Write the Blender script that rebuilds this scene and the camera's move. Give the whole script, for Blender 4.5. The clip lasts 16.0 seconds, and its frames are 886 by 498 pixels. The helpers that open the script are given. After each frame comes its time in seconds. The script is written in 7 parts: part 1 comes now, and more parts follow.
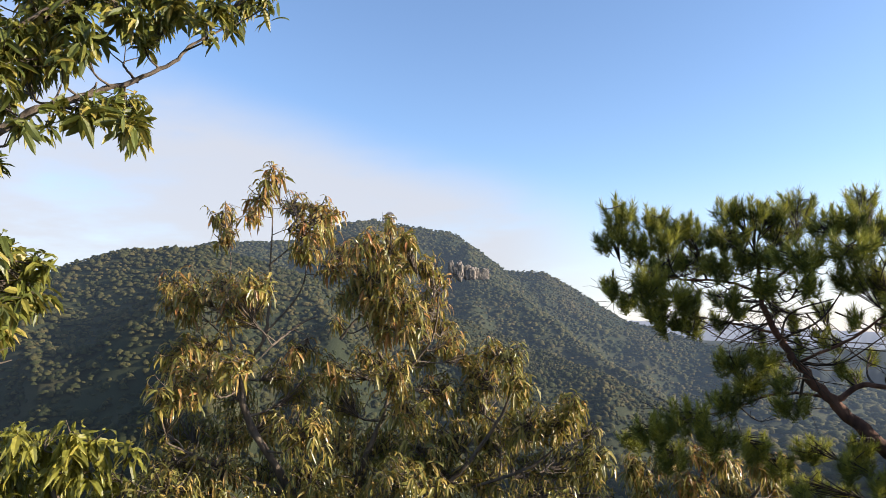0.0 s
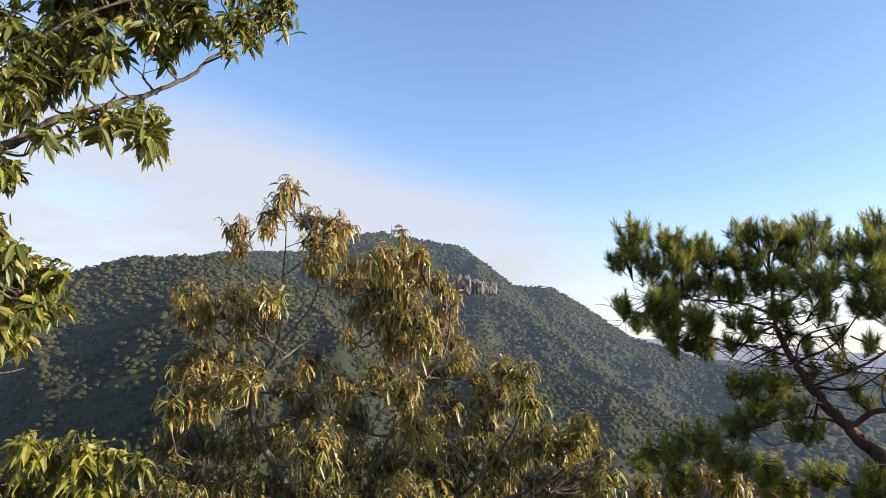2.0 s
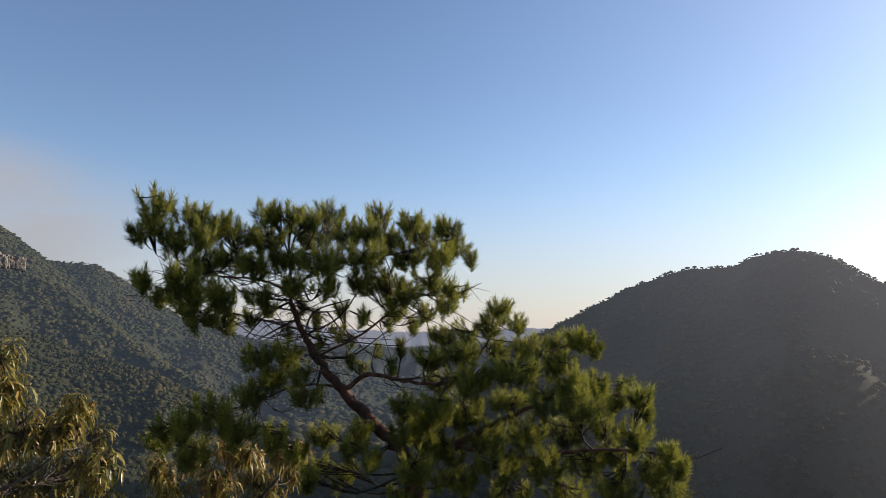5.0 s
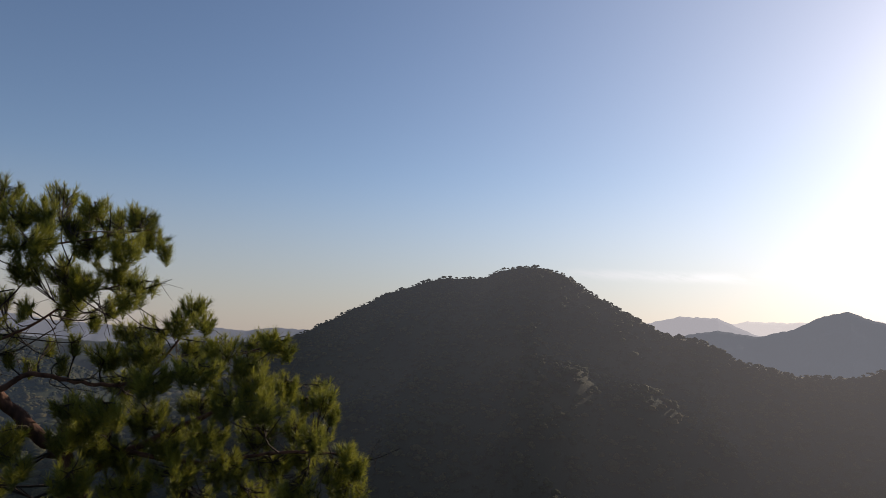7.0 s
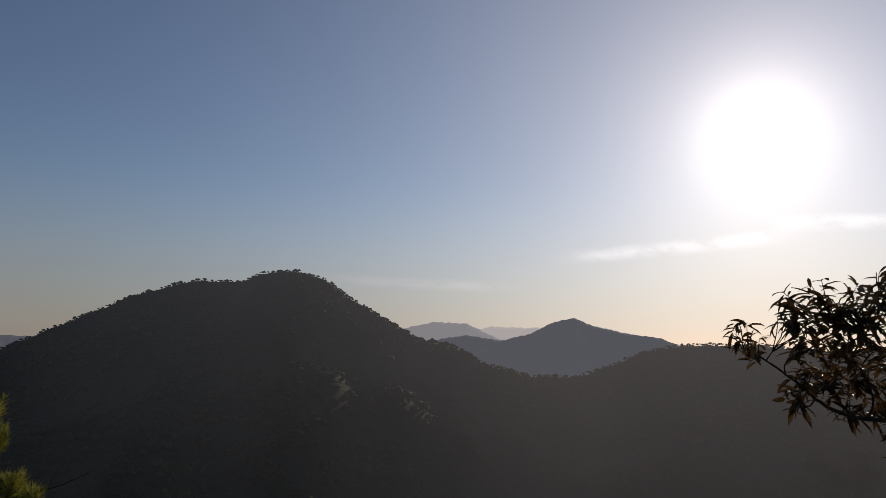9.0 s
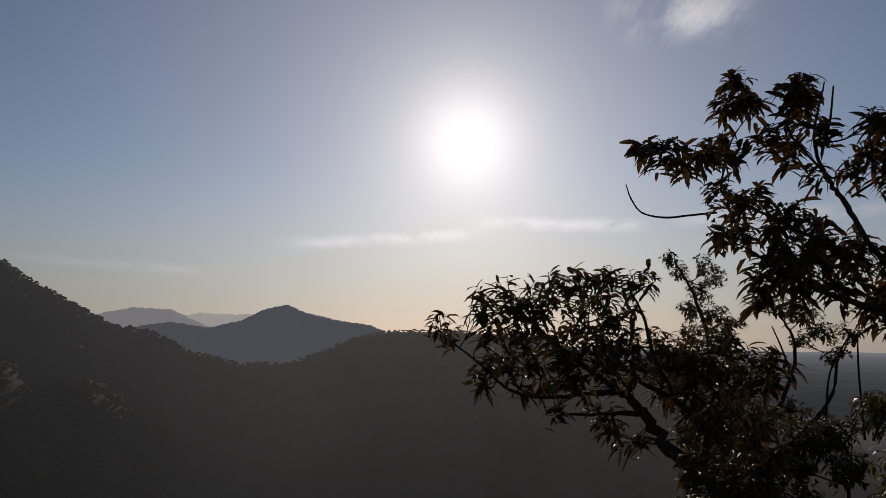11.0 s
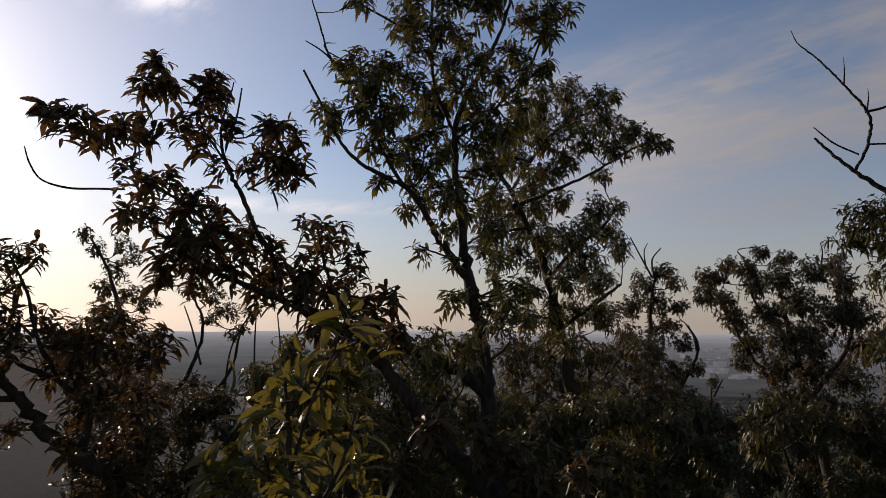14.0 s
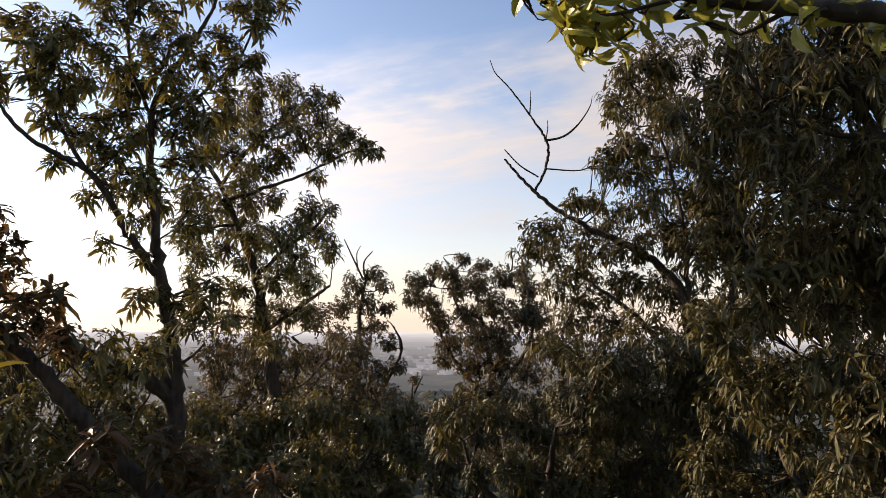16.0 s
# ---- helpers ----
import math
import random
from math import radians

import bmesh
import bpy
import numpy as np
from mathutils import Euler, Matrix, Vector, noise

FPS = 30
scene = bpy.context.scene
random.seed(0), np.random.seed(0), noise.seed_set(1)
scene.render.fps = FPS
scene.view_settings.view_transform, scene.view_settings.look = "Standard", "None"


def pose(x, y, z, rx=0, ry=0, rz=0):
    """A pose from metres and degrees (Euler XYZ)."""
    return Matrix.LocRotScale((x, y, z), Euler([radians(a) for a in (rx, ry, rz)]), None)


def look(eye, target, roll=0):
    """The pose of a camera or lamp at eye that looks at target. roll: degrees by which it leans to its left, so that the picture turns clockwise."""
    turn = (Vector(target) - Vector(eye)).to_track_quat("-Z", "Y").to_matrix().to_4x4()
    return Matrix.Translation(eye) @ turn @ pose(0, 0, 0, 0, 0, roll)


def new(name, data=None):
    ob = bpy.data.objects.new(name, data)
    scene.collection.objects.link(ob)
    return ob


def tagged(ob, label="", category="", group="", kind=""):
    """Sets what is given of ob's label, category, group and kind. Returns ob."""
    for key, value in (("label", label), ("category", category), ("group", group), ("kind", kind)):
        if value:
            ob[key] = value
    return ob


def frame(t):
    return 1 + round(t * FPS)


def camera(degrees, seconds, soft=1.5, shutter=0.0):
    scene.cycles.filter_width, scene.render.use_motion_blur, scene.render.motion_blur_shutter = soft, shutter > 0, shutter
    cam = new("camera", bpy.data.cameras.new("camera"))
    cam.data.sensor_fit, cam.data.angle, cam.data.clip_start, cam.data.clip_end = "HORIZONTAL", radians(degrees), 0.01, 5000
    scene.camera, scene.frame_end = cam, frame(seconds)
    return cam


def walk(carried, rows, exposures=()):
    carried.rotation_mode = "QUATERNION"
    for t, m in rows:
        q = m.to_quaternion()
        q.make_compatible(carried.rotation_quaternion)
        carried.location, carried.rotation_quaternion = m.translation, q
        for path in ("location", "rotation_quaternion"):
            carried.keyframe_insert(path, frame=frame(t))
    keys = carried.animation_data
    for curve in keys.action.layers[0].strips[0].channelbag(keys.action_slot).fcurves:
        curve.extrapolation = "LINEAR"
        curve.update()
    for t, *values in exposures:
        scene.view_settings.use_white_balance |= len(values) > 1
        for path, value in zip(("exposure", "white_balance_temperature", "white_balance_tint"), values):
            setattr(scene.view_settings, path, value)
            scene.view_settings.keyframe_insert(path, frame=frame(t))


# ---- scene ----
cam = camera(65.46, 16.0, soft=0.8)
EXPOSURES = [(0.0, 1.05, 6600, 12), (3.0, 1.05, 6600, 12), (4.5, 0.52, 6700, 13), (7.0, -0.35, 7000, 16), (8.0, -0.75, 7000, 16), (10.5, -1.52, 6950, 14), (12.5, -1.47, 7050, 16), (13.5, -1.1, 7200, 17), (14.5, 0.08, 7400, 18), (16.0, 0.83, 7950, 18)]
PATH = [
    (0, pose(0.000, 0.000, 1.601, 97.28, 0.75, 11.55)),
    (0.5, pose(-0.006, 0.039, 1.600, 97.50, 0.11, 11.98)),
    (1, pose(-0.022, 0.019, 1.606, 98.02, 0.21, 12.84)),
    (1.5, pose(-0.022, -0.036, 1.612, 98.40, 0.46, 12.72)),
    (2, pose(-0.029, -0.001, 1.616, 98.40, -0.43, 12.08)),
    (2.5, pose(-0.018, 0.015, 1.615, 98.64, -1.02, 10.48)),
    (3, pose(0.006, -0.001, 1.616, 99.30, -1.20, 6.06)),
    (3.5, pose(0.054, -0.078, 1.611, 99.26, -0.31, -1.12)),
    (4, pose(0.107, -0.055, 1.588, 98.70, 0.01, -10.17)),
    (4.5, pose(0.137, -0.041, 1.574, 97.82, 0.27, -18.57)),
    (4.6, pose(0.136, -0.017, 1.574, 97.32, -0.72, -20.51)),
    (4.7, pose(0.146, -0.011, 1.573, 97.14, -0.46, -21.34)),
    (6.8, pose(0.554, -0.291, 1.590, 97.05, -1.33, -42.32)),
    (7, pose(0.594, -0.296, 1.583, 97.00, -1.20, -43.21)),
    (7.5, pose(0.720, -0.298, 1.579, 97.54, -0.78, -47.42)),
    (8, pose(0.831, -0.338, 1.583, 97.71, -0.11, -52.87)),
    (8.2, pose(0.873, -0.353, 1.582, 97.87, -0.24, -55.24)),
    (10.3, pose(0.974, -0.336, 1.597, 96.60, -1.16, -77.27)),
    (10.5, pose(0.942, -0.320, 1.589, 96.59, -1.14, -80.55)),
    (11, pose(0.930, -0.361, 1.604, 96.95, -0.58, -86.25)),
    (11.5, pose(0.877, -0.409, 1.638, 97.15, -0.23, -91.06)),
    (12, pose(0.848, -0.389, 1.637, 97.38, -0.11, -97.98)),
    (12.5, pose(0.842, -0.420, 1.609, 97.22, -0.91, -104.71)),
    (13, pose(0.910, -0.419, 1.624, 95.62, 0.35, -113.50)),
    (13.5, pose(0.851, -0.480, 1.601, 95.82, 0.26, -122.48)),
    (14, pose(0.796, -0.543, 1.580, 95.74, -0.23, -130.82)),
    (14.5, pose(0.775, -0.606, 1.581, 95.96, -0.47, -136.23)),
    (15, pose(0.770, -0.666, 1.587, 96.36, 0.15, -141.08)),
    (15.5, pose(0.736, -0.678, 1.570, 95.91, 0.22, -147.23)),
    (16, pose(0.699, -0.705, 1.598, 95.85, -0.52, -153.50)),
]
walk(cam, PATH, EXPOSURES)

# ---------------------------------------------------------------- world, sun
SUN_AZ, SUN_EL = -88.2, 16.1            # degrees; azimuth counts to the left of +y


def heading(az, el=0.0):
    a, e = radians(az), radians(el)
    return Vector((-math.sin(a) * math.cos(e), math.cos(a) * math.cos(e), math.sin(e)))


def nodes_of(tree):
    """Short helper: returns a function that adds a node, sets its inputs and links."""
    def add(kind, ins=None, operation="", use_clamp=False, smooth=False, rgba=False):
        n = tree.nodes.new(kind)
        if operation:
            n.operation = operation
        if use_clamp:
            n.use_clamp = True
        if smooth:
            n.interpolation_type = "SMOOTHSTEP"
        if rgba:
            n.data_type = "RGBA"
        for key, value in (ins or {}).items():
            if isinstance(value, bpy.types.NodeSocket):
                tree.links.new(value, n.inputs[key])
            else:
                n.inputs[key].default_value = value
        return n
    return add


def ramp(add, fac, stops, mode="LINEAR"):
    n = add("ShaderNodeValToRGB", {0: fac})
    n.color_ramp.interpolation = mode
    els = n.color_ramp.elements
    while len(els) < len(stops):
        els.new(0.5)
    for e, (p, c) in zip(els, stops):
        e.position, e.color = p, (c, c, c, 1) if isinstance(c, (int, float)) else (*c, 1)
    return n.outputs[0]


def build_sky():
    world = bpy.data.worlds.new("sky")
    scene.world = world
    world.use_nodes = True
    nt = world.node_tree
    nt.nodes.clear()
    add = nodes_of(nt)

    def mth(op, a, b=0.0, c=0.0, clamp=False):
        return add("ShaderNodeMath", {0: a, 1: b, 2: c}, operation=op, use_clamp=clamp).outputs[0]

    sky = add("ShaderNodeTexSky")
    sky.sky_type, sky.sun_disc, sky.sun_elevation, sky.sun_rotation = "NISHITA", False, radians(SUN_EL), radians(-SUN_AZ)
    sky.altitude, sky.air_density, sky.dust_density, sky.ozone_density = 300, 1.0, SKY_DUST, 2.6
    d = add("ShaderNodeTexCoord").outputs["Generated"]
    xyz = add("ShaderNodeSeparateXYZ", {0: d})
    x, y, z = xyz.outputs
    az = mth("MULTIPLY", mth("ARCTAN2", mth("MULTIPLY", x, -1.0), y), 180 / math.pi)
    el = mth("MULTIPLY", mth("ARCSINE", z), 180 / math.pi)
    # clouds lie on a high plane: project the direction onto it
    flat = add("ShaderNodeCombineXYZ", {0: mth("DIVIDE", x, mth("ADD", mth("MAXIMUM", z, 0.0), 0.12)),
                                        1: mth("DIVIDE", y, mth("ADD", mth("MAXIMUM", z, 0.0), 0.12)), 2: 0.0}).outputs[0]
    soft = add("ShaderNodeTexNoise", {"Vector": flat, "Scale": 0.9, "Detail": 5.0, "Roughness": 0.55}).outputs[0]
    wisp = add("ShaderNodeTexNoise", {"Vector": add("ShaderNodeVectorMath", {0: flat, 1: (2.0, 5.0, 1.0)}, operation="MULTIPLY").outputs[0],
                                      "Scale": 1.3, "Detail": 6.0, "Roughness": 0.6}).outputs[0]

    def bank(a0, a1, e0, e1, lean=0.0, edge=3.0, top=2.0):
        """A soft-edged bank of cloud between two azimuths and two elevations, its height sloping with the azimuth."""
        slope = mth("MULTIPLY_ADD", mth("SUBTRACT", az, a0), lean, el)
        left = add("ShaderNodeMapRange", {0: az, 1: a0 - edge, 2: a0 + edge}, smooth=True).outputs[0]
        right = add("ShaderNodeMapRange", {0: az, 1: a1 + edge, 2: a1 - edge}, smooth=True).outputs[0]
        low = add("ShaderNodeMapRange", {0: slope, 1: e0 - top, 2: e0 + top}, smooth=True).outputs[0]
        high = add("ShaderNodeMapRange", {0: slope, 1: e1 + top, 2: e1 - top}, smooth=True).outputs[0]
        return mth("MULTIPLY", mth("MULTIPLY", left, right), mth("MULTIPLY", low, high))

    def cover(mask, tex, lo, hi, amount):
        t = add("ShaderNodeMapRange", {0: tex, 1: lo, 2: hi}, smooth=True).outputs[0]
        return mth("MULTIPLY", mth("MULTIPLY", mask, t), amount)

    parts = CLOUDS(bank, cover, soft, wisp, mth, az, el)
    total = parts[0]
    for p in parts[1:]:
        total = mth("ADD", total, p)
    total = mth("MINIMUM", total, 0.92)
    sky_col = add("ShaderNodeVectorMath", {0: sky.outputs[0], 1: SKY_TINT}, operation="MULTIPLY").outputs[0]
    # low haze along the horizon
    veil = add("ShaderNodeMapRange", {0: el, 1: 14.0, 2: -1.0, 3: 0.0, 4: HAZE_AMOUNT}, smooth=True).outputs[0]
    to_sun = add("ShaderNodeVectorMath", {0: d, 1: heading(SUN_AZ, SUN_EL)}, operation="DOT_PRODUCT").outputs["Value"]
    near = mth("MAXIMUM", to_sun, 0.0)
    warm = mth("MULTIPLY_ADD", mth("POWER", near, 6.0), HAZE_SUN, HAZE_BASE)
    haze_col = add("ShaderNodeVectorMath", {0: HAZE_TINT, "Scale": warm}, operation="SCALE").outputs[0]
    sky_col = add("ShaderNodeMix", {0: veil, 6: sky_col, 7: haze_col}, rgba=True).outputs[2]
    cloud_lit = mth("MULTIPLY_ADD", mth("POWER", near, 8.0), CLOUD_SUN, mth("MULTIPLY_ADD", mth("POWER", near, 2.0), 5.0, CLOUD_BASE))
    cloud_col = add("ShaderNodeVectorMath", {0: CLOUD_TINT, "Scale": cloud_lit}, operation="SCALE").outputs[0]
    sky_col = add("ShaderNodeMix", {0: total, 6: sky_col, 7: cloud_col}, rgba=True).outputs[2]
    # the sun in the thin morning haze: a disc and its aureole
    glow = mth("ADD", mth("MULTIPLY", mth("POWER", near, 420.0), SUN_CORE), mth("MULTIPLY", mth("POWER", near, 100.0), SUN_HALO))
    glow = mth("ADD", glow, mth("ADD", mth("MULTIPLY", mth("POWER", near, 5.0), SUN_WIDE), mth("MULTIPLY", mth("POWER", near, 14.0), SUN_MIDDLE)))
    sun_col = add("ShaderNodeVectorMath", {0: (1.0, 0.95, 0.89), "Scale": glow}, operation="SCALE").outputs[0]
    sky_col = add("ShaderNodeVectorMath", {0: sky_col, 1: sun_col}, operation="ADD").outputs[0]
    bg = add("ShaderNodeBackground", {0: sky_col, 1: SKY_STRENGTH})
    add("ShaderNodeOutputWorld", {0: bg.outputs[0]})


def clouds(bank, cover, soft, wisp, mth, az, el):
    return [
        # the long bank behind the first mountain, its upper edge falling to the right
        cover(bank(2.0, 95.0, -6.0, 11.0, lean=-0.27, edge=6.0, top=3.0), soft, 0.18, 0.55, 0.88),
        # thin strips under the sun
        cover(bank(-89.0, -74.0, 7.85, 8.65, lean=0.075, edge=2.5, top=0.42), wisp, 0.26, 0.6, 0.62),
        cover(bank(-102.0, -89.5, 8.35, 9.15, lean=-0.035, edge=2.0, top=0.45), wisp, 0.26, 0.6, 0.68),
        cover(bank(-140.0, -106.0, 8.6, 9.4, edge=4.0, top=0.5), wisp, 0.32, 0.6, 0.6),
        cover(bank(-67.0, -53.0, 4.35, 4.9, lean=-0.035, edge=3.0, top=0.4), wisp, 0.3, 0.6, 0.42),
        # a small puff above the sun
        cover(bank(-110.5, -102.0, 22.8, 25.6, lean=-0.12, edge=3.2, top=1.9), wisp, 0.34, 0.62, 0.95),
        # layered bank over the plain
        cover(bank(-185.0, -136.0, 15.0, 25.0, lean=0.12, edge=5.0, top=2.5), soft, 0.3, 0.58, 0.85),
        cover(bank(-185.0, -136.0, 14.0, 26.0, lean=0.12, edge=5.0, top=3.0), wisp, 0.42, 0.72, 0.4),
        cover(bank(-178.0, -132.0, 6.5, 10.0, edge=5.0, top=1.8), soft, 0.3, 0.65, 0.6),
    ]


SKY_STRENGTH = 0.12
SKY_DUST = 0.25
SKY_TINT = (1.14, 1.13, 1.19)
HAZE_AMOUNT, HAZE_BASE, HAZE_SUN, HAZE_TINT = 0.75, 3.7, 5.6, (1.0, 0.98, 1.03)
CLOUD_TINT, CLOUD_BASE, CLOUD_SUN = (0.94, 0.98, 1.07), 3.1, 10.0
SUN_CORE, SUN_HALO, SUN_MIDDLE, SUN_WIDE = 9.0, 4.8, 2.4, 1.7
CLOUDS = clouds
build_sky()

lamp = bpy.data.lights.new("sun", "SUN")
lamp.energy, lamp.angle, lamp.color = 5.0, radians(0.53), (1.0, 0.9, 0.75)
sun = new("sun", lamp)
sun.matrix_world = look(heading(SUN_AZ, SUN_EL) * 60, (0, 0, 0))


# ---------------------------------------------------------------- materials
def material(name):
    m = bpy.data.materials.new(name)
    m.use_nodes = True
    m.node_tree.nodes.clear()
    return m, nodes_of(m.node_tree)


def leaf_material(name, stops, through_light=0.35, gloss=0.42, spread=1.0, patches=2.2, glow=(0.22, 0.175, 0.028), turning=None):
    """Leaf: a colour of its own for every leaf, a darker midrib grain, some light through the blade, a waxy gloss."""
    m, add = material(name)
    geo = add("ShaderNodeNewGeometry")
    oi = add("ShaderNodeObjectInfo")
    pos = add("ShaderNodeTexCoord").outputs["Object"]
    patch = add("ShaderNodeTexNoise", {"Vector": pos, "Scale": patches, "Detail": 2.0}).outputs[0]
    v = add("ShaderNodeMath", {0: geo.outputs["Random Per Island"], 1: 0.62 * spread, 2: 0.0}, operation="MULTIPLY_ADD").outputs[0]
    v = add("ShaderNodeMath", {0: patch, 1: 0.55, 2: v}, operation="MULTIPLY_ADD").outputs[0]
    v = add("ShaderNodeMath", {0: oi.outputs["Random"], 1: 0.3, 2: v}, operation="MULTIPLY_ADD").outputs[0]
    if turning:
        # the uppermost leaves have turned first
        high = add("ShaderNodeSeparateXYZ", {0: pos}).outputs[2]
        v = add("ShaderNodeMath", {0: v, 1: add("ShaderNodeMapRange", {0: high, 1: turning[0], 2: turning[1], 3: -0.03, 4: 0.17}).outputs[0]}, operation="ADD").outputs[0]
    v = add("ShaderNodeMath", {0: v, 1: 0.25}, operation="SUBTRACT", use_clamp=True).outputs[0]
    col = ramp(add, v, stops)
    fine = add("ShaderNodeTexNoise", {"Vector": pos, "Scale": 60.0, "Detail": 2.0}).outputs[0]
    col = add("ShaderNodeMix", {0: ramp(add, fine, [(0.4, 0.0), (0.8, 0.35)]), 6: col, 7: (0.05, 0.045, 0.012, 1)}, rgba=True).outputs[2]
    p = add("ShaderNodeBsdfPrincipled", {"Base Color": col, "Roughness": gloss, "Specular IOR Level": 0.5 if gloss < 0.45 else 0.3})
    tcol = add("ShaderNodeMix", {0: 0.55, 6: col, 7: (*glow, 1)}, rgba=True).outputs[2]
    tr = add("ShaderNodeBsdfTranslucent", {0: tcol})
    mix = add("ShaderNodeMixShader", {0: through_light, 1: p.outputs[0], 2: tr.outputs[0]})
    add("ShaderNodeOutputMaterial", {0: mix.outputs[0]})
    return m


def bark_material(name, dark, light, scale=14.0, rough=0.85, stretch=0.25):
    m, add = material(name)
    pos = add("ShaderNodeTexCoord").outputs["Object"]
    pos = add("ShaderNodeVectorMath", {0: pos, 1: (1.0, 1.0, stretch)}, operation="MULTIPLY").outputs[0]
    a = add("ShaderNodeTexVoronoi", {"Vector": pos, "Scale": scale * 2}).outputs[0]
    b = add("ShaderNodeTexNoise", {"Vector": pos, "Scale": scale, "Detail": 6.0, "Roughness": 0.65}).outputs[0]
    mixed = add("ShaderNodeMath", {0: a, 1: 0.5, 2: b}, operation="MULTIPLY_ADD").outputs[0]
    col = ramp(add, mixed, [(0.35, dark), (0.95, light)])
    bump = add("ShaderNodeBump", {"Height": mixed, "Strength": 0.8, "Distance": 0.02}).outputs[0]
    p = add("ShaderNodeBsdfPrincipled", {"Base Color": col, "Roughness": rough, "Normal": bump, "Specular IOR Level": 0.25})
    add("ShaderNodeOutputMaterial", {0: p.outputs[0]})
    return m


def haze_emission(add, pos):
    """Haze painted as emission on the wooded distance, for light scattered by the morning air: it grows with the way
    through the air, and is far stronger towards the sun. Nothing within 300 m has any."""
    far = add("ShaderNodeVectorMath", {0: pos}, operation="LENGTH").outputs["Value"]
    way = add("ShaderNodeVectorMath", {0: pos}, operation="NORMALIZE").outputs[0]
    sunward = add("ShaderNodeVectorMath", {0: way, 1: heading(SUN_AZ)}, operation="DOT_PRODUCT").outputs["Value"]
    phase = add("ShaderNodeMapRange", {0: sunward, 1: 0.5, 2: 1.0, 3: HAZE_EMIT_AWAY, 4: HAZE_EMIT_SUN}).outputs[0]
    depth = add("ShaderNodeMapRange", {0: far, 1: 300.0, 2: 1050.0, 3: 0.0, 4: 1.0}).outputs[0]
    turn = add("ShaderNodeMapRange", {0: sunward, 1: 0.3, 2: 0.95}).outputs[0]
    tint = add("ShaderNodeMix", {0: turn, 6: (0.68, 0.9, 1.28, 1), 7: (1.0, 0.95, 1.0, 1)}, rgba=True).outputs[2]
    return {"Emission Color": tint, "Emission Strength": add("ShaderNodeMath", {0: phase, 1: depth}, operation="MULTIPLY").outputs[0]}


# emission of the painted haze, away from the sun and towards it
HAZE_EMIT_AWAY, HAZE_EMIT_SUN = 0.042, 0.29


def wood_land(name, stops, rough=0.9, bump_size=0.9):
    """Backdrop of wooded distance: a tone for each crown, leaf-mass grain inside it, and haze painted on as emission.
    """
    m, add = material(name)
    geo = add("ShaderNodeNewGeometry")
    pos = add("ShaderNodeTexCoord").outputs["Object"]
    n1 = add("ShaderNodeTexNoise", {"Vector": pos, "Scale": 0.012, "Detail": 4.0}).outputs[0]
    n2 = add("ShaderNodeTexNoise", {"Vector": pos, "Scale": bump_size, "Detail": 3.0, "Roughness": 0.7}).outputs[0]
    v = add("ShaderNodeMath", {0: geo.outputs["Random Per Island"], 1: 0.45, 2: -0.16}, operation="MULTIPLY_ADD").outputs[0]
    v = add("ShaderNodeMath", {0: n1, 1: 0.9, 2: v}, operation="MULTIPLY_ADD", use_clamp=True).outputs[0]
    col = ramp(add, v, stops)
    col = add("ShaderNodeMix", {0: ramp(add, n2, [(0.35, 0.4), (0.6, 0.0)]), 6: col, 7: (0.02, 0.028, 0.015, 1)}, rgba=True).outputs[2]
    bump = add("ShaderNodeBump", {"Height": n2, "Strength": 0.8, "Distance": 1.0}).outputs[0]
    p = add("ShaderNodeBsdfPrincipled", {"Base Color": col, "Roughness": rough, "Normal": bump, "Specular IOR Level": 0.1})
    tr = add("ShaderNodeBsdfTranslucent", {0: col})
    mix = add("ShaderNodeMixShader", {0: 0.36, 1: p.outputs[0], 2: tr.outputs[0]})
    air = haze_emission(add, pos)
    # painted haze: the crowns themselves emit the light of the air
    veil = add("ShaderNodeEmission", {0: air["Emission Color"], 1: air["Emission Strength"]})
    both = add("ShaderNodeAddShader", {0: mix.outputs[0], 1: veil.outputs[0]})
    add("ShaderNodeOutputMaterial", {0: both.outputs[0]})
    return m


def ground_material():
    m, add = material("forest_floor")
    pos = add("ShaderNodeTexCoord").outputs["Object"]
    big = add("ShaderNodeTexNoise", {"Vector": pos, "Scale": 0.02, "Detail": 6.0}).outputs[0]
    small = add("ShaderNodeTexNoise", {"Vector": pos, "Scale": 1.5, "Detail": 8.0, "Roughness": 0.7}).outputs[0]
    v = add("ShaderNodeMath", {0: small, 1: 0.6, 2: big}, operation="MULTIPLY_ADD").outputs[0]
    col = ramp(add, v, [(0.5, (0.016, 0.021, 0.011)), (0.8, (0.03, 0.034, 0.016)), (1.0, (0.05, 0.045, 0.022))])
    bump = add("ShaderNodeBump", {"Height": small, "Strength": 0.7, "Distance": 0.3}).outputs[0]
    # far ground carries the same painted haze in its emission
    p = add("ShaderNodeBsdfPrincipled", {"Base Color": col, "Roughness": 0.95, "Normal": bump, "Specular IOR Level": 0.1, **haze_emission(add, pos)})
    add("ShaderNodeOutputMaterial", {0: p.outputs[0]})
    return m


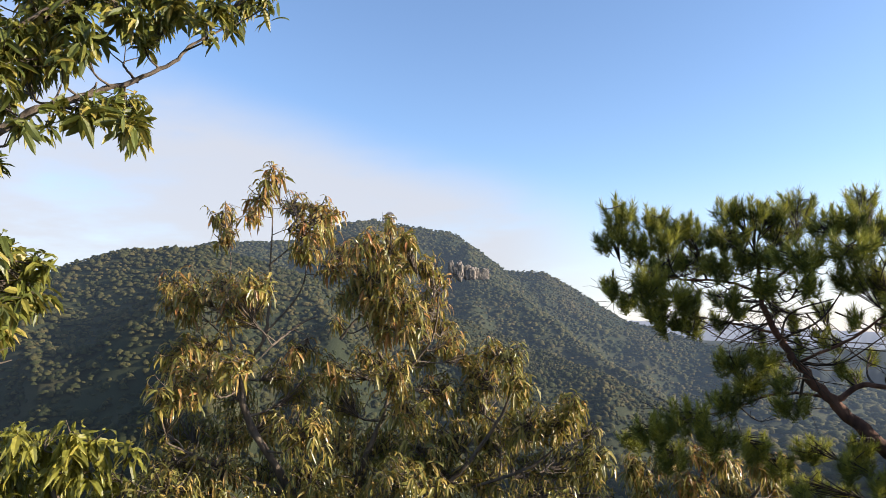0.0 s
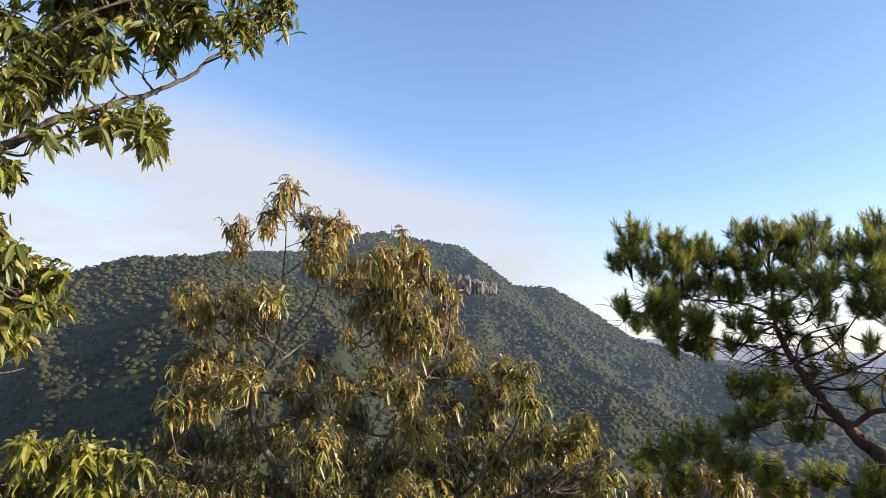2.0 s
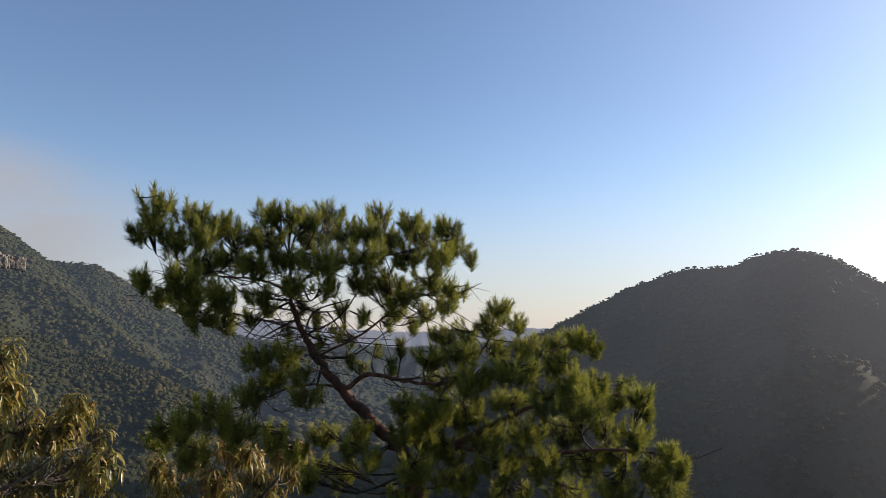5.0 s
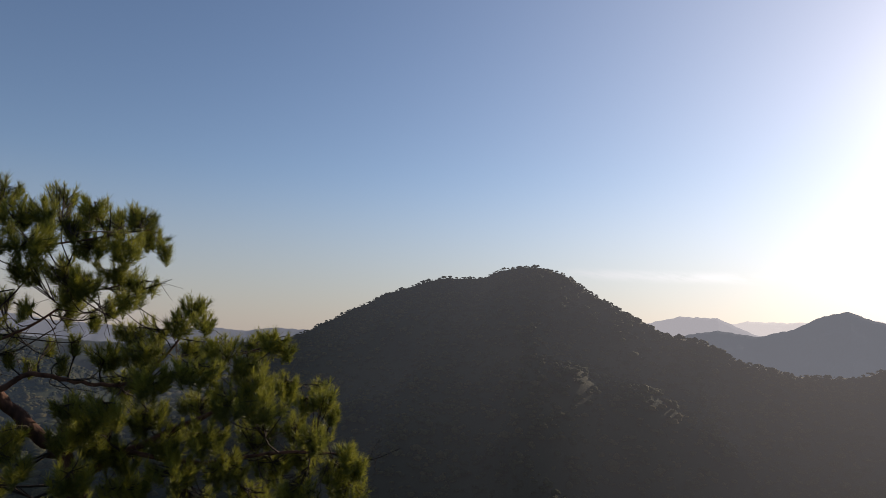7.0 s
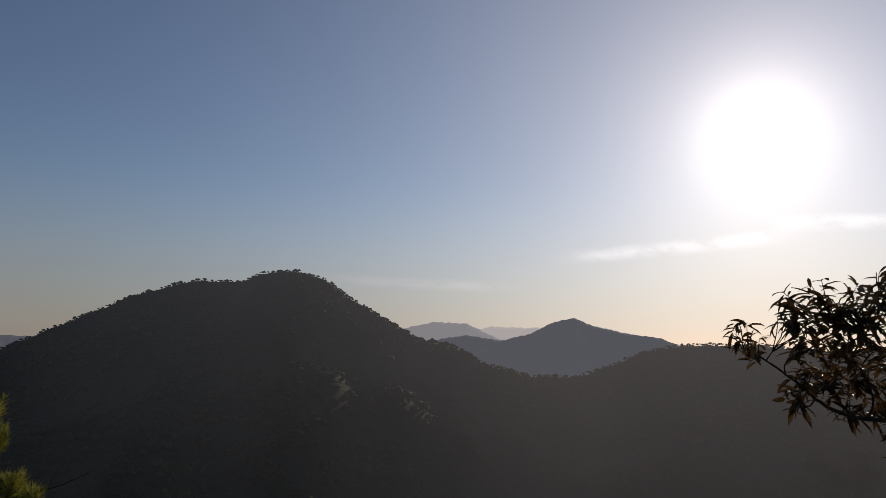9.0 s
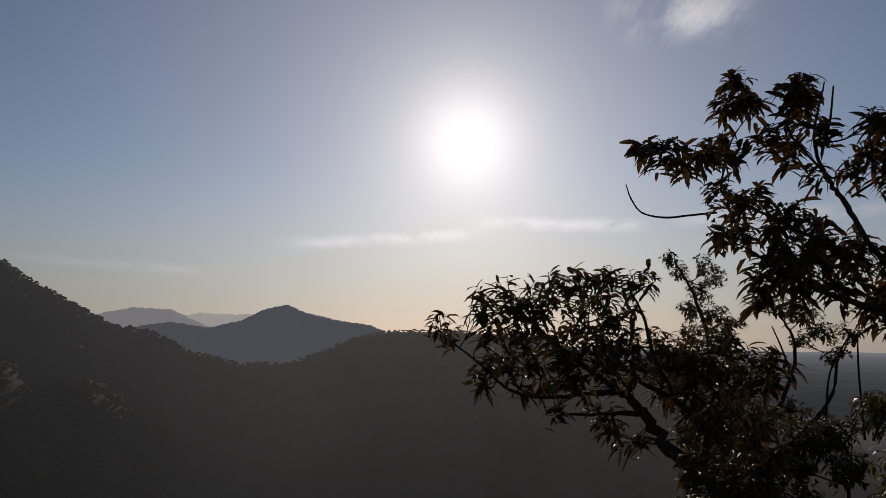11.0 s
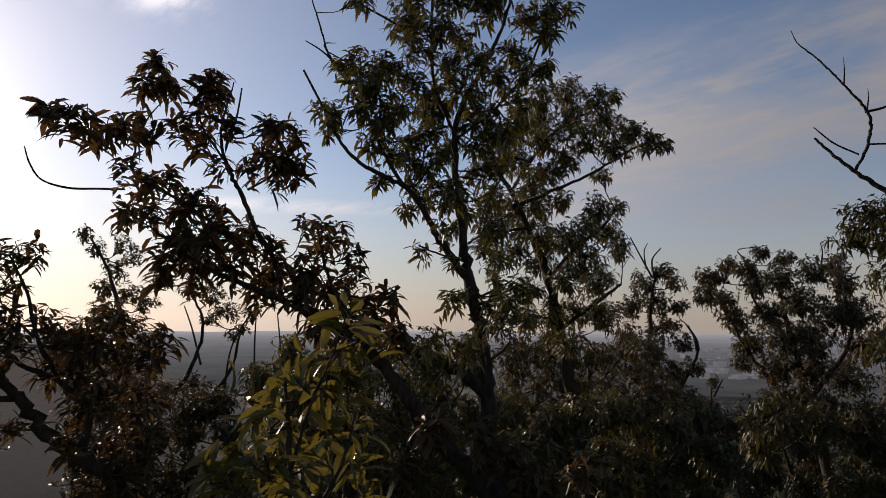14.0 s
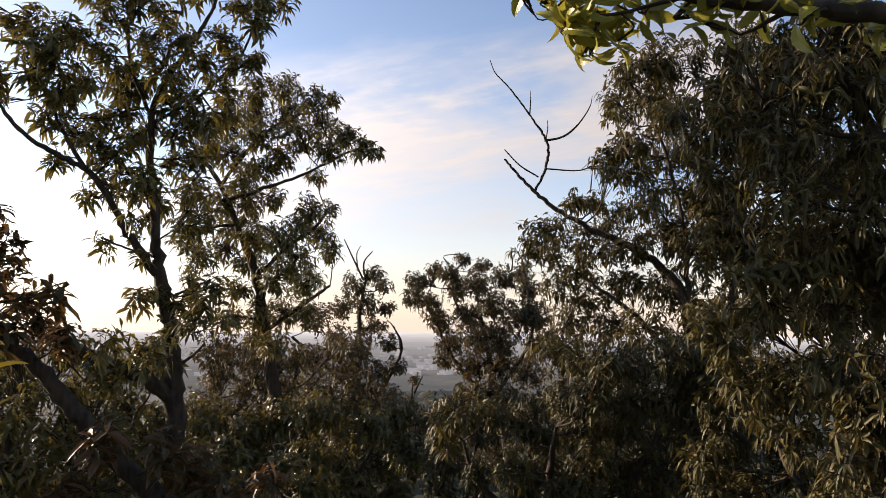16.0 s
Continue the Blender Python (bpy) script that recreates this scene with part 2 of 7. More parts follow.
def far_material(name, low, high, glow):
    """Distance seen through kilometres of morning air: the haze is painted into base colour and emission."""
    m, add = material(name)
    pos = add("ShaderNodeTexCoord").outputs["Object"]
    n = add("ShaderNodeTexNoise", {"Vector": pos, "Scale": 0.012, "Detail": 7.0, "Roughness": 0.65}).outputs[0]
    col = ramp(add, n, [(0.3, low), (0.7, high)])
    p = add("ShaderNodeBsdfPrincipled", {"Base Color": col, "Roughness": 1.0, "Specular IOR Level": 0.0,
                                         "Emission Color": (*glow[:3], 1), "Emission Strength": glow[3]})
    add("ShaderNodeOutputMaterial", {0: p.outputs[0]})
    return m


def rock_material():
    m, add = material("cliff_rock")
    pos = add("ShaderNodeTexCoord").outputs["Object"]
    st = add("ShaderNodeVectorMath", {0: pos, 1: (1.0, 1.0, 0.35)}, operation="MULTIPLY").outputs[0]
    n = add("ShaderNodeTexNoise", {"Vector": st, "Scale": 0.25, "Detail": 8.0, "Roughness": 0.7}).outputs[0]
    col = ramp(add, n, [(0.35, (0.10, 0.095, 0.085)), (0.6, (0.25, 0.205, 0.165)), (0.8, (0.36, 0.29, 0.23))])
    bump = add("ShaderNodeBump", {"Height": n, "Strength": 1.0, "Distance": 3.0}).outputs[0]
    p = add("ShaderNodeBsdfPrincipled", {"Base Color": col, "Roughness": 0.9, "Normal": bump})
    add("ShaderNodeOutputMaterial", {0: p.outputs[0]})
    return m


def plain_material(name, base, rough=0.6):
    m, add = material(name)
    pos = add("ShaderNodeTexCoord").outputs["Object"]
    n = add("ShaderNodeTexNoise", {"Vector": pos, "Scale": 0.6, "Detail": 4.0}).outputs[0]
    dark = tuple(c * 0.8 for c in base)
    col = ramp(add, n, [(0.35, dark), (0.65, base)])
    p = add("ShaderNodeBsdfPrincipled", {"Base Color": col, "Roughness": rough})
    add("ShaderNodeOutputMaterial", {0: p.outputs[0]})
    return m


LEAF_TAN = leaf_material("chestnut_leaf_autumn", [(0.0, (0.07, 0.078, 0.02)), (0.3, (0.2, 0.195, 0.042)), (0.6, (0.4, 0.31, 0.075)), (0.85, (0.47, 0.28, 0.085)), (1.0, (0.46, 0.19, 0.065))], 0.4, 0.34, spread=1.25, turning=(1.9, 3.3))
LEAF_SAPLING = leaf_material("sapling_leaf", [(0.0, (0.05, 0.05, 0.018)), (0.4, (0.085, 0.085, 0.024)), (0.75, (0.19, 0.14, 0.034)), (1.0, (0.42, 0.19, 0.04))], 0.28, 0.27, spread=1.3, glow=(0.34, 0.25, 0.035))
LEAF_GREEN = leaf_material("chestnut_leaf_green", [(0.0, (0.045, 0.06, 0.016)), (0.4, (0.13, 0.155, 0.03)), (0.7, (0.28, 0.27, 0.05)), (1.0, (0.5, 0.36, 0.09))], 0.42, spread=1.25)
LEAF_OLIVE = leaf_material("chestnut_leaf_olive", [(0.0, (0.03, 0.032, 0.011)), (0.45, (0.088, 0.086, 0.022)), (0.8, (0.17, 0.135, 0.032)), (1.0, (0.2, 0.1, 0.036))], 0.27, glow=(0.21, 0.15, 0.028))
# brighter yellow-green copy; on the overhead bough it paints leaves as sunlit
LEAF_BRIGHT = leaf_material("chestnut_leaf_bright", [(0.0, (0.14, 0.15, 0.025)), (0.5, (0.34, 0.32, 0.05)), (1.0, (0.58, 0.46, 0.09))], 0.45)
# darker, redder copy: the backlit look is put into the leaf colour
LEAF_DARK = leaf_material("chestnut_leaf_backlit", [(0.0, (0.024, 0.022, 0.010)), (0.45, (0.06, 0.046, 0.018)), (0.75, (0.12, 0.066, 0.026)), (1.0, (0.15, 0.058, 0.025))], 0.25, 0.5, glow=(0.2, 0.095, 0.03))
# dark olive copy with the thicket's shade put into the leaf colour
LEAF_THICKET = leaf_material("thicket_leaf_shaded", [(0.0, (0.022, 0.024, 0.010)), (0.45, (0.062, 0.058, 0.018)), (0.8, (0.115, 0.085, 0.026)), (1.0, (0.14, 0.075, 0.028))], 0.23, 0.5, glow=(0.17, 0.12, 0.028))
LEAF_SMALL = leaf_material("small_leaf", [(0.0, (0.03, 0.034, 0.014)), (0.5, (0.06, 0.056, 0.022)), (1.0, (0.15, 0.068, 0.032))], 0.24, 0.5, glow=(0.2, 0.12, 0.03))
NEEDLE = leaf_material("pine_needle", [(0.0, (0.035, 0.045, 0.014)), (0.35, (0.13, 0.145, 0.03)), (0.7, (0.28, 0.275, 0.05)), (1.0, (0.4, 0.35, 0.075))], 0.36, 0.5, spread=0.5, patches=6.0, glow=(0.2, 0.21, 0.03))
NEEDLE_YOUNG = leaf_material("pine_needle_young", [(0.0, (0.14, 0.155, 0.03)), (0.35, (0.38, 0.37, 0.065)), (0.65, (0.58, 0.53, 0.095)), (1.0, (0.68, 0.55, 0.13))], 0.42, 0.45, spread=0.5, patches=6.0, glow=(0.3, 0.29, 0.035))
BARK = bark_material("chestnut_bark", (0.014, 0.010, 0.007), (0.062, 0.046, 0.033))
BARK_PALE = bark_material("chestnut_bark_pale", (0.035, 0.028, 0.022), (0.14, 0.108, 0.08))
BARK_PINE = bark_material("red_pine_bark", (0.03, 0.016, 0.012), (0.16, 0.08, 0.052), 9.0)
GREENS = [(0.0, (0.026, 0.033, 0.014)), (0.35, (0.05, 0.055, 0.021)), (0.65, (0.095, 0.085, 0.032)), (1.0, (0.16, 0.115, 0.048))]
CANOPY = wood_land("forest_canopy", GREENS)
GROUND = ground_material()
ROCK = rock_material()
WHITE = plain_material("white_paint", (0.7, 0.7, 0.68))
ROOF = plain_material("grey_roof", (0.16, 0.15, 0.15))


# ---------------------------------------------------------------- the land
PLAIN_Z = -100.0
# each range: distance of its crest, slope of the near and far flank, roughness, crest as (azimuth, elevation) from the viewpoint
RANGES = {
    "front": (650, 0.50, 0.55, 1.0, [(100, -4), (75, 1.0), (58, 2.2), (45.4, 3.4), (42.2, 4.7), (40.3, 5.6), (36.9, 6.8), (33.6, 7.0), (30.3, 7.3), (26.8, 6.3), (23.1, 5.2),
                                     (16.6, 3.3), (9.2, 1.3), (4.6, -0.9), (-1.5, -3.1), (-5.2, -5.2), (-12, -8.7)]),
    "peak": (1000, 0.55, 0.6, 1.0, [(50, 0), (40, 4.5), (30.3, 7.6), (23.2, 7.9), (19.5, 9.4), (17.1, 9.65), (15.7, 9.5), (13.8, 9.1), (10.5, 8.6), (8.1, 6.7), (6.5, 5.4),
                                    (3.1, 5.25), (0, 3.3), (-3, 1.2), (-6, 0.3), (-9.5, -0.9), (-14, -1.8), (-19, -5)]),
    "knoll": (600, 0.6, 0.6, 0.1, [(-20, -9), (-27.3, -2.8), (-30.7, -0.65), (-32.9, 0.4), (-35.6, 1.75), (-38.3, 3.1), (-41.6, 4.3), (-43.4, 4.7), (-46.7, 4.65), (-48.1, 5.45),
                                    (-50.9, 5.7), (-53.4, 5.0), (-55, 3.75), (-57.2, 2.4), (-61, 0.3), (-63.9, -0.2), (-66.2, -1.6), (-70.3, -2.5), (-73.8, -2.5), (-76.3, -1.6),
                                    (-78.8, -0.5), (-81.8, 0.15), (-87.5, 0.25), (-92, -0.4), (-100, -2.0), (-108, -4.0), (-118, -8)]),
}
FAR_RANGES = {
    "valley": (1750, 0.3, 0.4, [(6, -2.5), (1, -0.9), (-4, -0.3), (-9, -0.5), (-14, -0.9), (-20, -1.3), (-26, -1.0), (-32, -0.8), (-42, -0.6)]),
    "cone": (2300, 0.4, 0.4, [(-55, -2), (-61, -0.3), (-62.8, 0.35), (-64.8, 0.65), (-67.6, 0.25), (-70.1, 0.85), (-71.9, 1.8), (-73.6, 2.15), (-75.2, 1.45), (-78, 0.85), (-80.3, 0.6), (-83, -0.6), (-88, -1.8)]),
    "second": (3300, 0.4, 0.4, [(-50, -1), (-57, 0.6), (-59.7, 1.15), (-62, 1.7), (-64.8, 1.6), (-67.4, 0.4), (-72, -0.8)]),
    "third": (4200, 0.35, 0.35, [(-62, 0.3), (-66.9, 1.4), (-69.6, 1.3), (-75.2, 1.5), (-76.6, 1.2), (-80.3, 0.4), (-86, -0.7)]),
    "northern": (3500, 0.35, 0.35, [(2, 0.2), (-3.5, 1.1), (-7.5, 0.9), (-10.1, 1.0), (-13.8, 0.4), (-21, -0.1), (-24.8, 0.1), (-27.3, -0.1), (-29.5, 0.2), (-32.6, 0.05), (-40, 0.0)]),
}


def crest(table, az):
    pts = sorted(table)
    return np.interp(az, [p[0] for p in pts], [p[1] for p in pts], left=-14, right=-14)


def lumps(x, y, size, octaves=4, seed=0.0):
    """Smooth pseudo-random hills from a few turned sine waves, vectorised."""
    total, amp, rot = np.zeros_like(x), 1.0, 0.7 + seed
    for k in range(octaves):
        c, s = math.cos(rot), math.sin(rot)
        u, v = (x * c - y * s) / size, (x * s + y * c) / size
        total = total + amp * (np.sin(u * 6.28 + 1.3 * np.sin(v * 4.1 + k)) * np.cos(v * 5.3 + seed + k * 2.1))
        size, amp, rot = size * 0.52, amp * 0.5, rot + 1.9
    return total


def near_ground(x, y):
    """The top of the hill: level where one stands, then falling away under the trees."""
    r = np.hypot(x, y)
    az = np.degrees(np.arctan2(-x, y))
    back = np.clip((np.abs((az - 120 + 180) % 360 - 180) - 40) / 30, 0, 1)
    fall = -(0.08 + 0.26 * back) * np.maximum(r - 1.2, 0)
    return fall + 0.10 * lumps(x, y, 9.0, 3) * np.clip(r / 6, 0, 1)


# crest of the spur that runs down from the peak past the cliff: azimuth, distance, elevation
SPUR = [(9.3, 990, 7.7), (9.4, 945, 6.7), (8.9, 905, 5.6), (7.6, 880, 4.5), (4.7, 850, 2.9), (1.5, 810, 0.1), (-1.2, 770, -2.0), (-3.4, 740, -3.4), (-5.2, 710, -4.6), (-7.5, 680, -6.2)]


def spur_height(x, y):
    """Height of the spur's two flanks, steep on the shaded side and easy on the lit one."""
    best = np.full_like(x, -1e3)
    pts = [(-math.sin(radians(a)) * r, math.cos(radians(a)) * r, 1.6 + r * math.tan(radians(e))) for a, r, e in SPUR]
    for (ax, ay, az_), (bx, by, bz) in zip(pts, pts[1:]):
        dx, dy = bx - ax, by - ay
        t = np.clip(((x - ax) * dx + (y - ay) * dy) / (dx * dx + dy * dy), 0, 1)
        gap = np.hypot(x - ax - t * dx, y - ay - t * dy)
        best = np.maximum(best, az_ + (bz - az_) * t - 0.8 * gap)
    return best


def land(az, r):
    x, y = -np.sin(np.radians(az)) * r, np.cos(np.radians(az)) * r
    hill = near_ground(x, y)
    h = np.maximum(np.where(r < 280, hill, -1e3), PLAIN_Z + 4 * lumps(x, y, 400, 3))
    for k, (dist, near, far, rough, table) in enumerate(RANGES.values()):
        d = dist * (1 + 0.03 * np.sin(np.radians(az) * 9 + k))
        gap = d - r
        stray = 3.0 * (1 - rough) * lumps(x, y, 150, 2, seed=k + 0.5) * np.clip(gap / 120, 0, 1)
        top = 1.6 + d * np.tan(np.radians(crest(table, az + stray)))
        spur = lumps(x, y, 170, 4, seed=k + 1.0) * 15 * rough * np.clip(np.abs(gap) / 200, 0, 1)
        fold = 1 - 2 * np.abs(np.sin(np.radians(az) * 17 + 0.5 * lumps(x, y, 260, 2, k) + k))
        spur = spur + fold * 13 * rough * np.clip(gap / 130, 0, 1)
        h = np.maximum(h, np.where(gap > 0, top - near * gap, top + far * gap) + spur)
    gully = 46 * np.exp(-((az - 12.4) / 2.3) ** 2) * np.clip((r - 760) / 90, 0, 1) * np.clip((990 - r) / 38, 0, 1)
    gully = gully + 24 * np.exp(-((az - 2.5 - (r - 850) * 0.02) / 1.6) ** 2) * np.clip((r - 830) / 40, 0, 1) * np.clip((985 - r) / 60, 0, 1)
    h = np.where(r > 700, np.maximum(h - gully, PLAIN_Z), h)
    return x, y, np.maximum(h, spur_height(x, y) + 2.5 * lumps(x, y, 60, 3))


def mesh_object(name, verts, faces, mat, parent=None, smooth=False, label=""):
    """faces: one array (n, 3) or (n, 4), or a list of them."""
    me = bpy.data.meshes.new(name)
    groups = faces if isinstance(faces, list) else [faces]
    groups = [np.asarray(g, dtype=np.int32) for g in groups if len(g)]
    loops = np.concatenate([g.ravel() for g in groups])
    sizes = np.concatenate([np.full(len(g), g.shape[1], dtype=np.int32) for g in groups])
    starts = np.concatenate([[0], np.cumsum(sizes)[:-1]]).astype(np.int32)
    me.vertices.add(len(verts))
    me.vertices.foreach_set("co", np.asarray(verts, dtype=np.float32).ravel())
    me.loops.add(len(loops))
    me.loops.foreach_set("vertex_index", loops)
    me.polygons.add(len(sizes))
    me.polygons.foreach_set("loop_start", starts)
    me.polygons.foreach_set("loop_total", sizes)
    me.polygons.foreach_set("use_smooth", np.full(len(sizes), smooth))
    me.update(calc_edges=True)
    me.validate()
    me.materials.append(mat)
    ob = new(name, me)
    if parent is not None:
        ob.parent = parent
    return tagged(ob, label=label) if label else ob


def part(name, bm, mat, parent, label=""):
    me = bpy.data.meshes.new(name)
    bm.to_mesh(me)
    bm.free()
    me.materials.append(mat)
    ob = new(name, me)
    ob.parent = parent
    return tagged(ob, label=label) if label else ob


def unit(v):
    return v / (np.linalg.norm(v, axis=-1, keepdims=True) + 1e-9)


def grid_faces(n, m, wrap=True):
    a = np.arange(n if wrap else n - 1)[:, None]
    b = np.arange(m - 1)[None, :]
    p, q = a * m + b, ((a + 1) % n) * m + b
    return np.stack([p, q, q + 1, p + 1], -1).reshape(-1, 4)


def build_land():
    az = np.concatenate([np.arange(-170, 62, 0.7), np.arange(62, 190, 2.0)])
    r = np.concatenate([np.linspace(0.15, 12, 26), np.geomspace(14, 260, 24), np.arange(280, 560, 18), np.arange(560, 690, 6), np.arange(690, 955, 18), np.arange(955, 1045, 8), np.linspace(1048, 1280, 10), np.geomspace(1350, 4850, 14)])
    A, R = np.meshgrid(az, r, indexing="ij")
    x, y, h = land(A, R)
    verts = np.stack([x, y, h], -1).reshape(-1, 3)
    ob = mesh_object("ground", verts, grid_faces(len(az), len(r))[:, ::-1], GROUND, smooth=True)
    tagged(ob, "forest floor and valley falling away to a wide plain", "ground", kind="structure")


def blob_templates(count, rng, fine=1):
    bm = bmesh.new()
    bmesh.ops.create_icosphere(bm, subdivisions=fine, radius=1.0)
    bm.verts.ensure_lookup_table()
    v0 = np.array([v.co[:] for v in bm.verts])
    f0 = np.array([[v.index for v in f.verts] for f in bm.faces])
    bm.free()
    f0 = f0[v0[f0][:, :, 2].mean(1) > -0.35]
    used = np.unique(f0)
    index = np.full(len(v0), -1)
    index[used] = np.arange(len(used))
    v0, f0 = v0[used], index[f0]
    return [v0 * (1 + rng.uniform(-0.36, 0.36, (len(v0), 1))) for _ in range(count)], f0


def canopy(name, label, mat, az_span, r_span, spacing, radius, seed, lowest, highest=1e4, fine=1):
    """A wood on a far slope, one crown beside the other."""
    rng = np.random.default_rng(seed)
    a0, a1 = np.radians(az_span[0]), np.radians(az_span[1])
    area = abs(a1 - a0) * (r_span[1] ** 2 - r_span[0] ** 2) / 2
    n = int(area / spacing ** 2)
    az = np.degrees(rng.uniform(min(a0, a1), max(a0, a1), n))
    r = np.sqrt(rng.uniform(r_span[0] ** 2, r_span[1] ** 2, n))
    x, y, h = land(az, r)
    # keep what the viewpoint can see, with a margin
    sight = np.full(n, True)
    elev = (h + radius * 2 - 1.6) / r
    for k in np.linspace(0.25, 0.985, 40):
        _, _, hk = land(az, r * k)
        sight &= (hk - 1.6) / (r * k) < elev + 0.012
    sight &= (h > PLAIN_Z + lowest) & (h < PLAIN_Z + highest)
    x, y, h = x[sight], y[sight], h[sight]
    n = len(x)
    forms, f0 = blob_templates(8, rng, fine)
    verts, faces, count = [], [], 0
    pick = rng.integers(0, 8, n)
    size = radius * rng.lognormal(0, 0.27, n)
    turn = rng.uniform(0, 6.28, n)
    tall = rng.uniform(0.4, 0.85, n)
    for k in range(8):
        s = pick == k
        if not s.any():
            continue
        c, d = np.cos(turn[s])[:, None], np.sin(turn[s])[:, None]
        v = forms[k][None]
        vx = (v[..., 0] * c - v[..., 1] * d) * size[s][:, None] + x[s][:, None]
        vy = (v[..., 0] * d + v[..., 1] * c) * size[s][:, None] + y[s][:, None]
        vz = v[..., 2] * (size * tall)[s][:, None] + (h + size * 0.38)[s][:, None]
        m = s.sum()
        verts.append(np.stack([vx, vy, vz], -1).reshape(-1, 3))
        faces.append((f0[None] + (np.arange(m) * len(forms[k]))[:, None, None]).reshape(-1, 3) + count)
        count += m * len(forms[k])
    ob = mesh_object(name, np.concatenate(verts), np.concatenate(faces), mat, smooth=True)
    tagged(ob, label, "forest", kind="stuff")


def far_range(name, spec, mat, label):
    dist, near, far, table = spec
    lo, hi = min(p[0] for p in table), max(p[0] for p in table)
    az = np.arange(lo, hi, 0.12)
    r = np.concatenate([np.linspace(dist * 0.72, dist, 22), np.linspace(dist, dist * 1.12, 5)[1:]])
    A, R = np.meshgrid(az, r, indexing="ij")
    x, y = -np.sin(np.radians(A)) * R, np.cos(np.radians(A)) * R
    top = 1.6 + dist * np.tan(np.radians(crest(table, A))) + lumps(x, y, dist * 0.016, 3) * dist * 0.0006
    gap = dist - R
    h = np.where(gap > 0, top - near * gap, top + far * gap) + lumps(x, y, dist * 0.09, 4, 2.0) * dist * 0.006 * np.clip(np.abs(gap) / (0.1 * dist), 0, 1)
    h = np.maximum(h, PLAIN_Z - 6)
    h[0], h[-1] = PLAIN_Z - 6, PLAIN_Z - 6
    ob = mesh_object(name, np.stack([x, y, h], -1).reshape(-1, 3), grid_faces(len(az), len(r), False)[:, ::-1], mat, smooth=True)
    tagged(ob, label, "mountains", kind="structure")


def hazy_plain():
    """The flat country beyond the foot of the hill, dissolving with distance into morning haze painted as emission."""
    m, add = material("plain_air")
    pos = add("ShaderNodeTexCoord").outputs["Object"]
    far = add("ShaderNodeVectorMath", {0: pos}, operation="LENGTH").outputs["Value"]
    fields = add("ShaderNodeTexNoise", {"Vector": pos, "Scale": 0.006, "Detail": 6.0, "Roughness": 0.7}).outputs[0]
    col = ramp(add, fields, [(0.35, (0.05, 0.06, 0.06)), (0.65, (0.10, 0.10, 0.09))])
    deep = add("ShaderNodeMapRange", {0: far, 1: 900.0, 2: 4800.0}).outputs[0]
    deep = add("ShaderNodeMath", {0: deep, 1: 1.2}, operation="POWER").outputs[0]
    air = add("ShaderNodeMath", {0: deep, 1: HAZE_EMIT_FAR, 2: HAZE_EMIT_NEAR}, operation="MULTIPLY_ADD").outputs[0]
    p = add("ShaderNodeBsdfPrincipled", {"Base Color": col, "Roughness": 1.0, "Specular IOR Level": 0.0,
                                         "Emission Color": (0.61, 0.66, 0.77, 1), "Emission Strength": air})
    add("ShaderNodeOutputMaterial", {0: p.outputs[0]})
    az = np.arange(-200, -43, 2.0)
    r = np.geomspace(900, 4880, 30)
    A, R = np.meshgrid(az, r, indexing="ij")
    x, y = -np.sin(np.radians(A)) * R, np.cos(np.radians(A)) * R
    h = PLAIN_Z + 9 + 3 * lumps(x, y, 500, 3) + 0 * x
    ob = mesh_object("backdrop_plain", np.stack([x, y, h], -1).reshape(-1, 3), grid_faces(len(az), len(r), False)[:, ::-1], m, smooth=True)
    tagged(ob, "hazy blue-grey plain reaching to the horizon", "plain", kind="structure")


# emission of the plain's painted haze: at its near edge, and the gain outward
HAZE_EMIT_NEAR, HAZE_EMIT_FAR = 0.05, 0.62
build_land()
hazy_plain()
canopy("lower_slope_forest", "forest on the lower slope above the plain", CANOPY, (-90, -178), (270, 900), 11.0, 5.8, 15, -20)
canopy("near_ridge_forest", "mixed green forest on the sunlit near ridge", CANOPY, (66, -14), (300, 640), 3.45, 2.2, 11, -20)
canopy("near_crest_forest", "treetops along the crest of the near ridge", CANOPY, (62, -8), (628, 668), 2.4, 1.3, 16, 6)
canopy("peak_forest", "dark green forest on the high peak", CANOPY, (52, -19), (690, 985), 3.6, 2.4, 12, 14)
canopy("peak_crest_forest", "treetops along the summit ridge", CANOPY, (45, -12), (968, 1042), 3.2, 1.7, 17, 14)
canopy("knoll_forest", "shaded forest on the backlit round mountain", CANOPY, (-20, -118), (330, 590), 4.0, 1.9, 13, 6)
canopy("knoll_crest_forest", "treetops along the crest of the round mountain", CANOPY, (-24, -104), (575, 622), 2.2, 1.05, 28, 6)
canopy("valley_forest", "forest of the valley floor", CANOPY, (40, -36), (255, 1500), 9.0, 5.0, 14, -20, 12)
# haze painted in: base colour and emission set for each range
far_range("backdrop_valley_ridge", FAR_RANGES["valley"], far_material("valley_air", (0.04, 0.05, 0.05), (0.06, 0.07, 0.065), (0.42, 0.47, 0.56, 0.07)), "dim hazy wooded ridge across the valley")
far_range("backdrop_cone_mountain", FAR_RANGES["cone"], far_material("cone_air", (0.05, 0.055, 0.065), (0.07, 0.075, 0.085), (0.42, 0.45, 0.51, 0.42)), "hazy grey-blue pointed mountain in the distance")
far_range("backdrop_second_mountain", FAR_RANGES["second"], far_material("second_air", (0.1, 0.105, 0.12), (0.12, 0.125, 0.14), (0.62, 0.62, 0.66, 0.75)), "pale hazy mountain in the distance")
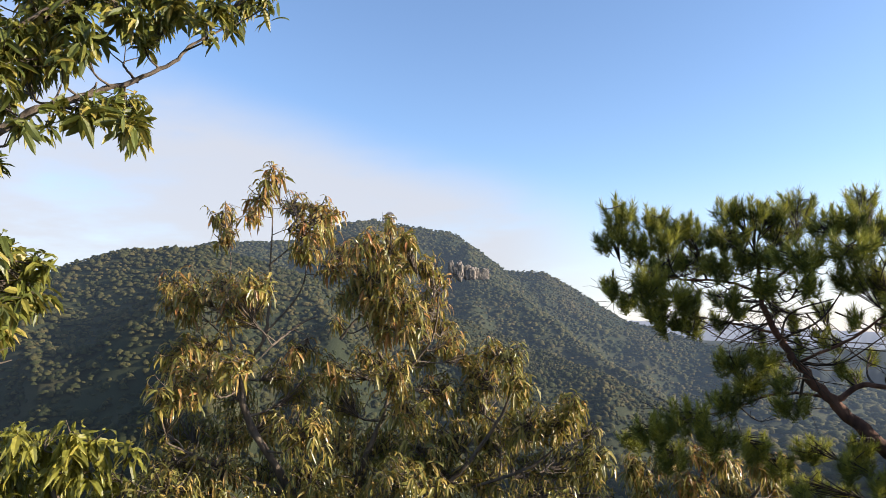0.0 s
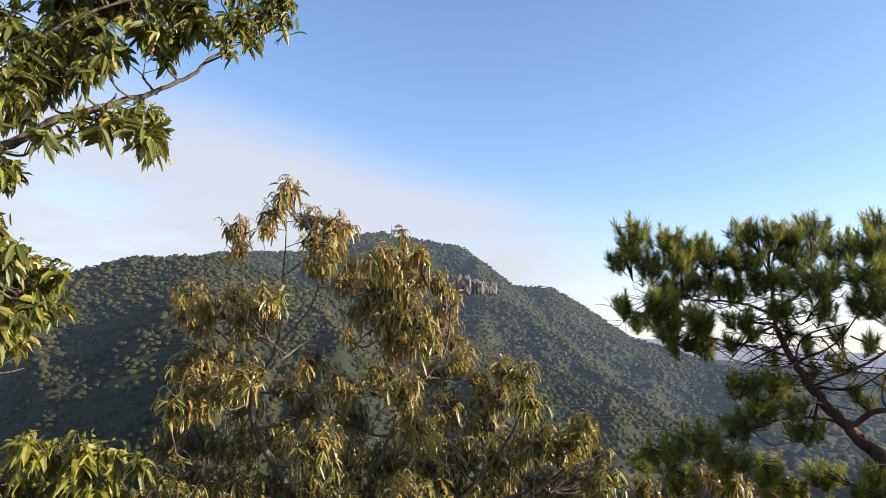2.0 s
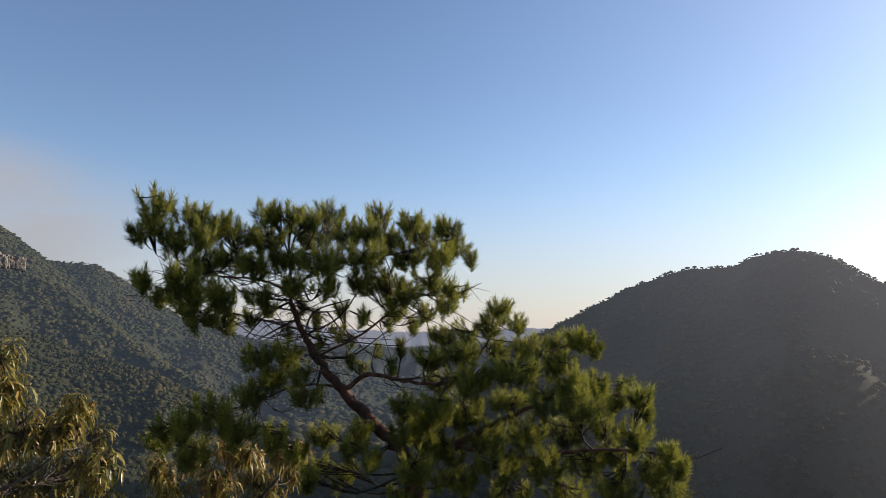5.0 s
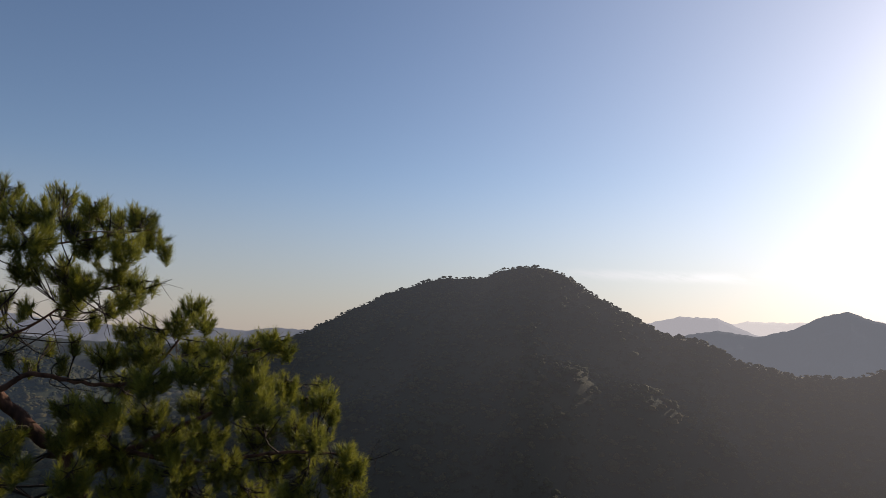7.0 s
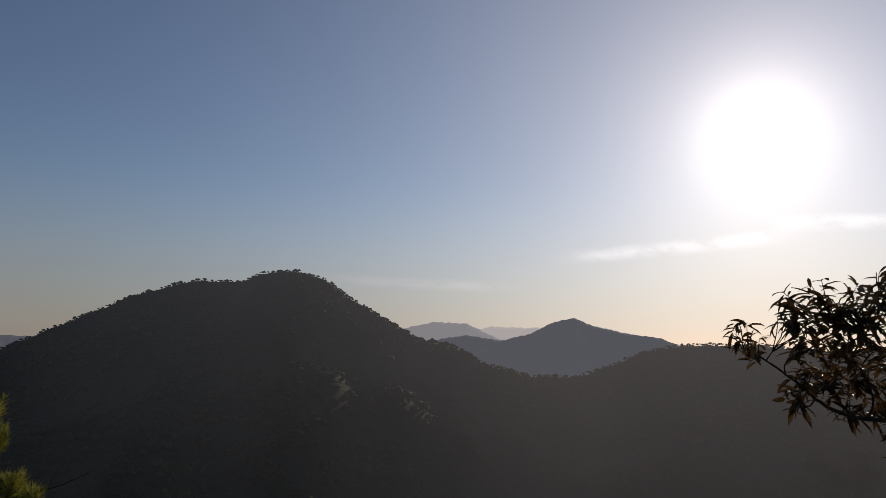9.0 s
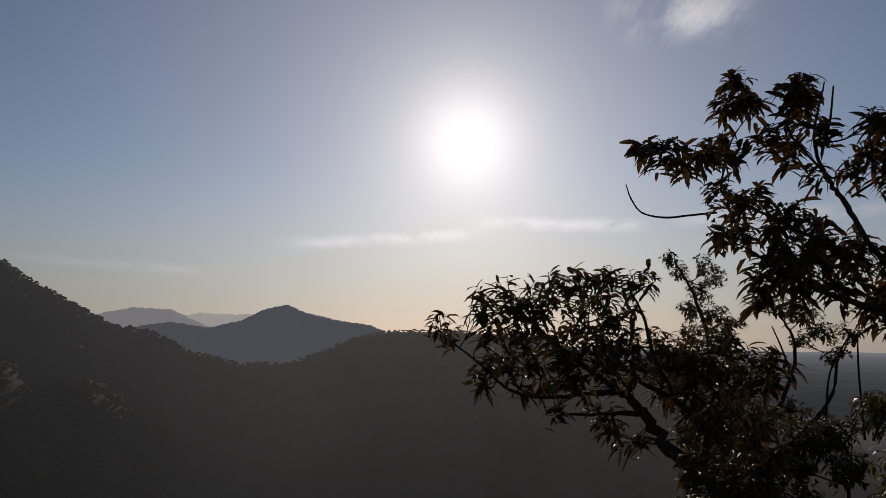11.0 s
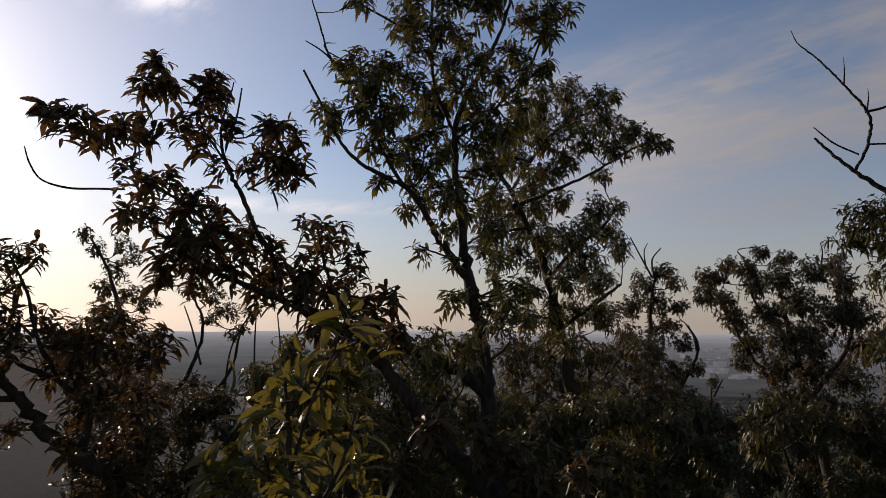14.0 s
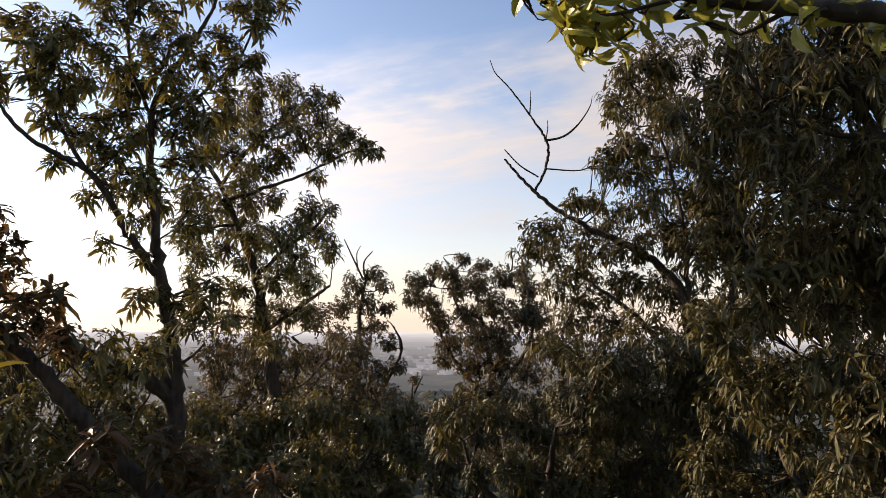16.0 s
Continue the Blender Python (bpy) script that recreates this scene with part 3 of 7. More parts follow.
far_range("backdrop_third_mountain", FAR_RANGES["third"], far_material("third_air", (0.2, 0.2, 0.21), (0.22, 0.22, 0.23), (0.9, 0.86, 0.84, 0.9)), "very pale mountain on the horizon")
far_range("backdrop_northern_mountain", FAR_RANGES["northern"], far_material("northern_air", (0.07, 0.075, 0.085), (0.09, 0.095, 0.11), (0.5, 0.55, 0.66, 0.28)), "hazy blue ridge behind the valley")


# ---------------------------------------------------------------- trees
def tube(path, radii, sides=7):
    """Verts and quads of a tapered, bent branch."""
    path = np.asarray(path, float)
    n = len(path)
    tan = np.gradient(path, axis=0)
    tan /= np.linalg.norm(tan, axis=1)[:, None] + 1e-9
    ref = np.array([0.31, 0.2, 0.93])
    side = np.cross(tan, ref)
    side /= np.linalg.norm(side, axis=1)[:, None] + 1e-9
    up = np.cross(side, tan)
    a = np.arange(sides) * 2 * math.pi / sides
    ring = np.cos(a)[None, :, None] * side[:, None] + np.sin(a)[None, :, None] * up[:, None]
    v = path[:, None] + ring * np.asarray(radii)[:, None, None]
    p = (np.arange(n - 1) * sides)[:, None] + np.arange(sides)[None]
    q = (np.arange(n - 1) * sides)[:, None] + (np.arange(sides)[None] + 1) % sides
    return v.reshape(-1, 3), np.stack([p, q, q + sides, p + sides], -1).reshape(-1, 4)


class Soup:
    """Collects pieces of one mesh."""
    def __init__(self):
        self.v, self.f3, self.f4, self.n = [], [], [], 0

    def add(self, v, f):
        (self.f3 if f.shape[1] == 3 else self.f4).append(f + self.n)
        self.v.append(v)
        self.n += len(v)

    def make(self, name, mat, parent=None, smooth=False, label=""):
        faces = [np.concatenate(g) for g in (self.f3, self.f4) if g]
        return mesh_object(name, np.concatenate(self.v), faces, mat, parent, smooth, label)


def spline(points, per=6):
    """Smooth path through (x, y, z, radius) rows."""
    p = np.asarray(points, float)
    if len(p) < 2:
        return p
    ext = np.vstack([2 * p[0] - p[1], p, 2 * p[-1] - p[-2]])
    t = np.linspace(0, 1, per, endpoint=False)[:, None]
    out = []
    for k in range(len(p) - 1):
        a, b, c, d = ext[k:k + 4]
        out.append(0.5 * (2 * b + (c - a) * t + (2 * a - 5 * b + 4 * c - d) * t ** 2 + (3 * b - a - 3 * c + d) * t ** 3))
    out = np.vstack(out + [p[-1:]])
    out[:, 3] = np.maximum(out[:, 3], 0.002)
    return out


def leaf_blades(base, along, face, length, width, droop, fold=0.18, plain=False):
    """Lance-shaped blades: pointed at both ends, folded along the midrib, bending under their weight."""
    n = len(base)
    side = np.cross(along, face)
    side /= np.linalg.norm(side, axis=1)[:, None] + 1e-9
    nor = np.cross(side, along)
    L, W, dr = length[:, None], width[:, None], droop[:, None]

    def at(s):
        p = base + along * L * s
        p[:, 2] -= (L * dr * s * s)[:, 0]
        pull = 1 - 0.35 * np.minimum(dr, 1.2) * s * s
        return base + (p - base) * pull
    if plain:
        m = at(0.48)
        v = np.stack([base, m + side * W * 0.5 + nor * W * fold, m, m - side * W * 0.5 + nor * W * fold, at(1.0)], 1)
        f = np.array([[0, 1, 2], [0, 2, 3], [1, 4, 2], [2, 4, 3]])
    else:
        cols = [base]
        for s, w in ((0.3, 0.88), (0.68, 0.82)):
            m = at(s)
            cols += [m + side * W * 0.5 * w + nor * W * fold * w, m, m - side * W * 0.5 * w + nor * W * fold * w]
        cols.append(at(1.0))
        v = np.stack(cols, 1)
        f = np.array([[0, 1, 2], [0, 2, 3], [1, 4, 5], [1, 5, 2], [2, 5, 6], [2, 6, 3], [4, 7, 5], [5, 7, 6]])
    k = v.shape[1]
    return v.reshape(-1, 3), (f[None] + (np.arange(n) * k)[:, None, None]).reshape(-1, 3)


def rosettes(tips, dirs, rng, leaf, width, droop, count, open_angle=(45, 105), spray=1.1):
    """Whorls of leaves at the twig ends: base, direction, facing, length, width and droop of every leaf."""
    m = len(tips)
    k = rng.integers(count[0], count[1] + 1, m)
    idx = np.repeat(np.arange(m), k)
    n = len(idx)
    d = dirs[idx]
    ref = unit(np.cross(d, np.array([0.37, 0.61, 0.7])))
    other = np.cross(d, ref)
    th = rng.uniform(0, 6.283, n)
    ph = np.radians(rng.uniform(*open_angle, n))
    along = unit(d * np.cos(ph)[:, None] + (ref * np.cos(th)[:, None] + other * np.sin(th)[:, None]) * np.sin(ph)[:, None])
    L = leaf * rng.uniform(0.6, 1.2, n)
    base = tips[idx] - d * (rng.uniform(0, 1, n) ** 1.5 * spray * leaf)[:, None]
    face = unit(d + np.array([0, 0, 0.6]) + rng.normal(0, 0.4, (n, 3)))
    return base, along, face, L, L * width * rng.uniform(0.8, 1.15, n), droop * rng.uniform(0.4, 1.4, n)


LEAF_FORMS = {}


def leaf_form(mat, bend):
    """One leaf of unit length along x, shared by the leaves that hang singly."""
    key = (mat.name, bend)
    if key not in LEAF_FORMS:
        steps = 11
        rows, faces = [(0.0, 0.0, 0.0)], []
        for i in range(1, steps):
            u = i / steps
            tooth = 1.07 if i % 2 else 0.93
            w = 0.5 * tooth * math.sin(math.pi * u ** 0.85) ** 0.8
            x, z = u * (1 - 0.3 * min(bend, 1.2) * u * u), -0.62 * bend * u * u
            rows += [(x + 0.02, w, z + 0.07 * w), (x, 0.0, z - 0.012), (x + 0.02, -w, z + 0.07 * w)]
        rows.append((1 - 0.3 * min(bend, 1.2), 0.0, -0.62 * bend))
        for i in range(steps - 2):
            p, q = 1 + 3 * i, 4 + 3 * i
            faces += [(p, q, q + 1), (p, q + 1, p + 1), (p + 1, q + 1, q + 2), (p + 1, q + 2, p + 2)]
        e = 1 + 3 * (steps - 2)
        faces += [(0, 1, 2), (0, 2, 3), (e, e + 3, e + 1), (e + 1, e + 3, e + 2)]
        v, f = np.array(rows), np.array(faces)
        ob = mesh_object("leaf", v, f, mat)
        LEAF_FORMS[key] = ob.data
        bpy.data.objects.remove(ob)
    return LEAF_FORMS[key]


def hang_leaves(sets, mat, parent, keep, rng, plain):
    """The foremost leaves singly, the others joined."""
    base, along, face, L, W, dr = (np.concatenate(c) for c in zip(*sets))
    order = np.argsort(base[:, 1])
    lone = order[rng.permutation(min(len(order), keep * 4))[:keep]]
    rest = np.setdiff1d(order, lone)
    for i in lone:
        x = along[i]
        y = np.cross(face[i], x)
        y /= np.linalg.norm(y) + 1e-9
        z = np.cross(x, y)
        bend = (0.25, 0.6, 1.0, 1.5)[int(np.clip(dr[i] * 2.4, 0, 3))]
        ob = new("leaf", leaf_form(mat, bend))
        ob.parent = parent
        ob.matrix_local = Matrix(((x[0] * L[i], y[0] * W[i], z[0] * L[i], base[i, 0]), (x[1] * L[i], y[1] * W[i], z[1] * L[i], base[i, 1]),
                                  (x[2] * L[i], y[2] * W[i], z[2] * L[i], base[i, 2]), (0, 0, 0, 1)))
    if not len(rest):
        return
    v, f = leaf_blades(base[rest], along[rest], face[rest], L[rest], W[rest], dr[rest], plain=plain)
    tagged(mesh_object("foliage", v, f, mat, parent), kind="stuff")


def needles(tips, dirs, rng, length=0.085, count=70, shoot=0.13):
    """Upright bottle-brush shoots: needles all along the shoot, closing to a point at its tip."""
    m = len(tips)
    idx = np.repeat(np.arange(m), count)
    n = len(idx)
    d = dirs[idx]
    ref = unit(np.cross(d, np.array([0.37, 0.61, 0.7])))
    other = np.cross(d, ref)
    th = rng.uniform(0, 6.283, n)
    back = rng.uniform(0, 1, n) ** 0.85
    ph = np.radians(rng.uniform(12, 36, n) + 28 * np.minimum(back * 1.6, 1))
    along = unit(d * np.cos(ph)[:, None] + (ref * np.cos(th)[:, None] + other * np.sin(th)[:, None]) * np.sin(ph)[:, None])
    size = rng.uniform(0.75, 1.25, m)[idx]
    base = tips[idx] - d * (back * shoot * size)[:, None]
    L = (length * size * rng.uniform(0.8, 1.15, n))[:, None]
    side = unit(np.cross(along, rng.normal(0, 1, (n, 3)))) * 0.0023
    tip = base + along * L
    v = np.stack([base - side, base + side, tip], 1).reshape(-1, 3)
    return v, np.arange(n * 3).reshape(-1, 3)


def place(face, base):
    """Matrix from a tree's own right / away / up to the world."""
    right, away = heading(face - 90), heading(face)
    return Matrix(((right.x, away.x, 0, base[0]), (right.y, away.y, 0, base[1]), (0, 0, 1, base[2]), (0, 0, 0, 1)))


def grow(name, label, category, base, face, limbs, crowns, leaf_mat, bark, seed, leaf=0.16, width=0.26, droop=0.5, per=9.0, count=(6, 9),
         plain=False, pine=False, bare=(), upward=0.45, twig=0.0035, group="", keep=0, lift=0.03, thick=0.8, reach=1.0, dry=0):
    """A tree: the trunk and boughs as given, then side branches out to every leaf clump, twigs and leaves.
    limbs and crowns are rows in the tree's own frame: right, away, up (from its foot), then radius."""
    rng = np.random.default_rng(seed)
    thin_bark = BARK if pine else bark
    root = new(name)
    root.empty_display_size = 0.3
    root.matrix_world = place(face, base)
    tagged(root, label, category, group)
    axis = []
    for k, limb in enumerate(limbs):
        path = spline(limb, 7)
        path[:, 3] *= thick
        wob = 0.012 * rng.normal(0, 1, (len(path), 3)) * (path[:, 3:4] / 0.05).clip(0, 1)
        path[1:-1, :3] += wob[1:-1]
        axis.append(path)
        s = Soup()
        s.add(*tube(path[:, :3], path[:, 3] * rng.uniform(0.92, 1.08, len(path)), 9))
        s.make("trunk" if k == 0 else "branch", bark, root, True)
    for limb in bare:
        path = spline(limb, 5)
        s = Soup()
        s.add(*tube(path[:, :3], path[:, 3], 5))
        s.make("bare_twig", thin_bark, root, True)
    nodes = np.vstack(axis)
    for k in range(dry):
        # thin leafless shoots below the crown, hanging and turning up again
        limb = axis[int(rng.integers(1, len(axis)))] if rng.random() < 0.7 else axis[0][len(axis[0]) // 2:]
        a = limb[int(rng.integers(len(limb) // 4, len(limb) - 1))]
        out = unit(np.array([rng.normal(0, 1), rng.normal(0, 0.6), rng.uniform(-0.7, 0.25)])) * rng.uniform(0.18, 0.5)
        p, r0 = a[:3], 0.0045
        path = spline([(*p, r0), (*(p + out * 0.5 + rng.normal(0, 0.03, 3)), r0 * 0.8), (*(p + out + np.array([0, 0, rng.uniform(-0.05, 0.12)])), r0 * 0.45)], 5)
        s = Soup()
        s.add(*tube(path[:, :3], path[:, 3], 4))
        for _ in range(3):
            b = path[int(rng.integers(2, len(path) - 1)), :3]
            e = b + unit(out / np.linalg.norm(out) + rng.normal(0, 0.7, 3)) * rng.uniform(0.08, 0.22)
            s.add(*tube(np.stack([b, (b + e) / 2 + rng.normal(0, 0.012, 3), e]), (r0 * 0.5, r0 * 0.4, r0 * 0.25), 3))
        s.make("dry_twig", thin_bark, root, True)
    leaves, twigs = [], Soup()
    for c in (row for crown in crowns for row in crown):
        centre, rad = np.array(c[:3]) + np.array([0, 0, lift]), c[3]
        # side branch from the bough that is nearest, preferring one lower down
        gap = np.linalg.norm(nodes[:, :3] - centre, axis=1) + 0.6 * np.maximum(nodes[:, 2] - centre[2] + 0.5 * rad, 0)
        j = int(np.argmin(gap))
        a = nodes[j, :3]
        mid = (a + centre) / 2 + np.array([0, 0, -0.12 * np.linalg.norm(centre - a)]) + rng.normal(0, 0.03, 3)
        r0 = min(nodes[j, 3] * 0.7, 0.005 + 0.008 * np.linalg.norm(centre - a))
        way = spline([(*a, r0), (*mid, r0 * 0.75), (*centre, max(r0 * 0.45, twig))], 4)
        s = Soup()
        s.add(*tube(way[:, :3], way[:, 3], 5))
        s.make("side_branch", thin_bark, root, True)
        n = max(3, int(per * (rad / 0.2) ** 1.7))
        q = unit(rng.normal(0, 1, (n, 3)))
        q *= rng.uniform(0.15, 1.0, (n, 1)) ** 0.5 * rad * reach
        q[:, 2] *= 0.55 if pine else 0.85
        if pine:
            q[:, 1] *= 1.5
        tips = centre + q
        outward = unit(q + np.array([0, 0, upward]) * rad + rng.normal(0, 0.25 * rad, (n, 3)))
        start = way[rng.integers(len(way) // 2, len(way), n), :3]
        bend = (start + tips) / 2 + np.array([0, 0, -0.08 * rad]) + rng.normal(0, 0.08 * rad, (n, 3))
        for i in range(n):
            if plain:
                twigs.add(*tube(np.stack([start[i], tips[i]]), (twig * 1.2, twig * 0.6), 3))
            else:
                twigs.add(*tube(np.stack([start[i], bend[i], tips[i]]), (twig * 1.2, twig, twig * 0.6), 3))
        if pine:
            # upper half: paler young needles, their share raised to paint the tops more lit
            young = q[:, 2] > np.quantile(q[:, 2], 0.5)
            outward[young] = unit(outward[young] + np.array([0, 0, 0.6]))
            leaves.append((needles(tips[~young], outward[~young], rng, leaf, int(count[1])), needles(tips[young], outward[young], rng, leaf * 0.95, int(count[1]))))
        else:
            leaves.append(rosettes(tips, outward, rng, leaf, width, droop, count))
    tagged(twigs.make("twig_mass", thin_bark, root, True), kind="stuff")
    if pine:
        for k, (title, mat) in enumerate((("needle_foliage", leaf_mat), ("young_growth", NEEDLE_YOUNG))):
            s = Soup()
            for pair in leaves:
                s.add(*pair[k])
            tagged(s.make(title, mat, root), kind="stuff")
    else:
        hang_leaves(leaves, leaf_mat, root, keep, rng, plain)
    return root


def clumps(seed, n, right, away, up, rad):
    """Leaf clumps scattered through a part of a crown."""
    rng = np.random.default_rng(seed)
    return [tuple(rng.uniform(*span) for span in (right, away, up, rad)) for _ in range(n)]


def foot(x, y):
    return (x, y, float(near_ground(np.array([x]), np.array([y]))[0]) - 0.05)


autumn_chestnut = dict(
    limbs=[
        [(0.00, 0.00, -0.15, 0.11), (-0.06, 0.00, 1.39, 0.088), (-0.27, -0.00, 1.78, 0.071), (-0.54, -0.03, 2.25, 0.053), (-0.57, -0.03, 2.51, 0.042), (-0.45, -0.02, 2.74, 0.025), (-0.43, -0.02, 3.12, 0.014), (-0.42, -0.02, 3.50, 0.009)],
        [(-0.57, -0.03, 2.48, 0.032), (-0.66, 0.03, 2.68, 0.021), (-0.69, 0.09, 2.91, 0.014), (-0.69, 0.17, 3.22, 0.009)],
        [(-0.45, -0.02, 2.74, 0.018), (-0.25, 0.07, 3.01, 0.014), (-0.21, 0.15, 3.33, 0.011), (-0.20, 0.22, 3.44, 0.007)],
        [(-0.06, 0.00, 1.39, 0.071), (0.16, 0.00, 2.02, 0.042), (0.30, -0.00, 2.42, 0.028), (0.19, 0.01, 2.70, 0.021), (0.12, 0.01, 2.98, 0.014), (0.30, 0.00, 3.22, 0.011)],
        [(0.30, -0.01, 2.39, 0.021), (0.54, -0.11, 2.69, 0.018), (0.58, -0.19, 2.97, 0.011)],
        [(-0.01, 0.00, 1.35, 0.063), (0.53, -0.11, 1.75, 0.042), (0.84, -0.24, 2.11, 0.028), (0.98, -0.35, 2.42, 0.018), (0.95, -0.42, 2.59, 0.011)],
        [(0.53, -0.03, 1.75, 0.028), (1.07, -0.17, 1.91, 0.021), (1.36, -0.30, 2.15, 0.014)],
        [(-0.27, -0.00, 1.78, 0.035), (-0.72, -0.09, 2.00, 0.025), (-0.96, -0.17, 2.14, 0.014)],
        [(-0.15, 0.00, 2.84, 0.011), (-0.24, -0.17, 2.79, 0.014), (-0.38, -0.34, 2.67, 0.016)],
    ],
    bare=[
        [(-0.44, -0.02, 3.15, 0.007), (-0.36, -0.01, 3.22, 0.005), (-0.21, -0.00, 3.35, 0.005)],
        [(-0.01, 0.00, 2.70, 0.009), (0.12, 0.00, 2.84, 0.007), (0.33, -0.01, 2.89, 0.005)],
        [(-0.67, -0.05, 2.71, 0.007), (-0.77, -0.06, 2.81, 0.005), (-0.86, -0.08, 2.89, 0.004)],
    ],
    crowns=[
        [(-0.39, -0.42, 3.58, 0.078), (-0.78, 0.39, 3.51, 0.092), (-0.71, 0.08, 3.32, 0.078), (-0.46, -0.26, 3.50, 0.078), (-0.54, -0.09, 3.43, 0.063), (-0.32, 0.42, 3.60, 0.092), (-0.17, 0.36, 3.55, 0.11), (-0.06, 0.31, 3.51, 0.078), (-0.20, -0.10, 3.35, 0.11), (-0.21, -0.01, 3.22, 0.088), (-0.11, 0.16, 3.35, 0.088), (0.27, -0.40, 3.34, 0.049)],
        [(-0.94, -0.05, 3.00, 0.12), (-0.80, -0.28, 2.93, 0.099), (-0.74, 0.29, 3.04, 0.12), (-0.49, -0.42, 2.97, 0.11), (-0.54, 0.13, 2.88, 0.092), (-0.96, 0.24, 2.86, 0.099), (-0.61, -0.29, 2.85, 0.11), (-1.07, 0.24, 2.91, 0.056)],
        [(0.02, 0.34, 3.25, 0.11), (0.14, -0.43, 3.20, 0.11), (0.31, 0.18, 3.28, 0.11), (0.36, -0.46, 3.25, 0.078), (-0.05, 0.01, 3.12, 0.092), (0.12, -0.05, 3.08, 0.12), (0.28, -0.27, 3.06, 0.13), (0.46, -0.18, 3.14, 0.11), (0.62, 0.24, 3.07, 0.099), (0.18, -0.17, 2.90, 0.13), (0.34, -0.33, 2.89, 0.13), (0.56, 0.15, 2.89, 0.12), (0.05, -0.04, 2.94, 0.099), (0.68, 0.22, 2.77, 0.078), (0.41, -0.25, 2.75, 0.11), (0.25, -0.17, 2.73, 0.11), (-0.02, 0.27, 2.79, 0.049)],
        [(-0.92, -0.09, 2.59, 0.13), (-0.80, -0.06, 2.65, 0.11), (-0.78, -0.31, 2.47, 0.14), (-0.57, -0.47, 2.56, 0.11), (-0.66, 0.35, 2.35, 0.13), (-0.88, -0.47, 2.42, 0.11), (-0.41, 0.30, 2.49, 0.11), (-0.24, -0.12, 2.61, 0.092), (-0.27, 0.40, 2.37, 0.14), (-0.05, -0.09, 2.50, 0.12), (0.02, 0.40, 2.29, 0.15), (0.19, 0.05, 2.53, 0.12), (0.31, -0.24, 2.47, 0.13), (0.53, 0.19, 2.55, 0.11), (0.70, 0.11, 2.64, 0.11), (0.81, 0.10, 2.55, 0.078)],
        [(0.91, -0.13, 2.60, 0.092), (0.97, -0.37, 2.56, 0.092), (0.90, 0.04, 2.44, 0.13), (0.96, -0.47, 2.41, 0.12), (0.84, 0.10, 2.30, 0.14), (0.62, 0.08, 2.34, 0.14), (0.39, -0.12, 2.26, 0.15), (1.28, 0.09, 2.18, 0.092), (1.28, -0.48, 2.28, 0.092), (1.27, -0.29, 2.16, 0.12), (1.55, 0.00, 2.08, 0.078), (1.08, -0.24, 2.16, 0.15), (0.95, 0.09, 2.09, 0.16), (0.68, 0.05, 2.07, 0.16)],
        [(-1.11, 0.27, 2.13, 0.13), (-0.93, 0.36, 2.15, 0.14), (-0.69, 0.15, 2.13, 0.15), (-0.47, 0.26, 2.15, 0.15), (-0.20, -0.31, 2.18, 0.15), (0.02, 0.20, 2.03, 0.16), (0.28, 0.31, 2.01, 0.16), (0.45, -0.11, 2.03, 0.16), (-0.94, -0.05, 1.98, 0.16), (-0.68, -0.07, 1.94, 0.16), (-0.48, 0.39, 1.85, 0.16), (-0.17, -0.16, 1.91, 0.16), (0.09, -0.08, 1.85, 0.16), (0.32, -0.46, 1.91, 0.16)],
        [(0.62, -0.11, 1.86, 0.16), (0.89, 0.03, 1.86, 0.16), (1.20, 0.24, 1.84, 0.16), (1.44, 0.16, 1.88, 0.16), (1.43, -0.40, 1.95, 0.13), (1.59, 0.17, 1.66, 0.16), (1.11, -0.43, 1.78, 0.16), (0.99, 0.19, 1.58, 0.16), (-0.93, -0.41, 1.87, 0.16), (-0.75, -0.15, 1.75, 0.16), (-0.45, -0.40, 1.76, 0.16), (-0.22, 0.32, 1.54, 0.16), (0.13, 0.30, 1.49, 0.16), (0.43, -0.34, 1.64, 0.16), (0.80, -0.05, 1.48, 0.16), (1.21, -0.40, 1.56, 0.16)],
    ],
)
grow('chestnut_tree', 'chestnut tree with drooping olive and brown autumn leaves', 'tree', foot(-1.46, 4.04), 19.9, leaf_mat=LEAF_TAN, bark=BARK_PALE, seed=21, leaf=0.08, width=0.21, droop=1.0, per=100.0, count=(5, 7), upward=0.35, keep=260, reach=1.3, thick=0.4, group='chestnut trees round the lookout', **autumn_chestnut)

gully_chestnut = dict(
    limbs=[
        [(0.00, 0.00, -0.15, 0.11), (-0.00, -0.00, 1.53, 0.076), (-0.03, -0.00, 1.91, 0.049), (0.03, -0.00, 2.15, 0.024)],
        [(-0.00, -0.00, 1.53, 0.049), (0.43, -0.02, 2.03, 0.027), (0.62, -0.04, 2.28, 0.016)],
        [(-0.00, -0.00, 1.53, 0.049), (-0.41, 0.00, 1.88, 0.027), (-0.49, 0.01, 2.12, 0.016)],
    ],
    crowns=[
        [(-0.46, -0.33, 2.28, 0.19), (-0.25, 0.28, 2.23, 0.16), (0.04, -0.18, 2.41, 0.15), (0.22, -0.05, 2.35, 0.18), (0.46, -0.37, 2.37, 0.15), (0.62, -0.43, 2.39, 0.13), (-0.39, -0.26, 2.08, 0.22), (-0.06, -0.13, 2.12, 0.22), (0.32, 0.33, 2.05, 0.22), (0.64, 0.28, 2.08, 0.18), (-0.56, -0.04, 1.78, 0.22), (-0.08, -0.04, 1.77, 0.25), (0.43, 0.12, 1.82, 0.25)],
    ],
)
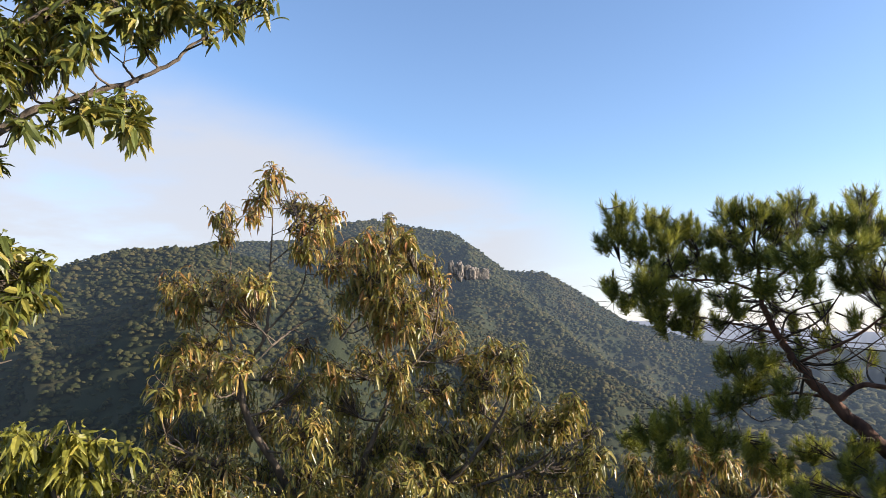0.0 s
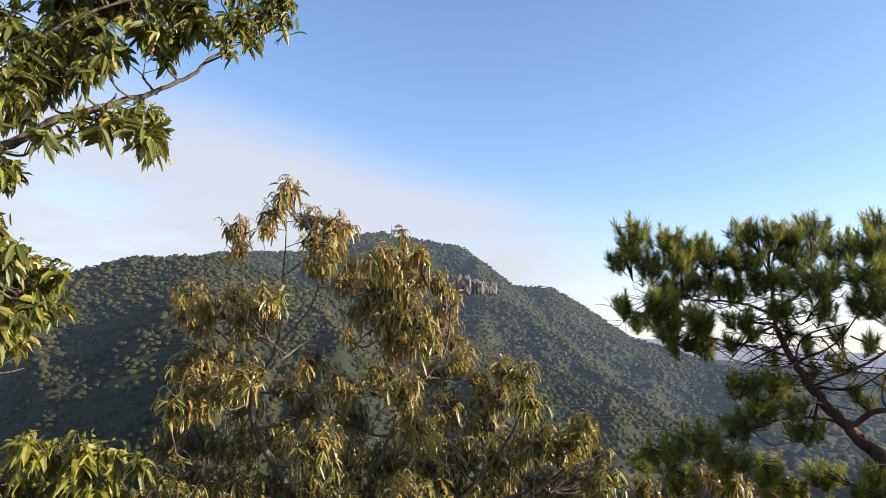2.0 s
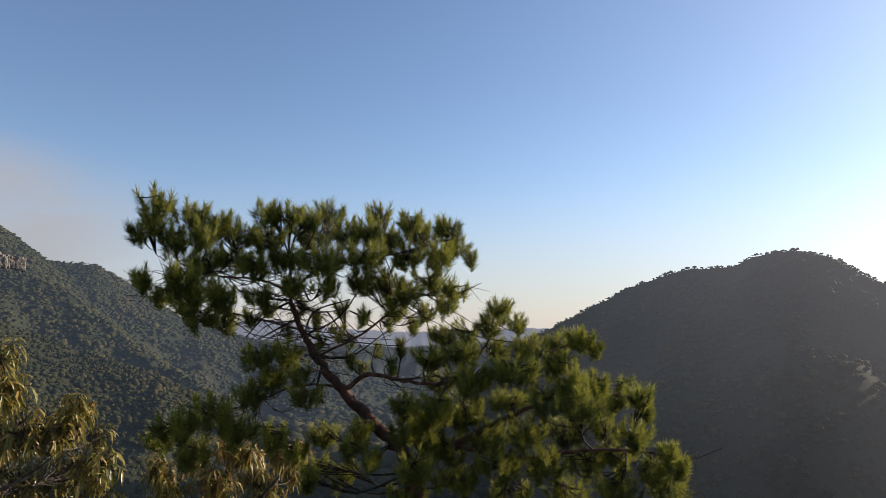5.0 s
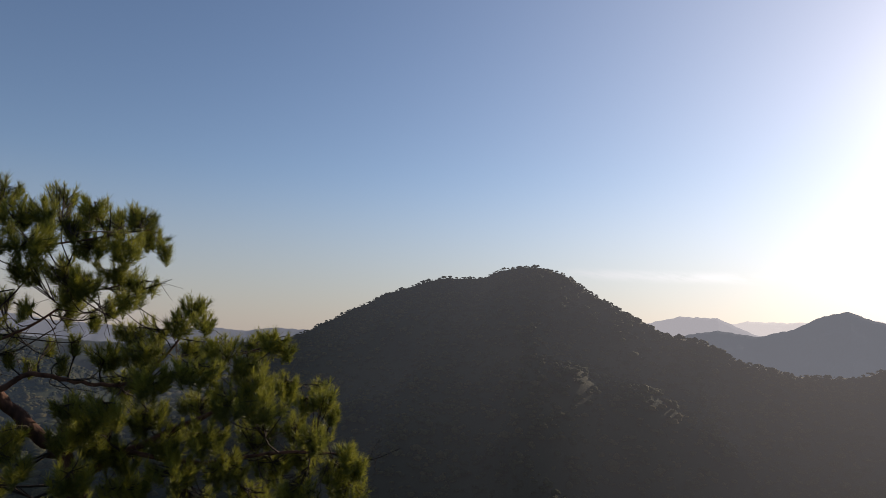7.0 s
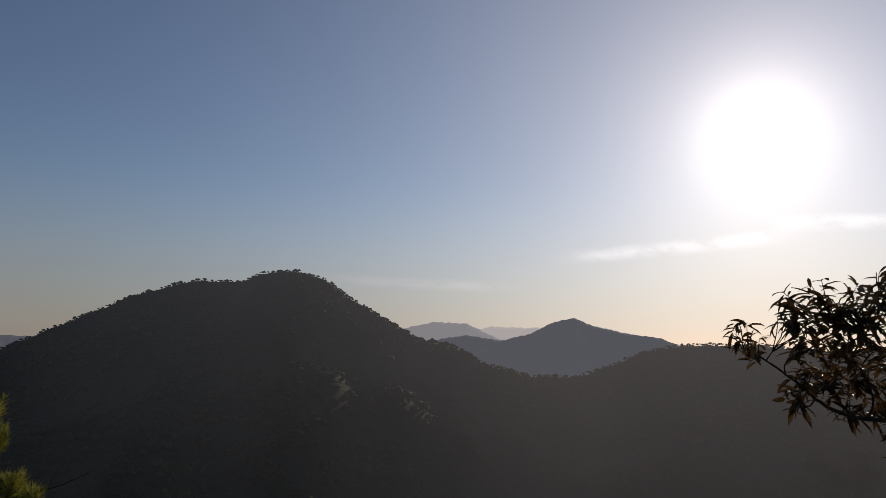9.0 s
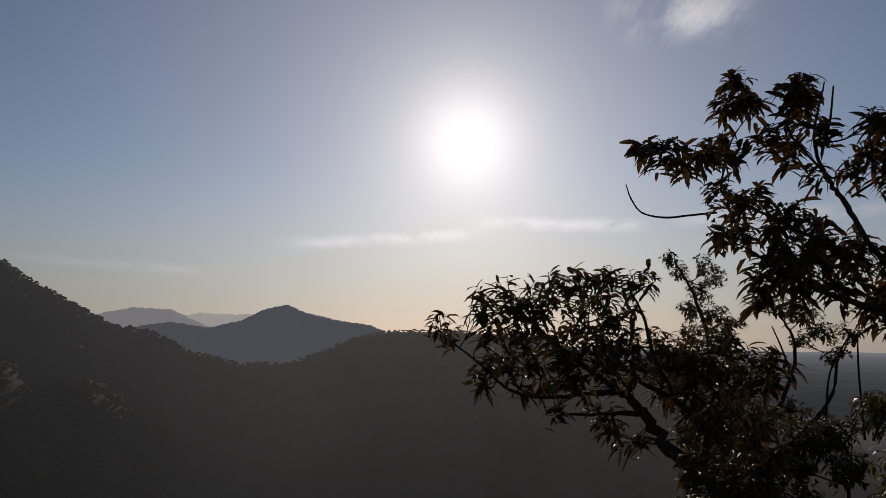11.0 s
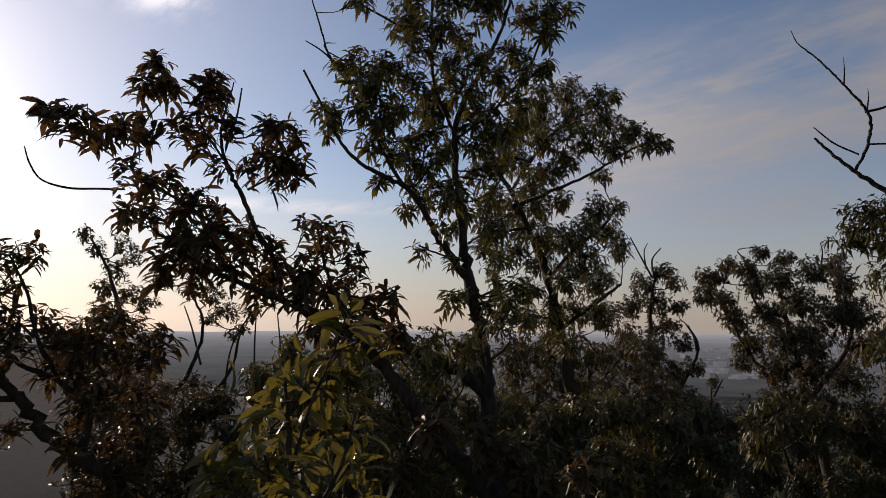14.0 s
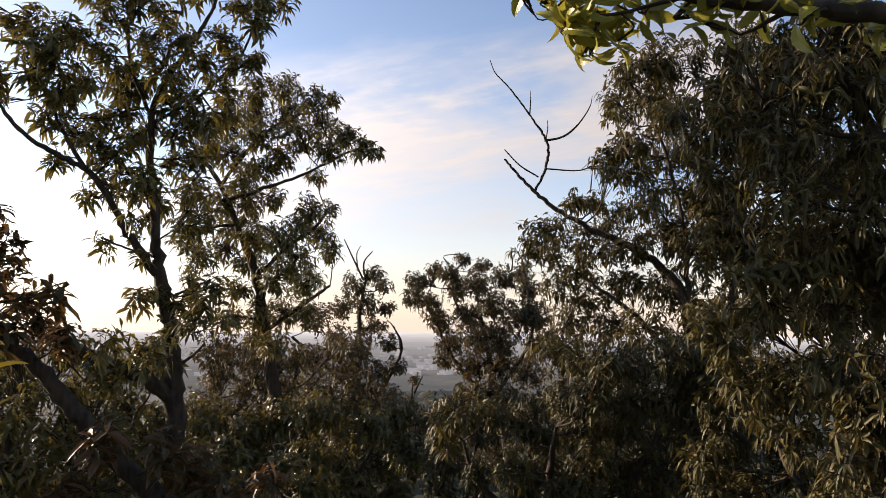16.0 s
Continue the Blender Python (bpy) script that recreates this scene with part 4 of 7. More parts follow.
grow('chestnut_tree', 'low chestnut tree with brown-tipped leaves below the pine', 'tree', foot(0.91, 6.54), -7.9, leaf_mat=LEAF_TAN, bark=BARK_PALE, seed=22, leaf=0.12, width=0.2, droop=1.1, per=40.0, count=(5, 8), thick=0.6, group='chestnut trees round the lookout', **gully_chestnut)

pine = dict(
    limbs=[
        [(0.00, 0.00, -0.15, 0.15), (-0.07, -0.00, 1.53, 0.12), (-0.11, -0.00, 1.90, 0.11), (-0.18, -0.01, 2.12, 0.10), (-0.38, -0.02, 2.33, 0.094), (-0.62, -0.04, 2.59, 0.080), (-0.80, -0.06, 2.80, 0.060), (-0.94, -0.08, 3.04, 0.049), (-1.02, -0.10, 3.23, 0.040), (-1.05, -0.10, 3.41, 0.031), (-1.04, -0.10, 3.61, 0.020)],
        [(-1.04, -0.10, 3.37, 0.022), (-1.29, -0.08, 3.47, 0.018), (-1.58, -0.08, 3.50, 0.016), (-1.86, -0.09, 3.58, 0.011), (-2.06, -0.09, 3.78, 0.007)],
        [(-1.03, -0.10, 3.39, 0.022), (-0.78, -0.09, 3.57, 0.020), (-0.42, -0.09, 3.62, 0.016), (-0.07, -0.11, 3.70, 0.011), (0.25, -0.15, 3.77, 0.007)],
        [(-0.96, -0.09, 3.08, 0.020), (-1.19, -0.07, 3.14, 0.013), (-1.44, -0.07, 3.20, 0.011), (-1.69, -0.08, 3.26, 0.007), (-2.04, -0.14, 3.42, 0.004)],
        [(-0.85, -0.07, 2.87, 0.020), (-0.50, -0.06, 3.04, 0.018), (-0.19, -0.07, 3.27, 0.013), (0.07, -0.09, 3.36, 0.009)],
        [(-0.62, -0.04, 2.63, 0.040), (-0.43, -0.00, 2.73, 0.034), (-0.14, 0.03, 2.67, 0.029), (0.16, 0.04, 2.66, 0.025), (0.42, 0.05, 2.88, 0.018), (0.58, 0.05, 3.14, 0.009)],
        [(-0.14, -0.00, 1.98, 0.063), (0.21, 0.05, 2.19, 0.049), (0.64, 0.06, 2.38, 0.036), (1.05, 0.05, 2.56, 0.027), (1.41, 0.02, 2.65, 0.013)],
        [(0.16, -0.01, 2.19, 0.036), (0.72, -0.05, 2.09, 0.031), (1.24, -0.15, 2.16, 0.022), (1.77, -0.30, 2.15, 0.011)],
        [(-0.67, -0.04, 2.65, 0.022), (-1.01, -0.04, 2.65, 0.018), (-1.34, -0.06, 2.52, 0.013), (-1.65, -0.09, 2.45, 0.009)],
        [(0.16, -0.01, 2.66, 0.018), (0.55, 0.03, 2.76, 0.018), (0.98, 0.02, 2.89, 0.013), (1.26, 0.02, 2.98, 0.009)],
    ],
    bare=[
        [(-1.03, -0.10, 3.30, 0.009), (-1.20, -0.14, 3.21, 0.007), (-1.36, -0.17, 3.03, 0.004)],
        [(-0.98, -0.09, 3.17, 0.009), (-1.15, -0.13, 3.08, 0.007), (-1.27, -0.15, 3.01, 0.004)],
        [(-0.92, -0.08, 3.04, 0.009), (-0.68, -0.05, 3.17, 0.007), (-0.51, -0.03, 3.40, 0.004)],
        [(-0.85, -0.07, 2.87, 0.009), (-0.59, -0.03, 2.87, 0.007), (-0.32, -0.01, 3.05, 0.004)],
        [(-0.80, -0.06, 2.82, 0.009), (-0.84, -0.07, 2.61, 0.011), (-0.79, -0.06, 2.52, 0.009)],
        [(-0.94, -0.08, 3.04, 0.007), (-0.86, -0.07, 3.22, 0.007), (-0.59, -0.04, 3.31, 0.004)],
        [(-0.77, -0.06, 3.22, 0.007), (-0.63, -0.04, 3.04, 0.004), (-0.41, -0.02, 2.87, 0.002)],
        [(-0.59, -0.04, 3.22, 0.007), (-0.37, -0.02, 3.09, 0.004), (-0.28, -0.01, 2.87, 0.002)],
        [(-1.20, -0.14, 3.30, 0.007), (-1.28, -0.16, 3.16, 0.004), (-1.44, -0.20, 3.12, 0.002)],
    ],
    crowns=[
        [(-1.77, -0.88, 3.98, 0.11), (-1.80, -0.85, 3.86, 0.098), (-1.93, -0.77, 3.78, 0.080), (-1.76, -0.63, 3.77, 0.13), (-1.65, -0.60, 3.94, 0.13), (-1.54, -0.74, 3.78, 0.13), (-1.44, -0.52, 3.85, 0.13), (-1.42, -0.08, 3.86, 0.13), (-1.58, 0.21, 3.71, 0.16), (-1.19, -0.30, 3.98, 0.12), (-1.19, -0.28, 3.81, 0.15), (-1.03, -0.20, 3.98, 0.12), (-0.95, 0.11, 4.01, 0.12), (-0.92, 0.24, 3.88, 0.16), (-0.81, 0.43, 4.11, 0.13), (-0.59, -0.17, 3.87, 0.15)],
        [(-0.37, 0.21, 4.05, 0.11), (-0.41, -0.19, 3.85, 0.14), (-0.31, 0.34, 3.86, 0.15), (-0.11, -0.30, 3.92, 0.12), (-0.02, 0.40, 3.92, 0.15), (0.18, -0.00, 3.90, 0.13), (0.26, 0.24, 3.80, 0.13), (0.36, 0.02, 3.67, 0.071), (0.11, -0.21, 3.65, 0.15), (-0.15, -0.01, 3.67, 0.16), (-0.43, -0.52, 3.63, 0.17), (-0.71, -0.56, 3.61, 0.17), (-1.09, -0.08, 3.66, 0.17), (-1.29, -0.18, 3.60, 0.15), (-1.78, 0.09, 3.67, 0.16), (-1.64, -0.81, 3.49, 0.13)],
        [(-0.86, -0.01, 3.21, 0.067), (-0.68, -0.06, 3.11, 0.058), (-0.19, 0.10, 2.96, 0.067), (-0.11, 0.25, 3.14, 0.067), (-0.59, -0.01, 2.87, 0.058), (-0.28, 0.06, 2.83, 0.058), (-0.81, -0.07, 3.02, 0.049), (-1.09, 0.02, 3.10, 0.049), (-1.14, -0.41, 3.26, 0.058), (-0.95, -0.03, 3.30, 0.049), (-0.68, 0.14, 3.29, 0.063), (-0.45, -0.36, 3.21, 0.063), (-0.33, 0.53, 3.17, 0.071), (-0.62, 0.23, 3.04, 0.049), (-0.43, 0.48, 2.95, 0.054), (-1.69, -0.51, 3.31, 0.11), (-1.51, -0.28, 3.33, 0.11), (-1.22, -0.41, 3.37, 0.11), (-0.94, -0.59, 3.41, 0.098), (-0.70, -0.58, 3.43, 0.11), (-0.48, -0.30, 3.43, 0.11), (-0.31, 0.39, 3.40, 0.11), (-1.90, -0.74, 3.48, 0.098), (-2.00, -0.16, 3.40, 0.12), (-1.68, -0.56, 3.41, 0.13), (-1.44, -0.69, 3.39, 0.13), (-1.58, -0.59, 3.21, 0.12), (-1.54, -0.02, 3.19, 0.098), (-1.32, -0.16, 3.21, 0.071), (0.03, 0.05, 3.48, 0.13), (0.20, -0.06, 3.40, 0.12), (-0.14, -0.25, 3.39, 0.13), (-0.24, -0.02, 3.29, 0.11), (-0.02, 0.46, 3.24, 0.098), (0.15, -0.33, 3.28, 0.089), (-0.35, 0.24, 3.51, 0.13)],
        [(-1.21, -0.42, 2.93, 0.12), (-1.00, -0.44, 2.94, 0.11), (-1.14, -0.32, 2.77, 0.13), (-0.89, -0.53, 2.80, 0.089), (-0.54, 0.45, 2.78, 0.071), (-1.27, -0.30, 2.66, 0.13), (-0.86, -0.43, 2.64, 0.11), (-1.42, -0.76, 2.58, 0.15), (-1.64, -0.77, 2.50, 0.15), (-1.33, -0.49, 2.42, 0.16), (-1.65, -0.35, 2.25, 0.15), (-1.19, -0.02, 2.30, 0.13), (-2.10, 0.15, 2.26, 0.12)],
        [(-0.85, 0.36, 2.25, 0.13), (-0.54, -0.32, 2.27, 0.12), (-0.84, 0.06, 2.04, 0.13), (-0.66, 0.42, 1.97, 0.098), (-0.41, -0.46, 2.20, 0.089), (-0.74, 0.34, 1.88, 0.054), (-0.48, -0.14, 2.37, 0.089), (-1.05, 0.21, 2.14, 0.11), (-0.87, -0.27, 2.02, 0.089)],
        [(0.59, 0.10, 3.26, 0.11), (0.49, -0.02, 3.14, 0.11), (0.65, -0.48, 3.14, 0.089), (0.31, 0.27, 3.08, 0.12), (0.13, 0.35, 3.05, 0.12), (0.03, -0.02, 2.90, 0.13), (0.29, -0.13, 2.91, 0.15), (0.60, 0.46, 2.94, 0.13), (0.79, -0.20, 2.96, 0.13), (1.07, 0.32, 2.97, 0.13), (1.16, -0.22, 3.02, 0.12), (1.25, -0.29, 2.96, 0.080), (0.95, -0.24, 2.83, 0.15), (0.62, -0.53, 2.82, 0.16)],
        [(-0.14, -0.25, 2.55, 0.12), (-0.15, -0.30, 2.36, 0.13), (-0.09, -0.49, 2.15, 0.15), (-0.14, 0.04, 1.84, 0.15), (-0.01, -0.07, 2.28, 0.13), (0.07, -0.53, 2.58, 0.13), (0.35, -0.39, 2.73, 0.17), (0.13, 0.46, 2.67, 0.16), (1.01, -0.51, 2.73, 0.13), (1.26, -0.29, 2.70, 0.12), (1.60, 0.27, 2.66, 0.089), (1.46, -0.64, 2.63, 0.098), (1.60, -0.35, 2.49, 0.089), (1.49, 0.13, 2.52, 0.13), (1.06, -0.65, 2.59, 0.16), (0.85, -0.55, 2.62, 0.16), (0.69, 0.43, 2.50, 0.17), (0.30, 0.19, 2.45, 0.18), (0.03, -0.27, 2.45, 0.16), (0.46, -0.04, 2.29, 0.17)],
        [(0.72, -0.33, 2.35, 0.17), (1.13, 0.32, 2.27, 0.17), (1.45, 0.31, 2.30, 0.16), (1.42, -0.68, 2.38, 0.13), (0.17, 0.02, 2.19, 0.17), (0.51, -0.38, 2.14, 0.17), (0.86, -0.18, 2.11, 0.17), (1.22, 0.13, 2.06, 0.17), (1.50, 0.03, 2.11, 0.15), (1.66, -0.62, 2.26, 0.098), (1.76, -0.49, 2.13, 0.098), (1.63, -0.34, 2.08, 0.13), (0.20, -0.13, 1.97, 0.17), (0.65, 0.16, 1.79, 0.17), (1.10, 0.21, 1.79, 0.17), (1.38, -0.37, 1.97, 0.17), (1.74, -0.36, 1.93, 0.14)],
    ],
)
grow('red_pine_tree', 'wind-shaped red pine with a flat crown of needle tufts', 'tree', foot(2.25, 5.01), -22.8, leaf_mat=NEEDLE, bark=BARK_PINE, seed=31, leaf=0.064, per=46.0, count=(92, 92), pine=True, upward=1.5, twig=0.004, lift=0.0, reach=1.2, thick=0.52, dry=220, group='', **pine)

overhead_chestnut = dict(
    limbs=[
        [(0.00, 0.00, -0.15, 0.20), (0.02, -0.01, 1.81, 0.16), (0.17, -0.01, 2.54, 0.11), (0.45, -0.03, 3.00, 0.064), (0.73, -0.07, 3.21, 0.042), (0.94, -0.12, 3.37, 0.032), (1.12, -0.17, 3.52, 0.026), (1.31, -0.23, 3.63, 0.021), (1.51, -0.31, 3.74, 0.016), (1.68, -0.39, 3.86, 0.013), (1.78, -0.44, 3.99, 0.010), (1.93, -0.51, 4.11, 0.006)],
        [(0.73, -0.07, 3.21, 0.022), (0.77, -0.14, 3.54, 0.016), (0.95, -0.24, 3.84, 0.013), (1.16, -0.36, 4.05, 0.010), (1.44, -0.52, 4.21, 0.006)],
        [(0.17, -0.01, 2.54, 0.064), (0.49, -0.06, 2.55, 0.038), (0.77, -0.13, 2.66, 0.022), (0.93, -0.19, 2.78, 0.013)],
        [(1.54, -0.32, 3.74, 0.010), (1.52, -0.19, 3.86, 0.008), (1.56, -0.08, 3.93, 0.006)],
        [(0.45, -0.03, 3.00, 0.029), (0.59, -0.05, 3.37, 0.019), (0.77, -0.08, 3.77, 0.013), (0.89, -0.11, 4.04, 0.008)],
    ],
    bare=[
        [(0.74, -0.08, 2.20, 0.010), (0.93, -0.12, 2.26, 0.006), (1.01, -0.14, 2.27, 0.005), (1.08, -0.16, 2.29, 0.003)],
        [(0.96, -0.12, 2.27, 0.005), (1.02, -0.14, 2.33, 0.003), (1.08, -0.16, 2.35, 0.002)],
        [(1.31, -0.23, 3.63, 0.008), (1.35, -0.25, 3.68, 0.006), (1.36, -0.25, 3.71, 0.005)],
        [(1.14, -0.18, 3.53, 0.008), (1.19, -0.19, 3.60, 0.006), (1.21, -0.20, 3.67, 0.005)],
    ],
    crowns=[
        clumps(5, 6, (1.06, 1.24), (-0.3, 0.1), (2.35, 2.8), (0.07, 0.1)),
        [(1.09, -0.12, 4.14, 0.13), (1.26, -0.13, 4.21, 0.13), (1.40, -0.22, 4.22, 0.13), (1.63, -0.13, 4.35, 0.13), (1.61, -0.54, 4.14, 0.12), (1.42, -0.41, 4.03, 0.12), (1.74, -0.12, 4.21, 0.11), (1.56, -0.33, 3.95, 0.083), (1.94, -0.15, 4.28, 0.083), (1.78, -0.72, 4.09, 0.096), (2.11, -0.39, 4.37, 0.083), (2.08, -0.63, 4.35, 0.083), (2.12, -0.65, 4.25, 0.051), (2.10, -0.31, 4.23, 0.064), (1.73, -0.70, 3.95, 0.051)],
        [(1.12, -0.16, 4.01, 0.12), (1.19, -0.37, 3.93, 0.12), (1.00, -0.25, 3.85, 0.11), (1.21, 0.03, 3.97, 0.11), (0.94, -0.19, 3.76, 0.11), (1.14, 0.03, 3.84, 0.11), (0.84, -0.45, 3.55, 0.13), (1.13, 0.19, 3.77, 0.12), (0.90, 0.22, 3.65, 0.13), (0.98, -0.00, 3.57, 0.11), (1.23, -0.43, 3.78, 0.070), (1.40, -0.15, 3.97, 0.058), (1.14, -0.40, 3.70, 0.064), (0.74, -0.17, 3.65, 0.13), (0.73, -0.41, 3.34, 0.12)],
        [(1.25, -0.53, 3.45, 0.083), (1.34, -0.50, 3.50, 0.077), (1.22, -0.44, 3.42, 0.058), (1.61, -0.09, 3.68, 0.064), (1.47, -0.49, 3.46, 0.064), (1.63, -0.11, 3.46, 0.058), (1.37, -0.62, 3.37, 0.058), (1.10, -0.49, 3.42, 0.051), (0.99, -0.45, 3.32, 0.058), (1.25, 0.11, 3.50, 0.045), (1.00, 0.09, 3.25, 0.070), (0.82, -0.44, 3.17, 0.064), (0.88, 0.20, 3.24, 0.083)],
        [(1.16, -0.38, 4.25, 0.15), (1.37, -0.43, 4.32, 0.15), (1.67, -0.31, 4.48, 0.15), (1.76, -0.66, 4.35, 0.13), (1.11, 0.18, 4.46, 0.15), (0.81, -0.19, 4.16, 0.15), (0.86, -0.05, 3.99, 0.15), (0.73, -0.02, 3.95, 0.15)],
        [(0.92, -0.27, 2.78, 0.11), (1.09, 0.01, 2.77, 0.083), (1.08, 0.20, 2.67, 0.10), (1.08, -0.09, 2.59, 0.077), (0.88, -0.41, 2.50, 0.11), (1.08, 0.07, 2.43, 0.083), (0.90, 0.01, 2.68, 0.13), (0.90, -0.12, 2.97, 0.058), (0.87, 0.01, 2.46, 0.13), (0.85, -0.27, 2.84, 0.083)],
    ],
)
grow('chestnut_tree', 'chestnut tree reaching overhead with glossy green leaves', 'tree', foot(-3.36, 1.99), 58.7, leaf_mat=LEAF_GREEN, bark=BARK_PALE, seed=41, leaf=0.11, width=0.3, droop=0.65, per=42.0, count=(6, 9), upward=0.3, keep=260, group='chestnut trees round the lookout', **overhead_chestnut)

low_chestnut = dict(
    limbs=[
        [(0.00, 0.00, -0.15, 0.086), (-0.01, 0.00, 1.39, 0.062), (0.02, 0.00, 1.74, 0.041), (0.03, 0.00, 1.99, 0.021), (0.05, 0.00, 2.16, 0.009)],
        [(-0.01, 0.00, 1.39, 0.034), (0.25, -0.05, 1.77, 0.021), (0.35, -0.11, 1.96, 0.010)],
        [(-0.01, 0.00, 1.39, 0.034), (-0.23, -0.00, 1.86, 0.021), (-0.22, 0.00, 2.07, 0.010)],
    ],
    crowns=[
        [(-0.14, -0.26, 2.24, 0.12), (-0.03, 0.05, 2.19, 0.11), (0.09, -0.19, 2.25, 0.10), (0.19, -0.15, 2.20, 0.090), (-0.18, 0.24, 2.03, 0.14), (-0.02, 0.05, 2.04, 0.14), (0.13, -0.15, 2.09, 0.12), (0.28, 0.11, 1.97, 0.10), (0.36, 0.28, 1.90, 0.090), (-0.14, 0.24, 1.85, 0.16), (0.07, 0.18, 1.84, 0.16), (0.27, -0.11, 1.84, 0.14), (-0.32, 0.04, 2.10, 0.16), (-0.28, 0.04, 1.86, 0.16), (0.35, -0.26, 2.17, 0.048)],
    ],
)
grow('chestnut_tree', 'young chestnut tree with bright yellow-green leaves', 'tree', foot(-2.73, 3.19), 40.6, leaf_mat=LEAF_BRIGHT, bark=BARK_PALE, seed=42, leaf=0.12, width=0.27, droop=1.2, per=30.0, count=(6, 9), keep=200, group='chestnut trees round the lookout', **low_chestnut)

slope_chestnut = dict(
    limbs=[
        [(0.00, 0.00, -0.15, 0.11), (-0.10, 0.00, 1.98, 0.081), (-0.34, -0.01, 2.33, 0.063), (-0.53, -0.03, 2.51, 0.052), (-0.66, -0.04, 2.69, 0.041), (-0.78, -0.06, 2.80, 0.033), (-0.96, -0.10, 2.80, 0.017), (-1.24, -0.17, 2.77, 0.015), (-1.46, -0.24, 2.81, 0.013), (-1.65, -0.31, 2.98, 0.009), (-1.86, -0.40, 3.15, 0.006)],
        [(-0.66, -0.04, 2.69, 0.026), (-0.87, -0.04, 2.68, 0.017), (-1.09, -0.06, 2.66, 0.011), (-1.21, -0.05, 2.67, 0.007)],
        [(-0.34, -0.01, 2.33, 0.037), (-0.30, -0.00, 2.60, 0.026), (-0.46, -0.01, 2.77, 0.022), (-0.66, -0.04, 2.88, 0.018), (-0.86, -0.07, 3.07, 0.015), (-1.04, -0.11, 3.27, 0.011)],
        [(-0.78, -0.06, 2.80, 0.018), (-1.02, -0.11, 2.97, 0.017), (-1.23, -0.16, 3.16, 0.013), (-1.42, -0.21, 3.34, 0.009)],
        [(-0.30, -0.01, 2.60, 0.022), (-0.13, 0.07, 2.85, 0.018), (-0.17, 0.13, 3.09, 0.013)],
        [(-0.46, -0.02, 2.77, 0.017), (-0.57, -0.11, 3.02, 0.015), (-0.62, -0.20, 3.28, 0.011), (-0.70, -0.29, 3.48, 0.007)],
    ],
    bare=[
        [(-1.72, -0.34, 3.21, 0.004), (-1.73, -0.34, 3.24, 0.004), (-1.73, -0.34, 3.29, 0.002)],
    ],
    crowns=[
        [(-1.80, -0.59, 3.22, 0.074), (-1.97, -0.07, 3.13, 0.074), (-1.58, -0.43, 3.40, 0.074), (-1.45, -0.42, 3.43, 0.081), (-1.51, -0.58, 3.26, 0.096), (-1.41, -0.36, 3.31, 0.11), (-1.37, -0.17, 3.41, 0.10), (-1.11, -0.47, 3.46, 0.089), (-1.25, -0.33, 3.30, 0.12), (-1.08, -0.30, 3.40, 0.10), (-0.94, -0.34, 3.49, 0.096), (-0.89, 0.12, 3.53, 0.096), (-1.08, 0.21, 3.39, 0.11), (-0.91, 0.21, 3.39, 0.096), (-0.71, -0.09, 3.47, 0.089), (-0.55, -0.34, 3.50, 0.066)],
        [(-1.52, -0.37, 3.12, 0.11), (-1.40, -0.20, 3.13, 0.12), (-1.18, -0.24, 3.17, 0.12), (-1.08, 0.04, 3.20, 0.11), (-0.76, 0.11, 3.33, 0.081), (-0.94, 0.19, 3.23, 0.096), (-1.58, -0.31, 2.95, 0.089), (-1.56, -0.47, 2.85, 0.059), (-1.55, 0.03, 2.94, 0.11), (-1.38, 0.07, 2.98, 0.12), (-1.04, -0.39, 3.04, 0.13), (-0.88, -0.29, 3.07, 0.12), (-0.79, 0.05, 3.14, 0.096), (-1.47, -0.00, 2.80, 0.081), (-1.33, 0.14, 2.83, 0.10)],
        [(-0.97, -0.45, 2.89, 0.11), (-0.82, -0.29, 2.92, 0.11), (-1.16, -0.20, 2.68, 0.059), (-0.86, -0.04, 2.61, 0.089), (-0.83, 0.12, 2.49, 0.074), (-0.70, -0.01, 2.52, 0.074), (-0.93, -0.08, 2.69, 0.066), (-0.66, -0.23, 2.99, 0.11), (-0.58, 0.07, 3.11, 0.11), (-0.46, 0.04, 3.02, 0.13), (-0.55, 0.28, 2.84, 0.13), (-0.30, -0.22, 3.03, 0.13), (-0.16, -0.26, 3.13, 0.13), (-0.34, -0.11, 2.85, 0.14), (-0.15, -0.12, 2.92, 0.14), (-0.70, -0.08, 3.11, 0.089)],
        [(-0.18, -0.23, 2.69, 0.15), (-0.37, 0.13, 2.64, 0.13), (-0.16, 0.23, 2.40, 0.16), (-0.36, -0.36, 2.49, 0.096), (-0.04, 0.29, 2.65, 0.18), (0.02, -0.28, 2.99, 0.17), (0.04, -0.13, 2.42, 0.18), (-0.11, -0.01, 2.18, 0.18), (-0.32, -0.06, 2.18, 0.11)],
    ],
)
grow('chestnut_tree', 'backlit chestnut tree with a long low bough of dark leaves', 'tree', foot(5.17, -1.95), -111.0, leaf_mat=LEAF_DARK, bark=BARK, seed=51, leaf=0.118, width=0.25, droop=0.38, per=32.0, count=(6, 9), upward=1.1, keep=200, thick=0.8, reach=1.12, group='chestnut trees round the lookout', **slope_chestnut)

